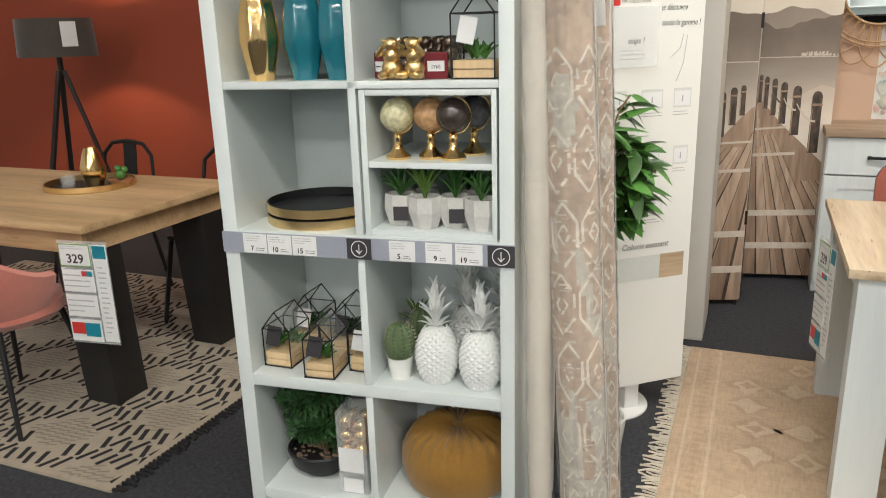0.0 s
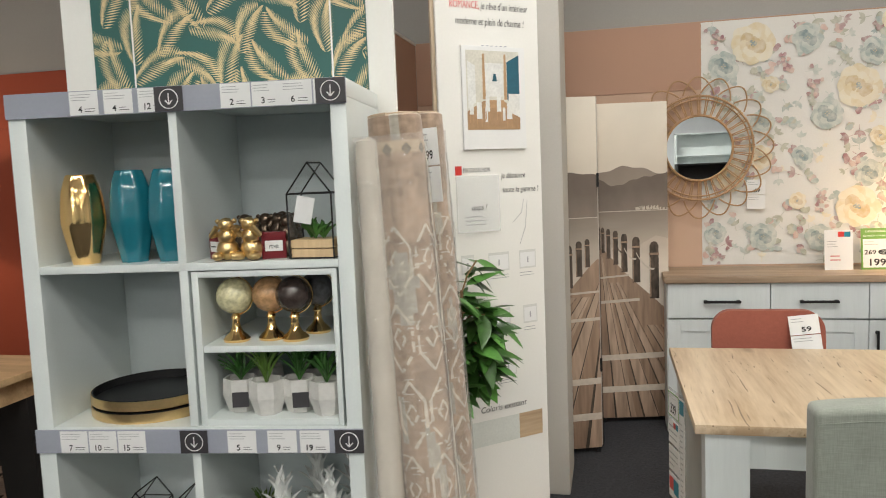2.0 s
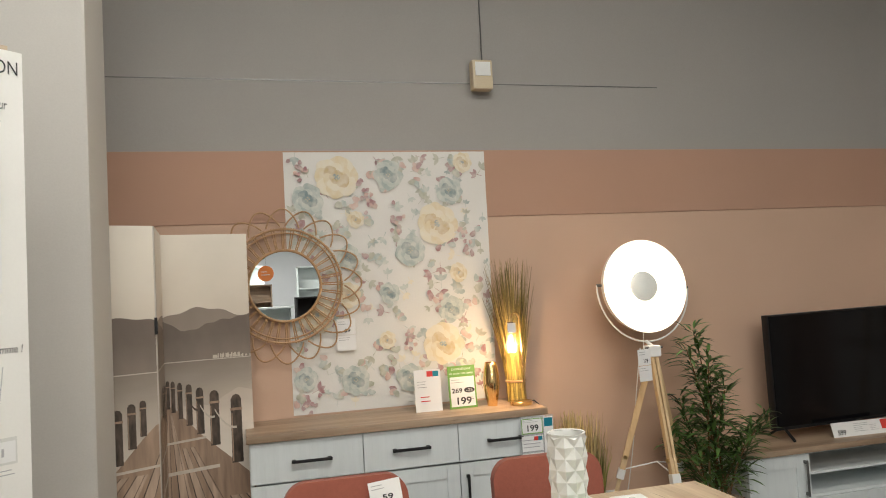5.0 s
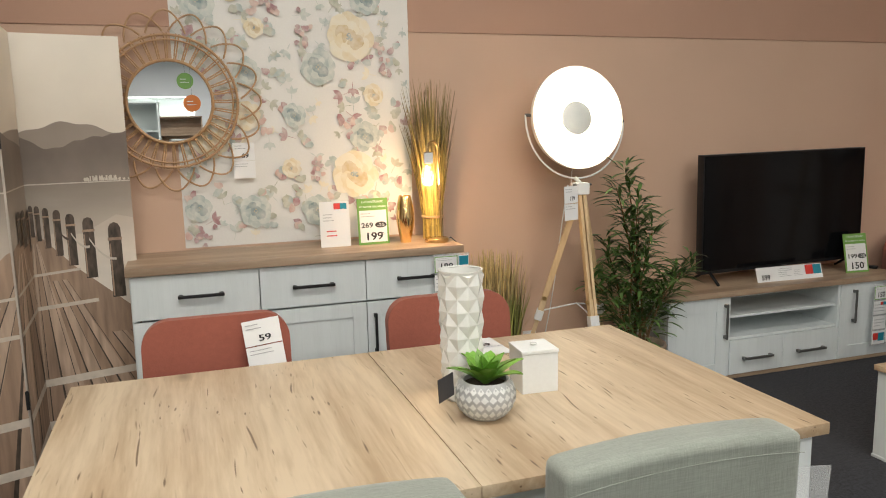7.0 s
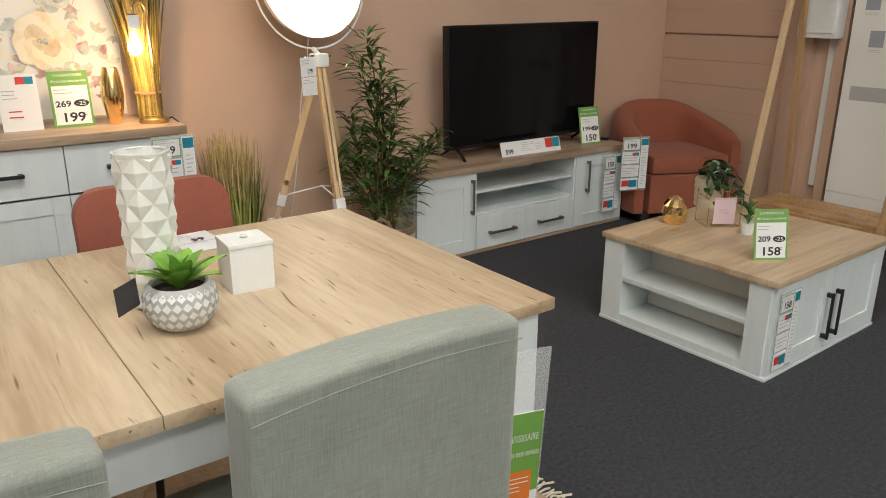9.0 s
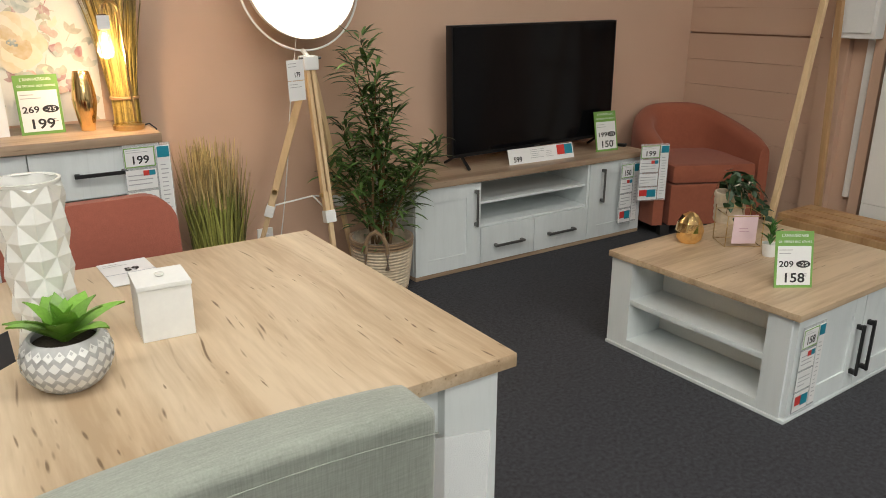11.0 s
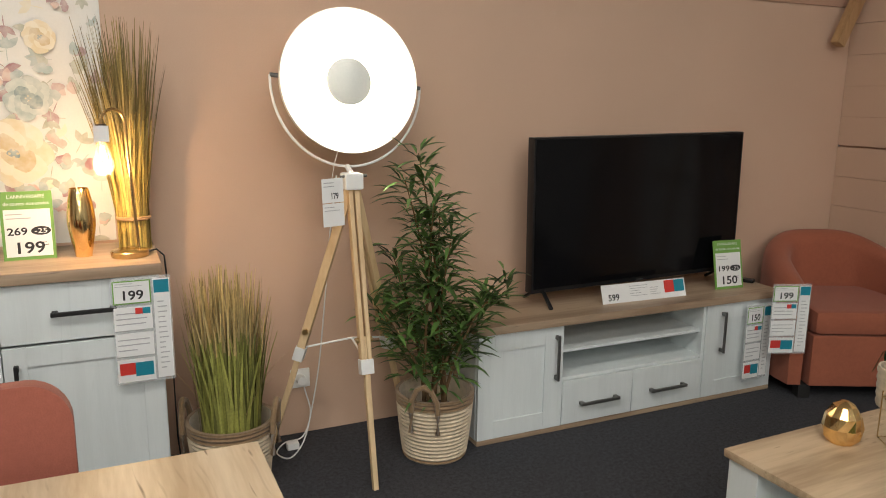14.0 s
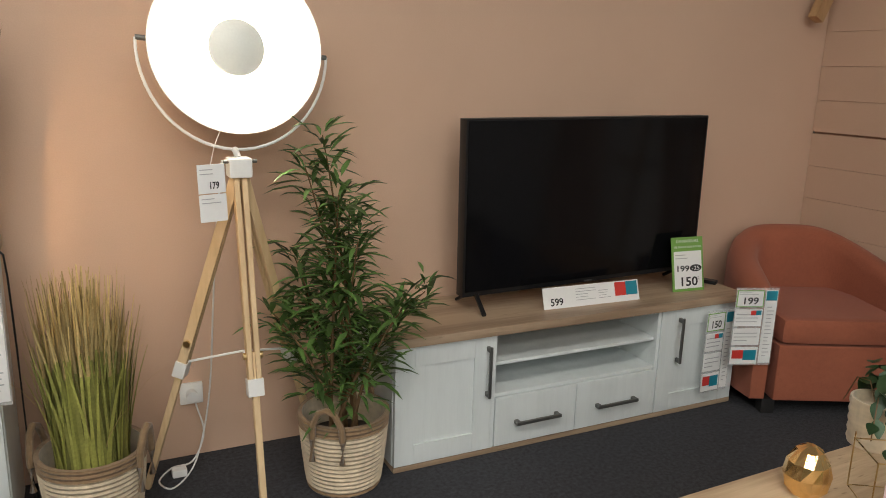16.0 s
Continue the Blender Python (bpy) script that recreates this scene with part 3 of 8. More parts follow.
# seam and crack in the grey wall
structure("grey_wall_seam", block(-0.6, 3.0, WY + 0.0045, WY + 0.0075, 2.668, 2.673, 0), GREY_METAL, "thin dark seam in the grey wall")
structure("wall_partition", block(-1.02, -0.96, 2.9, WY - 0.008, 0, 2.27, 0.003), PEACH_DARK, "peach painted partition wall")
structure("partition_cap", block(-1.025, -0.955, 2.9, WY - 0.008, 2.27, 2.285, 0.002), OFF_WHITE, "pale cap of the partition")
structure("column", block(-0.472, 0.003, 3.326, 3.70, 0, CEIL, 0.012), COLUMN_PAINT, "square pale grey painted column")
structure("column_seam_cover", block(-0.488, -0.472, 3.33, 3.37, 2.55, CEIL, 0.002), COLUMN_PAINT, "pale cable cover on the column")

# east wall with shiplap boards
structure("wall_east", block(EX + 0.02, EX + 0.2, -1.0, WY + 0.2, 0, CEIL, 0), GREY_WALL, "grey store wall")
plank_wall = structure("wall_plank_lining", block(EX + 0.012, EX + 0.019, 2.0, WY - 0.007, 0, 2.3, 0), PEACH_DARK, "peach painted horizontal shiplap boards")
levels = [0.0, 0.167, 0.332, 0.497, 0.662, 0.827, 0.992, 1.157, 1.322, 1.487, 1.652, 1.817, 1.982, 2.147, 2.3]
for z0, z1 in zip(levels, levels[1:]):
    g = 0.010 if abs(z0 - 1.157) < 0.01 else 0.002
    ob = part("plank", block(EX - 0.008, EX + 0.011, 3.66, WY - 0.008, z0 + g, z1, 0), PEACH, plank_wall)
for y0, y1 in ((3.5, 3.66), (3.3, 3.36), (2.05, 2.2)):
    part("pilaster", block(EX - 0.05, EX + 0.011, y0, y1, 0, 2.3, 0.004), PEACH, plank_wall)
part("smooth_panel", block(EX - 0.004, EX + 0.011, 2.0, 3.5, 0, 2.3, 0.002), PEACH, plank_wall)
structure("wall_bracket", soften((lambda b: (beam(b, (5.42, 4.56, 1.70), (5.56, 4.56, 1.98), 0.05, 0.06), b)[1])(bmesh.new()), 0.004), RACK_WOOD, "sloping wooden strut at the wall corner")

for sx_, sy_ in STRIPS + FAR_STRIPS:
    t = thing("ceiling_light", pose(sx_, sy_, CEIL - 0.28), "long white fluorescent strip hung from the ceiling", "ceiling light", "ceiling strip lights")
    part("housing", block(-1.25, 1.25, -0.09, 0.09, 0.02, 0.09, 0.008), WHITE_METAL, t)
    for dy in (-0.045, 0.045):
        part("tube", rod(bmesh.new(), (-1.2, dy, 0.0), (1.2, dy, 0.0), 0.014), TUBE_GLOW, t, "glowing fluorescent tube")
    for dx in (-0.9, 0.9):
        part("hanger", rod(bmesh.new(), (dx, 0, 0.09), (dx, 0, 0.28), 0.004, seg=6), GREY_METAL, t)

# ---- dining corner ----


def bar_handle(parent, x, z, length, upright=False, material=BLACK, y=0.0):
    bm = bmesh.new()
    h = length / 2
    if upright:
        bx(bm, x - 0.006, x + 0.006, y - 0.03, y - 0.02, z - h, z + h)
        for s in (-1, 1):
            bx(bm, x - 0.007, x + 0.007, y - 0.021, y, z + s * (h - 0.012) - 0.009, z + s * (h - 0.012) + 0.009)
    else:
        bx(bm, x - h, x + h, y - 0.03, y - 0.02, z - 0.007, z + 0.007)
        for s in (-1, 1):
            bx(bm, x + s * (h - 0.012) - 0.009, x + s * (h - 0.012) + 0.009, y - 0.021, y, z - 0.008, z + 0.008)
    return part("handle", soften(bm, 0.002, 1), material, parent, "dark metal bar handle")


def framed_door(parent, x0, x1, z0, z1, name="door", frame_w=0.065, y=0.0):
    """Front with a raised frame round a sunk panel. Face at y, thickness behind."""
    d = part(name, block(x0 + frame_w, x1 - frame_w, y + 0.007, y + 0.016, z0 + frame_w, z1 - frame_w, 0), WHITE_WOOD, parent)
    for b in ((x0, x0 + frame_w, y, y + 0.018, z0, z1), (x1 - frame_w, x1, y, y + 0.018, z0, z1), (x0 + frame_w, x1 - frame_w, y + 0.0004, y + 0.018, z0, z0 + frame_w), (x0 + frame_w, x1 - frame_w, y + 0.0004, y + 0.018, z1 - frame_w, z1)):
        part("door_rail", block(*b, 0.0015), WHITE_WOOD, d)
    return d


def sideboard():
    L, H = 1.472, 0.875
    t = thing("sideboard", pose(0.492, 4.215, 0), "white sideboard with oak-look top, three drawers and black handles", "sideboard")
    part("top", block(-0.012, L + 0.008, -0.02, 0.405, H - 0.038, H, 0.004), SIDE_OAK, t, "grey-brown oak-look top")
    panels(t, WHITE_WOOD, [(0, 0.018, 0.02, 0.40, 0.0, H - 0.039), (L - 0.018, L, 0.02, 0.40, 0.0, H - 0.039), (0.018, L - 0.018, 0.385, 0.40, 0.03, H - 0.039), (0.018, L - 0.018, 0.03, 0.385, 0.05, 0.068), (0.018, L - 0.018, 0.03, 0.05, 0.0, 0.05), (0.018, L - 0.018, 0.022, 0.385, H - 0.06, H - 0.0395)])
    xs = [0.004, 0.529, 1.005, L - 0.002]
    for i in range(3):
        x0, x1 = xs[i] + 0.002, xs[i + 1] - 0.002
        d = part("drawer", block(x0, x1, 0.0, 0.018, 0.645, 0.832, 0.0015), WHITE_WOOD, t)
        bar_handle(d, (x0 + x1) / 2 + (0.017, -0.004, 0.007)[i], 0.737, 0.19)
        d = framed_door(t, x0, x1, 0.055, 0.636)
        hx = x1 - 0.035 if i == 0 else x0 + 0.035
        bar_handle(d, hx, 0.49, 0.19, True)
    return t


sideboard()

tb = thing("dining_table", pose(0, 0, 0), "extending dining table with light oak top and white legs", "table")
part("tabletop_leaf", block(0.417, 1.2225, 2.108, 3.028, 0.733, 0.76, 0.002), OAK_Y, tb)
part("tabletop_leaf", block(1.224, 2.05, 2.108, 3.028, 0.733, 0.76, 0.002), OAK_Y, tb)
panels(tb, WHITE_WOOD, [(0.47, 2.0, 2.150, 2.168, 0.625, 0.732), (0.47, 2.0, 2.968, 2.986, 0.625, 0.732)], "apron")
panels(tb, WHITE_WOOD, [(0.468, 0.486, 2.168, 2.968, 0.625, 0.732), (1.984, 2.002, 2.168, 2.968, 0.625, 0.732)], "apron")
for x0 in (0.445, 1.905):
    for y0 in (2.128, 2.918):
        part("leg", block(x0, x0 + 0.118, y0, y0 + 0.09, 0.006, 0.732, 0.003), WHITE_WOOD, tb, "square white leg")


def cloth_chair():
    """Upholstered chair with a low rounded back on thin black legs; faces -y."""
    t = thing("dining_chair", pose(0.80, 3.13, 0), "terracotta cloth dining chair with rounded back on black metal legs", "chair", "terracotta dining chairs")
    bm = plate(bmesh.new(), 0.42, 0.40, 0.038, 0.075, 8, -0.02)
    soften(bm, 0.012, 3)
    for v in bm.verts:
        v.co.z += 0.485
        v.co.y += (v.co.z - 0.5) * 0.12
    part("backrest", bm, TERRACOTTA_CLOTH, t)
    bm = block(-0.22, 0.22, -0.44, 0.0, 0.435, 0.49, 0.022)
    part("seat", bm, TERRACOTTA_CLOTH, t)
    bm = bmesh.new()
    for s in (-1, 1):
        tube(bm, [(s * 0.17, -0.02, 0.43), (s * 0.17, 0.005, 0.46), (s * 0.15, 0.03, 0.52), (s * 0.13, 0.055, 0.66)], 0.009)
    part("back_frame", bm, BLACK, t)
    for sx in (-1, 1):
        for y0, y1 in ((-0.38, -0.42), (-0.04, 0.03)):
            part("leg", rod(bmesh.new(), (sx * 0.17, y0, 0.437), (sx * 0.20, y1, 0.0), 0.011, 0.009), BLACK, t)
    return t


ch = cloth_chair()
copy_thing(ch, pose(1.525, 3.13, 0, 0, 0, 1))
ch_tag = shelf_ticket(pose(0.938, 3.085, 0.727, -10, -7, -4), 0.108, 0.15, "59", "white price tag sleeve hanging on the terracotta chair back", "chair price tags", seed=3)


def linen_chair(m):
    """Fully upholstered straight-backed chair; its back faces -y."""
    t = thing("dining_chair", m, "grey-green linen dining chair with a straight padded back", "chair", "linen dining chairs")
    bm = bmesh.new()
    vs = bx(bm, -0.222, 0.222, 0.0, 0.085, 0.30, 0.905)
    bmesh.ops.subdivide_edges(bm, edges=[e for e in bm.edges if abs(e.verts[0].co.x - e.verts[1].co.x) > 0.1], cuts=7, use_grid_fill=True)
    for v in bm.verts:
        if v.co.z > 0.8:
            v.co.z += 0.014 * (1 - (v.co.x / 0.222) ** 2)
        v.co.y -= 0.035 * max(0, v.co.z - 0.45)
    soften(bm, 0.02, 3)
    back = part("backrest", bm, LINEN, t)
    bm = tube(bmesh.new(), [(-0.218 + 0.436 * k / 12, -0.008 - 0.0165 + 0.006, 0.872 + 0.014 * (1 - (2 * k / 12 - 1) ** 2)) for k in range(13)], 0.0008, 6)
    part("seam", bm, LINEN, back, "stitched seam along the back")
    part("seat", block(-0.222, 0.222, 0.08, 0.50, 0.37, 0.475, 0.025), LINEN, t)
    for sx in (-1, 1):
        for y in (0.03, 0.46):
            bm = bmesh.new()
            beam(bm, (sx * 0.19, y, 0.0), (sx * 0.19, y, 0.372), 0.035, 0.035)
            part("leg", soften(bm, 0.003), BLACK_WOOD, t)
    return t


lc = linen_chair(pose(1.468, 1.835, 0))
copy_thing(lc, pose(0.868, 1.822, 0, 0, 0, 1))
t = thing("price_tag_sleeve", pose(1.735, 1.90, 0.22, 0, 3, -12), "clear sleeve with green and orange leaflet on the linen chair", "price tag")
part("sleeve", block(-0.055, 0.055, 0.001, 0.003, 0, 0.58, 0.0005), ACRYLIC, t, "clear plastic sleeve")
part("leaflet", block(-0.05, 0.05, -0.001, 0.0005, 0.0, 0.46, 0.0003), WHITE_PAPER, t)
patch("green_field", t, -0.05, 0.05, 0.30, 0.46, CARD_GREEN, -0.002)
patch("orange_field", t, -0.02, 0.035, 0.285, 0.345, CARD_ORANGE, -0.0028)
lettering("heading", "L'ANNIVERSAIRE", 0.02, WHITE_PAPER, t, pose(0, -0.003, 0.405, 90), "CENTER", fit=0.085)
lettering("heading", "de toutes nos envies", 0.02, WHITE_PAPER, t, pose(0, -0.003, 0.375, 90), "CENTER", fit=0.092)
small_print(t, -0.012, 0.03, 0.30, 0.335, 4, -0.0034, WHITE_PAPER, 2)
small_print(t, -0.04, 0.03, 0.16, 0.27, 7, -0.002, INK, 5)
patch("green_border", t, -0.05, 0.05, 0.0, 0.012, CARD_GREEN, -0.002)

# on the dining table


def studded(bm, rows, cols, radius, height, depth, z0=0.0):
    """A skin of diamond pyramids round a turned body; radius(v) for v in 0..1."""
    def P(i, j):
        v = i / rows
        a = (j + (0.5 if i % 2 else 0)) * math.tau / cols
        r = radius(v)
        return Vector((r * math.cos(a), r * math.sin(a), z0 + v * height))
    for i in range(-1, rows):
        for j in range(cols):
            o = 1 if i % 2 else 0
            b = P(max(i, 0), j) if i >= 0 else None
            l, r = P(i + 1, j - 1 + o), P(i + 1, j + o)
            tp = P(i + 2, j) if i + 2 <= rows else None
            pts = [p for p in (b, r, tp, l) if p]
            c = sum(pts, Vector()) / len(pts)
            n = Vector((c.x, c.y, 0)).normalized() if c.xy.length > 1e-4 else Vector((0, 0, 1))
            apex = bm.verts.new(c + n * depth)
            vs = [bm.verts.new(p) for p in pts]
            for q in range(len(vs)):
                bm.faces.new((vs[q], vs[(q + 1) % len(vs)], apex))
    bmesh.ops.remove_doubles(bm, verts=bm.verts, dist=1e-5)
    return bm


t = thing("vase", pose(1.355, 2.565, 0.76), "tall white faceted ceramic vase on the oak table", "vase")
bm = studded(bmesh.new(), 10, 6, lambda v: 0.045 + 0.008 * v, 0.32, 0.010)
vb = part("body", bm, CERAMIC, t)
for p in vb.data.polygons:
    p.use_smooth = False
bm = lathe(bmesh.new(), [(0.0, 0.004), (0.042, 0.004), (0.042, 0.0), (0.046, 0.003)], 24)
part("base", bm, CERAMIC, t)
bm = lathe(bmesh.new(), [(0.054, 0.316), (0.055, 0.322), (0.050, 0.322), (0.046, 0.30), (0.040, 0.02), (0.0, 0.012)], 24)
part("lining", bm, CERAMIC, t)

t = thing("potted_succulent", pose(1.362, 2.432, 0.76) @ Matrix.Scale(1.1, 4), "green artificial succulent in a white grooved bowl on the oak table", "plant")
bowl_r = lambda v: 0.034 + 0.032 * math.sin(min(1, v * 1.25 + 0.12) * math.pi * 0.62)
bm = lathe(bmesh.new(), [(0.0, 0.0), (0.036, 0.0), (0.050, 0.012), (0.060, 0.032), (0.063, 0.050), (0.058, 0.072), (0.050, 0.082), (0.045, 0.080), (0.050, 0.066), (0.0, 0.064)], 36)
bowl = part("bowl", bm, surface("grey_groove_ceramic", (0.52, 0.53, 0.53), 0.6, vary=0.1), t)
bm = bmesh.new()
prof = [(0.0385, 0.003), (0.050, 0.0125), (0.060, 0.030), (0.0635, 0.046), (0.0615, 0.062), (0.054, 0.077)]
for i in range(5):
    for j in range(24):
        a = (j + 0.5 * (i % 2)) * math.tau / 24
        (r0, z0), (r1, z1) = prof[i], prof[i + 1]
        rm, zm = (r0 + r1) / 2 + 0.0022, (z0 + z1) / 2
        da = 0.124
        pts = [(r0, a, z0), (rm, a + da, zm), (r1, a, z1), (rm, a - da, zm)]
        bm.faces.new([bm.verts.new((r * 1.012 * math.cos(q), r * 1.012 * math.sin(q), zz)) for r, q, zz in pts])
part("scale_relief", bm, MATT_CERAMIC, bowl, "raised white leaf-shaped scales")
part("soil", lathe(bmesh.new(), [(0.0, 0.070), (0.047, 0.069)], 24), SOIL, t)


def fleshy_leaf(length, width, thick=0.006):
    bm = bmesh.new()
    n = 6
    rows = []
    for k in range(n + 1):
        v = k / n
        w = width * math.sin(math.pi * min(1, 0.12 + v * 0.88)) ** 0.8 * (1 - 0.25 * v) / 2
        z = 0.18 * length * math.sin(v * 2.2)
        rows.append([bm.verts.new((v * length, -w, z + 0.003)), bm.verts.new((v * length, 0, z - thick * (1 - v))), bm.verts.new((v * length, w, z + 0.003)), bm.verts.new((v * length, 0, z + 0.002))])
    for a, b in zip(rows, rows[1:]):
        for q in range(4):
            bm.faces.new((a[q], a[(q + 1) % 4], b[(q + 1) % 4], b[q]))
    return bm


leaf_me = finish("leaf", fleshy_leaf(0.092, 0.044), LEAF_LIGHT)
rng = random.Random(5)
for ring, (count, tilt, sc) in enumerate(((7, -18, 1.0), (6, -38, 0.9), (4, -62, 0.7))):
    for k in range(count):
        a = 360 * k / count + ring * 27 + rng.uniform(-9, 9)
        share("leaf", leaf_me, t, pose(0, 0, 0.072, 0, tilt + rng.uniform(-8, 8), a) @ Matrix.Scale(sc * rng.uniform(0.9, 1.1), 4))
tag = part("swing_tag", block(-0.026, 0.026, -0.001, 0.001, 0.0, 0.05, 0.0006), CARD_DARK, t, "dark grey swing tag")
tag.matrix_basis = pose(-0.088, -0.008, 0.05, 0, -4, 35)

t = thing("gift_box", pose(1.549, 2.566, 0.76, 0, 0, -4) @ Matrix.Diagonal((1.06, 1.06, 1.08, 1)), "small square white box with lid on the oak table", "box")
part("box_body", block(-0.045, 0.045, -0.045, 0.045, 0, 0.093, 0.0015), MATT_CERAMIC, t)
part("lid", block(-0.0465, 0.0465, -0.0465, 0.0465, 0.0935, 0.102, 0.0015), MATT_CERAMIC, t)
part("knob", lathe(bmesh.new(), [(0.0, 0.1035), (0.007, 0.1035), (0.009, 0.107), (0.0, 0.109)], 12), CERAMIC, t)
t = thing("price_tag", pose(1.50, 2.84, 0.7615, -90, 0, 8), "white price tag lying on the oak table", "price tag", "chair price tags")
t.matrix_world = pose(1.568, 2.853, 0.7635, 0, 0, 2) @ pose(0, 0, 0, -90, 0, 0)
part("card", block(-0.056, 0.056, 0, 0.0016, 0, 0.17, 0.0004), WHITE_PAPER, t)
lettering("price", "59", 0.035, INK, t, pose(-0.01, -0.002, 0.085, 90))
small_print(t, -0.048, 0.01, 0.13, 0.155, 2)
patch("fold_line", t, -0.056, 0.056, 0.07, 0.073, CARD_GREY, -0.002)
tag_board(pose(0.409, 2.62, 0.30, 0, 0, -75), 0.16, 0.40, "339", "clear price tag sleeve hanging at the oak table end", "furniture price sleeves")

# on the sideboard
SB = 0.875
sale_card(pose(1.588, 4.40, SB, -6, 0, 2), 0.152, 0.222, "199", "green and white sale price card on the sideboard", "269", True, 1, "green sale cards")
sale_card(pose(1.402, 4.40, SB, -6, 0, 0), 0.142, 0.215, "", "white information card on the sideboard", "", False, 4)
tag_board(pose(1.905, 4.185, 0.483), 0.178, 0.355, "199", "clear price tag sleeve hanging on the sideboard front", "furniture price sleeves")
vase_prof = [(0.0, 0.002), (0.024, 0.0), (0.027, 0.01), (0.040, 0.08), (0.044, 0.12), (0.039, 0.175), (0.030, 0.222), (0.028, 0.222), (0.036, 0.17), (0.0, 0.15)]
single("vase", lathe(bmesh.new(), [(max(0.0, p.x), p.z) for p in hung([(r, 0, zz) for r, zz in vase_prof], 4)], 40), GOLD, pose(1.745, 4.40, SB), "polished gold barrel vase on the sideboard", "vase")

t = thing("table_lamp", pose(1.885, 4.345, SB), "brass table lamp with bent stem and bare filament bulb", "lamp")
part("base", lathe(bmesh.new(), [(0, 0), (0.058, 0), (0.06, 0.003), (0.06, 0.018), (0.057, 0.021), (0, 0.021)], 36), BRASS, t)
pts = [(0.03, 0.0, 0.02), (0.02, -0.005, 0.2), (0.012, -0.01, 0.42)]
pts += [(0.012 - 0.036 * (1 - math.cos(a)), -0.012 - 0.028 * (1 - math.cos(a)), 0.44 + 0.045 * math.sin(a)) for a in [math.pi * k / 10 for k in range(11)]]
part("stem", tube(bmesh.new(), pts, 0.005), BRASS, t)
ex, ey, ez = pts[-1]
part("socket", lathe(bmesh.new(), [(0, 0.0), (0.016, 0), (0.017, -0.04), (0.014, -0.055), (0, -0.055)], 20, (ex, ey, ez)), BRONZE, t, "dark bulb holder")
bulb = part("bulb", lathe(bmesh.new(), [(0.012, -0.056), (0.018, -0.075), (0.031, -0.115), (0.030, -0.14), (0.018, -0.158), (0, -0.163)], 20, (ex, ey, ez)), clear("amber_bulb_glass", (1.0, 0.85, 0.6), 0.02, 0.12), t, "clear glass filament bulb")
bulb.visible_shadow = False
bm = bmesh.new()
for k in range(5):
    a = k * math.tau / 5
    tube(bm, [(ex + 0.004 * math.cos(a), ey + 0.004 * math.sin(a), ez - 0.07), (ex + 0.013 * math.cos(a), ey + 0.013 * math.sin(a), ez - 0.14)], 0.0022, 5)
fil = part("filament", bm, BULB_GLOW, bulb, "glowing filament")
fil.visible_shadow = False
part("cable", tube(bmesh.new(), [(0.055, 0.02, 0.006), (0.085, 0.03, 0.012), (0.108, 0.02, -0.01), (0.112, 0.03, -0.08), (0.115, 0.05, -0.3), (0.118, 0.06, -0.7), (0.13, 0.05, -0.855)], 0.0032, 6), BLACK, t, "black mains cable")
tg = part("swing_tag", block(-0.022, 0.022, -0.001, 0.001, -0.05, 0.0, 0.0004), WHITE_PAPER, t, "small white price tag")
tg.matrix_basis = pose(ex, ey - 0.02, ez - 0.005)


def blades(n, base_r, top_r, h0, h1, width, rng, droop=0.1, lean=(0, 0)):
    """Long curved grass blades as one mesh's data: vertices, faces."""
    verts, faces = [], []
    for _ in range(n):
        a, q = rng.uniform(0, math.tau), math.sqrt(rng.random())
        bxx, byy = base_r * q * math.cos(a), base_r * q * math.sin(a)
        a2 = a + rng.uniform(-0.5, 0.5)
        h = rng.uniform(h0, h1)
        tr = top_r * q * rng.uniform(0.6, 1.25) + 0.01
        tx, ty = tr * math.cos(a2) + lean[0], tr * math.sin(a2) + lean[1]
        w = width * rng.uniform(0.6, 1.2)
        sx, sy = -math.sin(a + rng.uniform(-1, 1)), math.cos(a)
        i0 = len(verts)
        for k in range(6):
            v = k / 5
            cx = bxx + (tx - bxx) * v ** 1.6
            cy = byy + (ty - byy) * v ** 1.6
            cz = h * (v - droop * v ** 3 * (tr / (top_r + 0.01)))
            ww = w * (1 - 0.8 * v * v)
            verts += [(cx - sx * ww, cy - sy * ww, cz), (cx + sx * ww, cy + sy * ww, cz)]
        for k in range(5):
            faces.append((i0 + 2 * k, i0 + 2 * k + 1, i0 + 2 * k + 3, i0 + 2 * k + 2))
    return verts, faces


def from_data(name, data, mats, parent, pick=None, label=""):
    me = bpy.data.meshes.new(name)
    me.from_pydata(data[0], [], data[1])
    for m in mats:
        me.materials.append(m)
    if pick:
        for p in me.polygons:
            p.material_index = pick(p.center)
    me.polygons.foreach_set("use_smooth", [True] * len(me.polygons))
    ob = new(name, me)
    ob.parent = parent
    return tagged(ob, label, "", "", "stuff")


t = thing("dried_grass_bundle", pose(1.908, 4.47, SB), "golden dried grass sheaf tied with twine on the sideboard", "dried grass")
from_data("grass", blades(300, 0.045, 0.125, 0.50, 0.80, 0.0040, random.Random(11), 0.03, (-0.015, 0)), [GRASS_GOLD, surface("olive_grass_tip", (0.23, 0.175, 0.06), 0.8, vary=0.3, island=0.5)], t, lambda c: 1 if c.z > 0.42 else 0)
from_data("straw", blades(260, 0.052, 0.05, 0.34, 0.45, 0.0032, random.Random(12), 0.0), [GRASS_GOLD], t)
part("twine", lathe(bmesh.new(), [(0.054, 0.105), (0.058, 0.108), (0.058, 0.116), (0.054, 0.119)], 24), RATTAN, t, "twine tied round the stems")

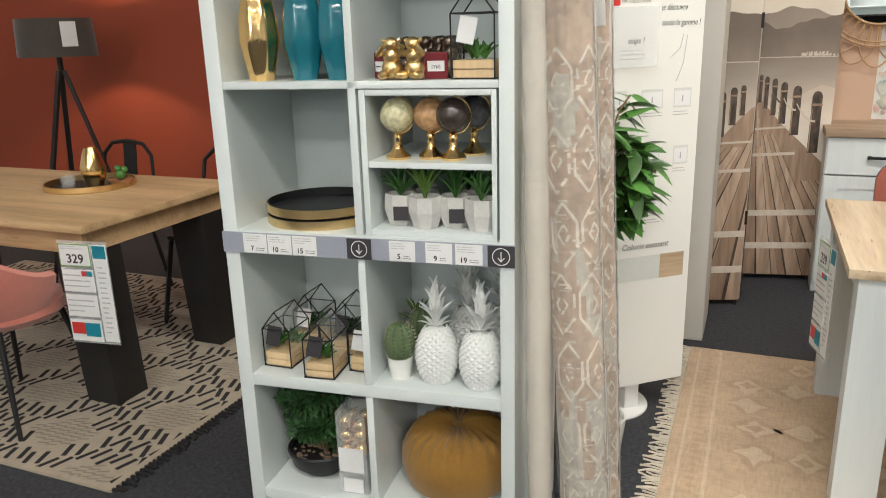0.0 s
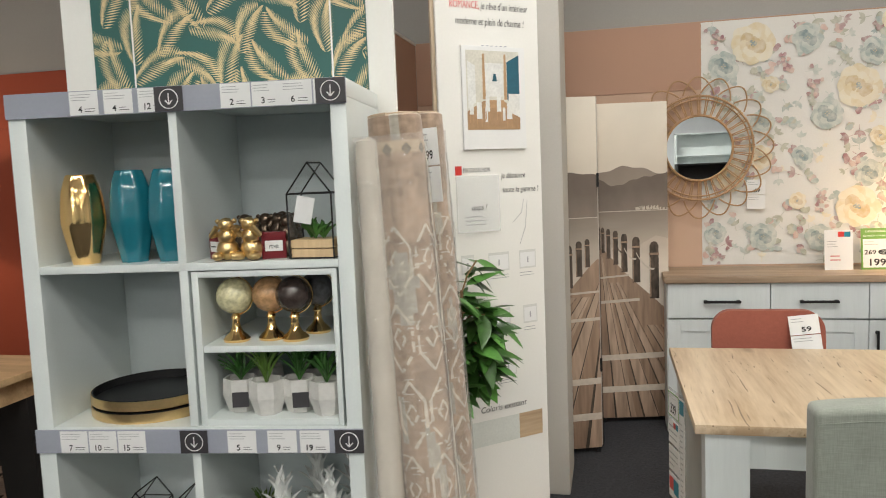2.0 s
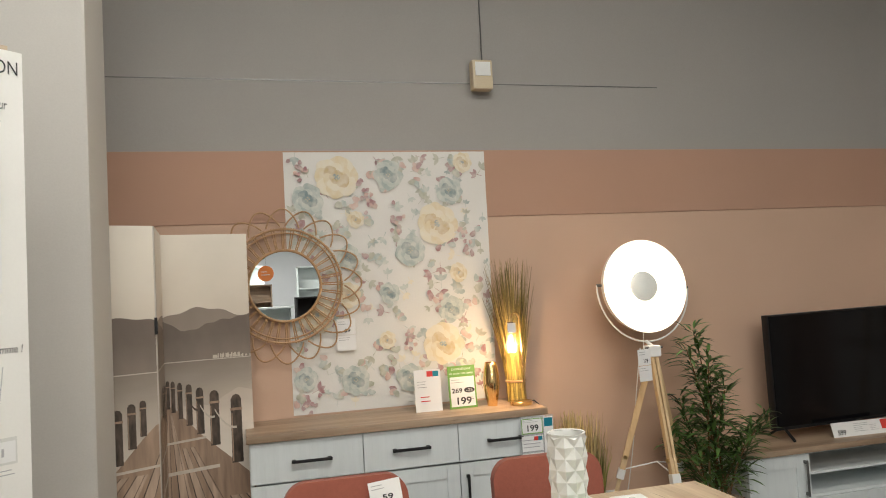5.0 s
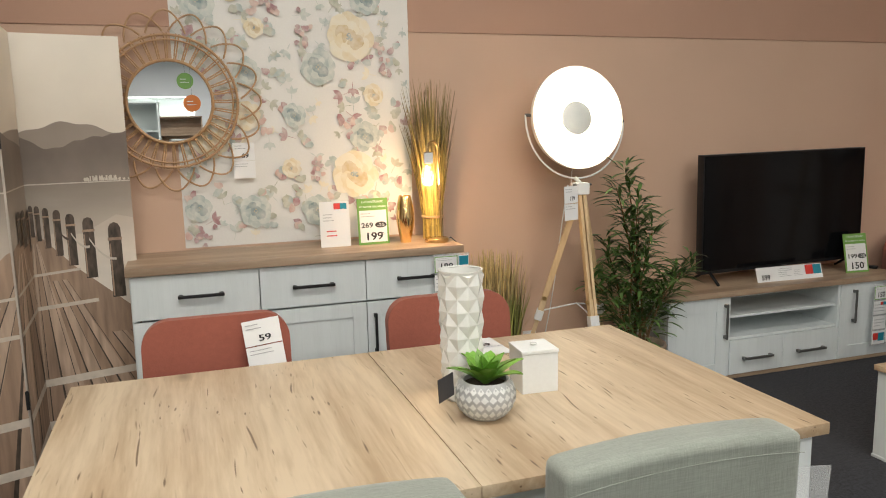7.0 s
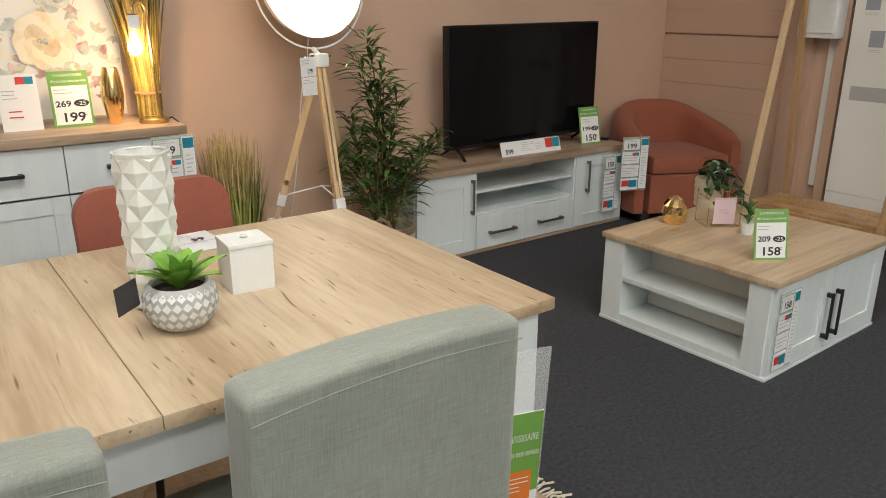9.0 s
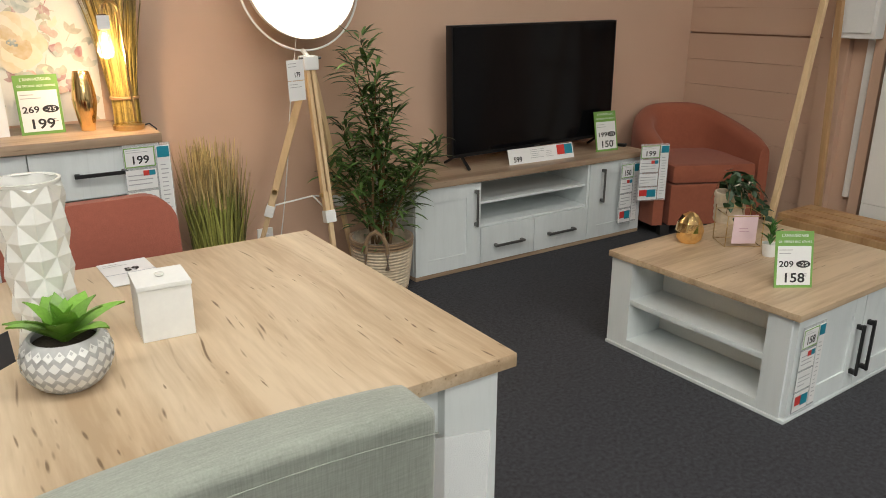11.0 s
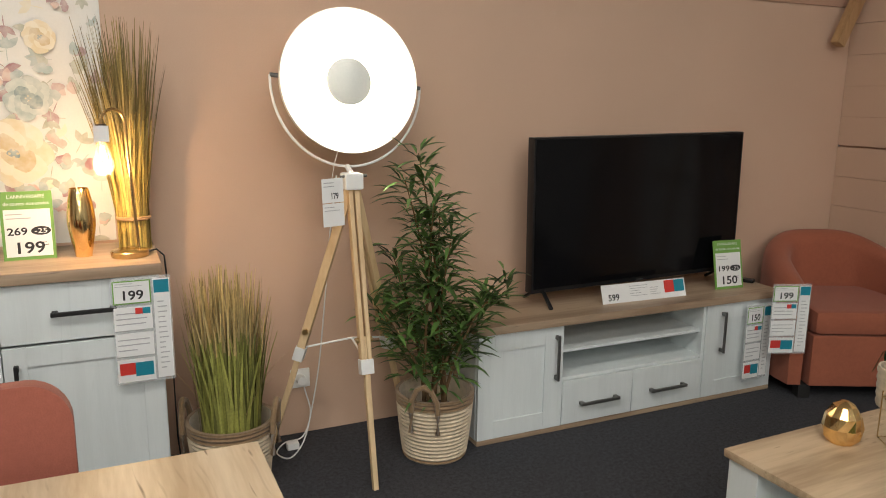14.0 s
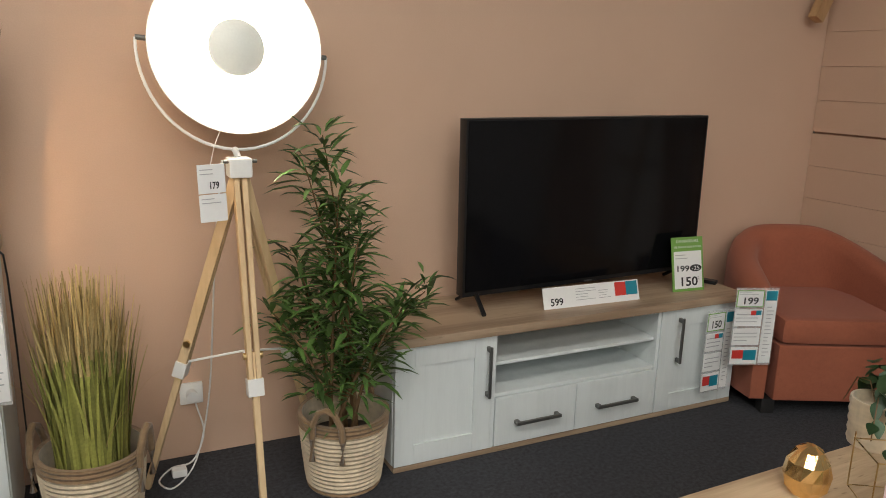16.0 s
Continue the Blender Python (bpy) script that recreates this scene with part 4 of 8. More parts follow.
# wall mirror
t = thing("mirror", pose(0.705, WY - 0.03, 1.565, 90, 0, 0), "round wall mirror in a rattan sunburst frame", "mirror")
part("mirror_glass", lathe(bmesh.new(), [(0, 0.012), (0.183, 0.012), (0.183, 0.004), (0, 0.004)], 56), MIRROR, t, "round mirror glass")
for r, rr, zz in ((0.186, 0.007, 0.014), (0.297, 0.006, 0.012), (0.276, 0.004, 0.018)):
    part("rattan_ring", tube(bmesh.new(), [(r * math.cos(a * math.tau / 56), r * math.sin(a * math.tau / 56), zz) for a in range(56)], rr, 8, True), RATTAN, t)
ray = finish("rattan_ray", rod(rod(bmesh.new(), (0.19, -0.003, 0.012), (0.305, -0.006, 0.014), 0.0036, seg=6), (0.19, 0.004, 0.012), (0.305, 0.007, 0.014), 0.0036, seg=6), RATTAN)
for k in range(36):
    share("rattan_ray", ray, t, pose(0, 0, 0, 0, 0, k * 10))
loop_pts = [(0.30 + 0.105 * math.sin(math.pi * k / 16) ** 0.7, -0.085 + 0.17 * k / 16, 0.010) for k in range(17)]
loop = finish("rattan_loop", tube(bmesh.new(), loop_pts, 0.0042, 6), RATTAN)
for k in range(20):
    share("rattan_loop", loop, t, pose(0, 0, 0.006 * (k % 2), 0, 0, k * 18))
shelf_ticket(pose(1.016, WY - 0.035, 1.205), 0.10, 0.168, "69", "white price tag hanging under the rattan mirror", "", seed=8)

# wallpaper: a floral paper sheet
rng = random.Random(21)
PAPER = surface("cream_wallpaper", (0.74, 0.725, 0.685), 0.8, vary=0.03, scale=3, bump=0.05)


def watercolour(name, colour):
    """Printed wash: colour fading unevenly into the paper."""
    m, n, l, p = node_mat(name)
    tc = n.new("ShaderNodeTexCoord")
    t = n.new("ShaderNodeTexNoise")
    t.inputs["Scale"].default_value, t.inputs["Detail"].default_value = 30, 4
    l.new(tc.outputs["Object"], t.inputs["Vector"])
    r = n.new("ShaderNodeMapRange")
    r.inputs[1].default_value, r.inputs[2].default_value = 0.32, 0.68
    r.inputs[3].default_value, r.inputs[4].default_value = 0.45, 1.0
    l.new(t.outputs[0], r.inputs[0])
    x = n.new("ShaderNodeMixRGB")
    x.inputs[1].default_value, x.inputs[2].default_value = (0.78, 0.75, 0.68, 1), (*colour, 1)
    l.new(r.outputs[0], x.inputs[0])
    l.new(x.outputs[0], p.inputs["Base Color"])
    p.inputs["Roughness"].default_value = 0.8
    return m


FLOWERS = [watercolour("wallpaper_" + nm, c) for nm, c in (
    ("teal_petal", (0.37, 0.44, 0.42)), ("teal_shade", (0.20, 0.27, 0.28)), ("yellow_petal", (0.70, 0.60, 0.40)), ("yellow_shade", (0.58, 0.45, 0.25)),
    ("mauve", (0.36, 0.19, 0.20)), ("pale_pink", (0.58, 0.38, 0.33)), ("grey_green_leaf", (0.40, 0.41, 0.32)), ("pale_teal", (0.50, 0.55, 0.51)), ("pale_yellow", (0.76, 0.69, 0.53)))]
wp = single("wallpaper", block(-0.563, 0.563, 0, 0.0012, 0, 1.392, 0), PAPER, pose(1.288, WY - 0.0085, 0.884), "cream wallpaper strip with large teal and yellow flowers", "wallpaper")
bm = bmesh.new()
layer = [0]


def blob(cx, cz, rx, rz, rot, mi, n=14, wob=0.16):
    layer[0] += 1
    y = -0.0006 - layer[0] * 0.000008
    ph = rng.uniform(0, 9)
    pts = []
    for k in range(n):
        a = k * math.tau / n
        r = 1 + wob * math.sin(3 * a + ph) + wob * 0.6 * math.sin(5 * a + ph * 2)
        x, zq = rx * r * math.cos(a), rz * r * math.sin(a)
        pts.append((min(0.562, max(-0.562, cx + x * math.cos(rot) - zq * math.sin(rot))), min(1.39, max(0.002, cz + x * math.sin(rot) + zq * math.cos(rot)))))
    flat(bm, pts, mi, y)


def flower(cx, cz, r, c0, c1, c2):
    for k in range(8):
        a = k * math.tau / 8 + rng.uniform(-0.25, 0.25)
        q = rng.uniform(0.5, 0.62)
        blob(cx + q * r * math.cos(a), cz + q * r * math.sin(a), 0.42 * r, 0.46 * r, a, c2 if k % 2 else c0, 18, 0.07)
    for k in range(6):
        a = k * math.tau / 6 + rng.uniform(0.2, 0.6)
        blob(cx + 0.36 * r * math.cos(a), cz + 0.36 * r * math.sin(a), 0.27 * r, 0.33 * r, a, (c0, c2, c1)[k % 3], 16, 0.07)
    for k in range(4):
        a = k * math.tau / 4 + rng.uniform(0, 0.7)
        blob(cx + 0.2 * r * math.cos(a), cz + 0.2 * r * math.sin(a), 0.12 * r, 0.22 * r, a, c1, 12, 0.08)
    blob(cx, cz, 0.17 * r, 0.12 * r, rng.uniform(0, 3), 1, 12, 0.12)
    for k in range(4):
        a = k * math.tau / 4
        blob(cx + 0.1 * r * math.cos(a), cz + 0.1 * r * math.sin(a), 0.04 * r, 0.04 * r, 0, 3, 6)


# leaves and buds between the flowers, then the flowers, then berry clusters
def sprig(cx, cz, a, size, mi):
    """Two or three pointed leaves on a thin stem."""
    for k in range(3):
        b = a + (k - 1) * 0.8
        ln, wd = size * rng.uniform(0.8, 1.15), size * 0.24
        pts = []
        for v, q in ((0.0, 0.0), (0.3, 0.8), (0.55, 1.0), (0.8, 0.55), (1.0, 0.0), (0.8, -0.55), (0.55, -1.0), (0.3, -0.8)):
            pts.append((min(0.562, max(-0.562, cx + v * ln * math.cos(b) - q * wd * math.sin(b))), min(1.39, max(0.002, cz + v * ln * math.sin(b) + q * wd * math.cos(b)))))
        layer[0] += 1
        flat(bm, pts, mi, -0.0006 - layer[0] * 0.000008)
    blob(cx - 0.4 * size * math.cos(a), cz - 0.4 * size * math.sin(a), 0.45 * size, 0.0016, a, mi, 8, 0.0)


for _ in range(175):
    x, zq = rng.uniform(-0.55, 0.55), rng.uniform(0.02, 1.37)
    sprig(x, zq, rng.uniform(0, math.tau), rng.uniform(0.024, 0.05), rng.choice([6, 6, 7, 7, 0, 8, 4]))
for _ in range(100):
    x, zq = rng.uniform(-0.53, 0.53), rng.uniform(0.03, 1.35)
    for k in range(3):
        blob(x + rng.uniform(-0.022, 0.022), zq + rng.uniform(-0.022, 0.022), 0.022, 0.015, rng.uniform(0, 3), rng.choice([0, 4, 5, 6]), 12, 0.12)
for x, zq, r, kind in ((-0.285, 1.255, 0.12, 1), (-0.444, 1.137, 0.088, 0), (0.0, 1.263, 0.085, 0), (0.341, 1.17, 0.078, 0), (0.428, 1.33, 0.06, 1), (-0.19, 1.02, 0.05, 1), (0.262, 0.985, 0.12, 1), (0.103, 0.842, 0.09, 0), (-0.024, 0.615, 0.06, 0),
                       (0.373, 0.708, 0.055, 1), (0.322, 0.505, 0.075, 0), (0.262, 0.32, 0.12, 1), (-0.23, 0.16, 0.08, 0), (-0.49, 0.185, 0.065, 0), (0.07, 0.15, 0.08, 0), (-0.238, 0.817, 0.07, 0), (-0.246, 0.615, 0.07, 1), (-0.42, 0.52, 0.10, 1), (-0.05, 0.36, 0.05, 1)):
    flower(x, zq, r, *((0, 1, 7) if kind == 0 else (2, 3, 8)))
for x, zq in ((-0.49, 1.30), (0.03, 1.0), (0.06, 0.36), (-0.48, 0.05), (-0.13, 1.14), (0.42, 0.86)):
    for k in range(12):
        blob(x + rng.gauss(0, 0.03), zq + rng.gauss(0, 0.035), 0.013, 0.011, rng.uniform(0, 3), rng.choice([4, 4, 5]), 9)
ob = part("floral_print", bm, FLOWERS, wp, "printed flowers in teal, yellow and mauve")

# alarm sensor with its cable
t = thing("alarm_sensor", pose(1.85, WY - 0.002, 2.62), "small beige alarm sensor box on the grey wall", "sensor")
part("housing", block(-0.06, 0.06, -0.075, -0.005, 0, 0.17, 0.012), surface("beige_plastic", (0.60, 0.50, 0.34), 0.45), t)
part("lens", block(-0.045, 0.045, -0.082, -0.074, 0.075, 0.155, 0.006), MATT_CERAMIC, t, "white sensor lens")
part("cable", tube(bmesh.new(), [(0.02, -0.01, 0.17), (0.025, 0.0, 0.4), (0.03, 0.0, 1.5)], 0.004, 6), GREY_METAL, t)

# ---- lounge corner ----
t = thing("tripod_floor_lamp", pose(2.645, 4.29, 0), "lit tripod floor lamp with white bowl shade and pine legs", "lamp")
TOP = Vector((0, 0, 1.10))
feet = [Vector((0.0, -0.235, 0.0)), Vector((-0.31, 0.165, 0.0)), Vector((0.29, 0.17, 0.0))]
for f in feet:
    d = (f - TOP)
    up = TOP + d * 0.02
    low = TOP + d * 0.60
    side = d.cross(Vector((0, 0, 1))).normalized()
    bm = bmesh.new()
    for s in (-1, 1):
        beam(bm, up + side * 0.012 * s, low + side * 0.012 * s, 0.017, 0.032)
    upper = part("leg", soften(bm, 0.002, 1), PINE, t, "slotted pine upper leg")
    bm = bmesh.new()
    beam(bm, TOP + d * 0.5, f, 0.0205, 0.022)
    part("lower_leg", soften(bm, 0.002, 1), PINE, upper)
    bm = bmesh.new()
    beam(bm, low - d.normalized() * 0.03, low + d.normalized() * 0.025, 0.05, 0.04)
    part("clamp", soften(bm, 0.004), WHITE_METAL, upper, "white plastic clamp")
    bm = rod(bmesh.new(), low - d.normalized() * 0.10 + side * 0.03, low - d.normalized() * 0.10 - side * 0.03, 0.011, seg=12)
    part("wing_screw", bm, BRASS, upper)
bm = bmesh.new()
for f in feet:
    p = TOP + (f - TOP) * 0.58
    rod(bm, (0, 0.03, 0.50), p, 0.004, seg=6)
part("spreader", bm, WHITE_METAL, t, "white metal spreader")
part("hub", soften((lambda b: (bx(b, -0.035, 0.035, -0.035, 0.035, 1.075, 1.135), b)[1])(bmesh.new()), 0.008), WHITE_METAL, t)
part("hub_screw", rod(bmesh.new(), (-0.05, -0.02, 1.125), (0.05, -0.02, 1.125), 0.006), GREY_METAL, t)
HEAD = pose(0.021, 0.062, 1.462, 83, 0, 2) @ pose(0, 0, 0, 0, 0, -4)
R = 0.258
yoke_pts = [HEAD @ Vector((0.288 * math.cos(a), 0.308 * math.sin(a), -0.03)) for a in [math.pi + math.pi * k / 28 for k in range(29)]]
bm = tube(bmesh.new(), yoke_pts, 0.0048, 8)
part("yoke", bm, WHITE_METAL, t, "half-round white yoke")
part("pin", rod(bmesh.new(), yoke_pts[0], HEAD @ Vector((-R, 0, -0.03)), 0.008), GREY_METAL, t)
part("pin", rod(bmesh.new(), yoke_pts[-1], HEAD @ Vector((R, 0, -0.03)), 0.008), GREY_METAL, t)
part("stem", rod(bmesh.new(), (0, 0.0, 1.13), yoke_pts[14], 0.01), WHITE_METAL, t)
prof = [(R * math.sin(a), -0.15 * math.cos(a)) for a in [math.pi / 2 * k / 12 for k in range(13)]]
bm = bmesh.new()
lathe(bm, [(r, zz) for r, zz in prof], 56)
lathe(bm, [(r * 1.012, zz - 0.004) for r, zz in prof[1:]] and [(0.0, -0.156)] + [(r * 1.012 + 0.001, zz - 0.004) for r, zz in prof[1:]], 56)
lathe(bm, [(R, 0.0), (R + 0.004, 0.002), (R * 1.012 + 0.001, -0.004)], 56)
bm.transform(HEAD)
part("shade", bm, LAMP_WHITE, t, "white enamelled bowl shade")
bm = lathe(bmesh.new(), [(0.0, 0.008), (0.05, 0.003), (0.083, -0.012), (0.086, -0.02), (0.08, -0.018), (0.0, -0.002)], 36)
bm.transform(HEAD)
part("reflector_cap", bm, CAP_GREY, t, "round frosted cap in front of the bulb")
bm = rod(bmesh.new(), HEAD @ Vector((0, 0, -0.148)), HEAD @ Vector((0, 0, -0.1)), 0.02)
part("bulb_holder", bm, WHITE_METAL, t)
for k in range(3):
    a = k * math.tau / 3 + 0.5
    part("cap_wire", rod(bmesh.new(), HEAD @ Vector((0.07 * math.cos(a), 0.07 * math.sin(a), -0.016)), HEAD @ Vector((0.10 * math.cos(a), 0.10 * math.sin(a), -0.135)), 0.0016, seg=5), GREY_METAL, t)
part("cable", tube(bmesh.new(), hung([(-0.04, 0.06, 1.12), (-0.06, 0.09, 0.9), (-0.075, 0.14, 0.6), (-0.08, 0.22, 0.34), (-0.10, 0.27, 0.14), (-0.15, 0.22, 0.02), (-0.23, 0.12, 0.006), (-0.27, 0.18, 0.006), (-0.22, 0.26, 0.006), (-0.15, 0.24, 0.03), (-0.10, 0.30, 0.10), (-0.118, 0.31, 0.20), (-0.133, 0.29, 0.25)]), 0.0032, 6), WHITE_METAL, t, "white mains cable")
part("switch_box", block(-0.225, -0.175, 0.19, 0.225, 0.0, 0.028, 0.006), WHITE_METAL, t, "white foot switch on the cable")
ob = shelf_ticket(pose(2.555, 4.215, 0.955, 0, -2, 6), 0.08, 0.17, "179", "white price tag hanging from the tripod lamp", "", seed=6)
part("string", tube(bmesh.new(), [(0, 0.001, 0.17), (0.02, 0.02, 0.22), (0.06, 0.07, 0.27)], 0.0012, 5), WHITE_METAL, ob)
t = thing("wall_socket", pose(2.512, WY - 0.006, 0.21), "white double wall socket with a plugged-in cable", "socket")
part("plate", block(-0.04, 0.04, -0.014, 0, 0, 0.08, 0.004), WHITE_METAL, t)
part("plug", rod(bmesh.new(), (0, -0.014, 0.04), (0, -0.05, 0.04), 0.02), WHITE_METAL, t, "white plug")


def basket(m, label, r=0.155, h=0.27, seed=0):
    """Round ribbed basket with two rope handles."""
    t = thing("basket_planter", m, label, "plant", "basket planters")
    prof = [(0.0, 0.0), (r * 0.78, 0.0)]
    rows = 17
    for k in range(rows):
        v = k / rows
        rr = r * (0.80 + 0.20 * v ** 0.8)
        prof += [(rr, h * (k + 0.12) / rows), (rr + 0.005, h * (k + 0.5) / rows), (rr, h * (k + 0.88) / rows)]
    prof += [(r + 0.002, h), (r - 0.012, h), (r - 0.016, h * 0.6), (0.0, h * 0.6)]
    body = part("basket", lathe(bmesh.new(), prof, 40), [BASKET, BASKET_BROWN], t, "woven sea grass basket")
    for p in body.data.polygons:
        zc = p.center.z
        p.material_index = 1 if zc > h * 0.86 or zc < h * 0.06 else 0
    for s in (-1, 1):
        pts = [((r + 0.012) * math.cos(a), (r + 0.012) * math.sin(a), zz) for a, zz in [(0.32, h * 0.55), (0.32, h * 0.85), (0.30, h * 1.02), (0.16, h * 1.2), (0.0, h * 1.25), (-0.16, h * 1.2), (-0.30, h * 1.02), (-0.32, h * 0.85), (-0.32, h * 0.55)]]
        hb = tube(bmesh.new(), pts, 0.011, 8)
        hb.transform(Matrix.Rotation((-1.75 if s > 0 else 1.4), 4, "Z"))
        part("handle", hb, BASKET_BROWN, t, "brown rope handle")
    part("filling", lathe(bmesh.new(), [(0, h * 0.66), (r * 0.8, h * 0.63), (r * 0.92, h * 0.6)], 24), SOIL, t)
    return t


t = basket(pose(2.178, 4.29, 0, 0, 0, 78), "tall artificial grass in a woven basket beside the sideboard")
from_data("grass", blades(620, 0.105, 0.135, 0.40, 0.665, 0.0062, random.Random(31), 0.03), [GRASS_GREEN, GRASS_TIP], t, lambda c: 1 if c.z > 0.40 else 0, "green grass with straw tips").location.z = 0.165
from_data("stray_blades", blades(14, 0.08, 0.36, 0.4, 0.6, 0.0016, random.Random(33), 0.3), [GRASS_TIP], t).location.z = 0.165

t = basket(pose(2.965, 4.25, 0, 0, 0, -28), "artificial bamboo plant in a woven basket beside the television bench")
rng = random.Random(44)
verts, faces = [], []
stem_list = []
for k in range(9):
    a = k * 0.7 + rng.uniform(-0.3, 0.3)
    b0 = Vector((0.045 * math.cos(a), 0.045 * math.sin(a), 0.16))
    hh = (1.20, 1.10, 0.98, 0.88, 0.80, 1.02, 0.70, 0.62, 0.66)[k]
    sp = (0.035, 0.08, 0.10, 0.13, 0.17, 0.06, 0.27, 0.24, 0.22)[k]
    aa = (2.4, 3.6, 1.0, 5.2, 3.0, 4.6, 0.0, 3.3, 5.9)[k]
    tip = Vector((sp * math.cos(aa) - (0.045 if k < 3 else 0), sp * math.sin(aa) * 0.8, hh))
    mid = (b0 + tip) / 2 + Vector((-0.3 * (tip.x - b0.x), -0.3 * (tip.y - b0.y), 0.05))
    pts = [b0.lerp(mid, v).lerp(mid.lerp(tip, v), v) for v in [q / 12 for q in range(13)]]
    part("stem", tube(bmesh.new(), pts, lambda v: 0.008 * (1 - 0.75 * v), 7), STEM, t, "thin brown stem")
    stem_list.append(pts)
for pts in stem_list:
    for i in range(3, 13):
        p0 = pts[i]
        for q in range(13 if i > 4 else 8):
            a = rng.uniform(0, math.tau)
            el = rng.uniform(-0.15, 0.95)
            ln = rng.uniform(0.07, 0.14)
            off = rng.uniform(0.0, 0.10) * (1.15 - i / 13)
            d = Vector((math.cos(a) * math.cos(el), math.sin(a) * math.cos(el), math.sin(el)))
            p = p0 + Vector((math.cos(a), math.sin(a), 0.35)) * off + Vector((0, 0, rng.uniform(-0.05, 0.05)))
            s = d.cross(Vector((0, 0, 1))).normalized()
            w = ln * rng.uniform(0.06, 0.10)
            nrm = s.cross(d)
            i0 = len(verts)
            c1, c2 = p + d * ln * 0.35 + nrm * 0.004, p + d * ln * 0.72
            verts += [p, c1 - s * w, c1 - nrm * 0.004, c1 + s * w, c2 - s * w * 0.7 - Vector((0, 0, ln * 0.04)), c2 - Vector((0, 0, ln * 0.07)), c2 + s * w * 0.7 - Vector((0, 0, ln * 0.04)), p + d * ln - Vector((0, 0, ln * 0.18))]
            faces += [(i0, i0 + 1, i0 + 2), (i0, i0 + 2, i0 + 3), (i0 + 1, i0 + 4, i0 + 5, i0 + 2), (i0 + 2, i0 + 5, i0 + 6, i0 + 3), (i0 + 4, i0 + 7, i0 + 5), (i0 + 5, i0 + 7, i0 + 6)]
from_data("foliage", ([tuple(v) for v in verts], faces), [LEAF_DARK], t, None, "narrow dark green leaves")

# television bench
BX, BY = 3.138, 4.215
t = thing("tv_bench", pose(BX, BY, 0), "white television bench with oak-look top, doors and drawers", "tv bench")
L, H = 1.628, 0.51
part("top", block(-0.012, L + 0.012, -0.018, 0.405, H - 0.034, H, 0.003), SIDE_OAK, t, "oak-look top")
panels(t, WHITE_WOOD, [(0, 0.018, 0.02, 0.40, 0.02, H - 0.0345), (L - 0.018, L, 0.02, 0.40, 0.02, H - 0.0345), (0.018, L - 0.018, 0.388, 0.40, 0.02, H - 0.0345), (0.392, 0.408, 0.004, 0.387, 0.02, H - 0.0345), (1.172, 1.188, 0.004, 0.387, 0.02, H - 0.0345), (0.409, 1.171, 0.01, 0.387, 0.222, 0.236)])
part("plinth", block(0, L, 0.0, 0.40, 0, 0.0195, 0.002), SIDE_OAK, t, "oak-look plinth")
part("shelf", block(0.409, 1.171, 0.02, 0.387, 0.344, 0.358, 0.0015), WHITE_WOOD, t)
for x0, x1, hx in ((0.002, 0.390, 0.366), (1.190, L - 0.002, 1.275 - 0.0)):
    d = framed_door(t, x0, x1, 0.022, 0.472, "door", 0.075)
    bar_handle(d, 0.368 if x0 < 0.5 else 1.285, 0.338, 0.20, True, GREY_METAL)
for x0, x1 in ((0.411, 0.779), (0.783, 1.169)):
    d = part("drawer", block(x0, x1, 0.0, 0.018, 0.023, 0.219, 0.0015), WHITE_WOOD, t)
    bar_handle(d, (x0 + x1) / 2, 0.112, 0.205, False, GREY_METAL)
tag_board(pose(4.615, 4.175, 0.09), 0.155, 0.37, "150", "clear price tag sleeve hanging on the television bench door", "furniture price sleeves")

t = thing("television", pose(4.088, 4.425, 0.51, 0, 0, 0.5), "large switched-off flat television on two black feet", "television")
part("casing", block(-0.592, 0.592, -0.008, 0.045, 0.058, 0.738, 0.004), TV_PLASTIC, t)
part("screen", block(-0.582, 0.582, -0.0115, -0.007, 0.078, 0.729, 0.001), SCREEN_BLACK, t, "dark glossy screen")
for s in (-1, 1):
    bm = bmesh.new()
    beam(bm, (s * 0.53, 0.01, 0.07), (s * 0.545, -0.10, 0.004), 0.016, 0.012)
    beam(bm, (s * 0.53, 0.02, 0.07), (s * 0.545, 0.13, 0.004), 0.016, 0.012)
    part("foot", soften(bm, 0.002, 1), TV_PLASTIC, t)
for ob in t.children[:]:
    if ob.name.split(".")[0] in ("casing", "screen"):
        ob.matrix_basis = pose(0, 0, 0.002, 0, -0.7, 0)
patch("maker_mark", t, -0.02, 0.02, 0.064, 0.070, GREY_METAL, -0.0095)
t = thing("price_strip", pose(4.035, 4.30, 0.51, -18, 0, -2), "long white price card leaning at the television", "price card")
part("card", block(-0.23, 0.23, 0, 0.002, 0, 0.085, 0.0005), WHITE_PAPER, t)
part("stand_foot", block(-0.23, 0.23, 0.002, 0.035, 0, 0.002, 0.0005), ACRYLIC, t)
lettering("price", "599", 0.04, INK, t, pose(-0.20, -0.002, 0.012, 90))
small_print(t, -0.08, 0.02, 0.02, 0.075, 5, -0.002, seed=2)
small_print(t, 0.03, 0.09, 0.02, 0.06, 4, -0.002, seed=9)
patch("red_square", t, 0.11, 0.165, 0.025, 0.08, CARD_RED, -0.002)
patch("teal_square", t, 0.165, 0.222, 0.025, 0.08, CARD_TEAL, -0.002)
sale_card(pose(4.555, 4.315, 0.51, -12, 0, -5), 0.165, 0.235, "150", "green and white sale price card on the television bench", "199", True, 3, "green sale cards")
single("remote_control", block(-0.02, 0.02, -0.08, 0.08, 0, 0.018, 0.006), TV_PLASTIC, pose(4.715, 4.42, 0.51, 0, 0, 30), "black remote control lying on the bench", "remote control")

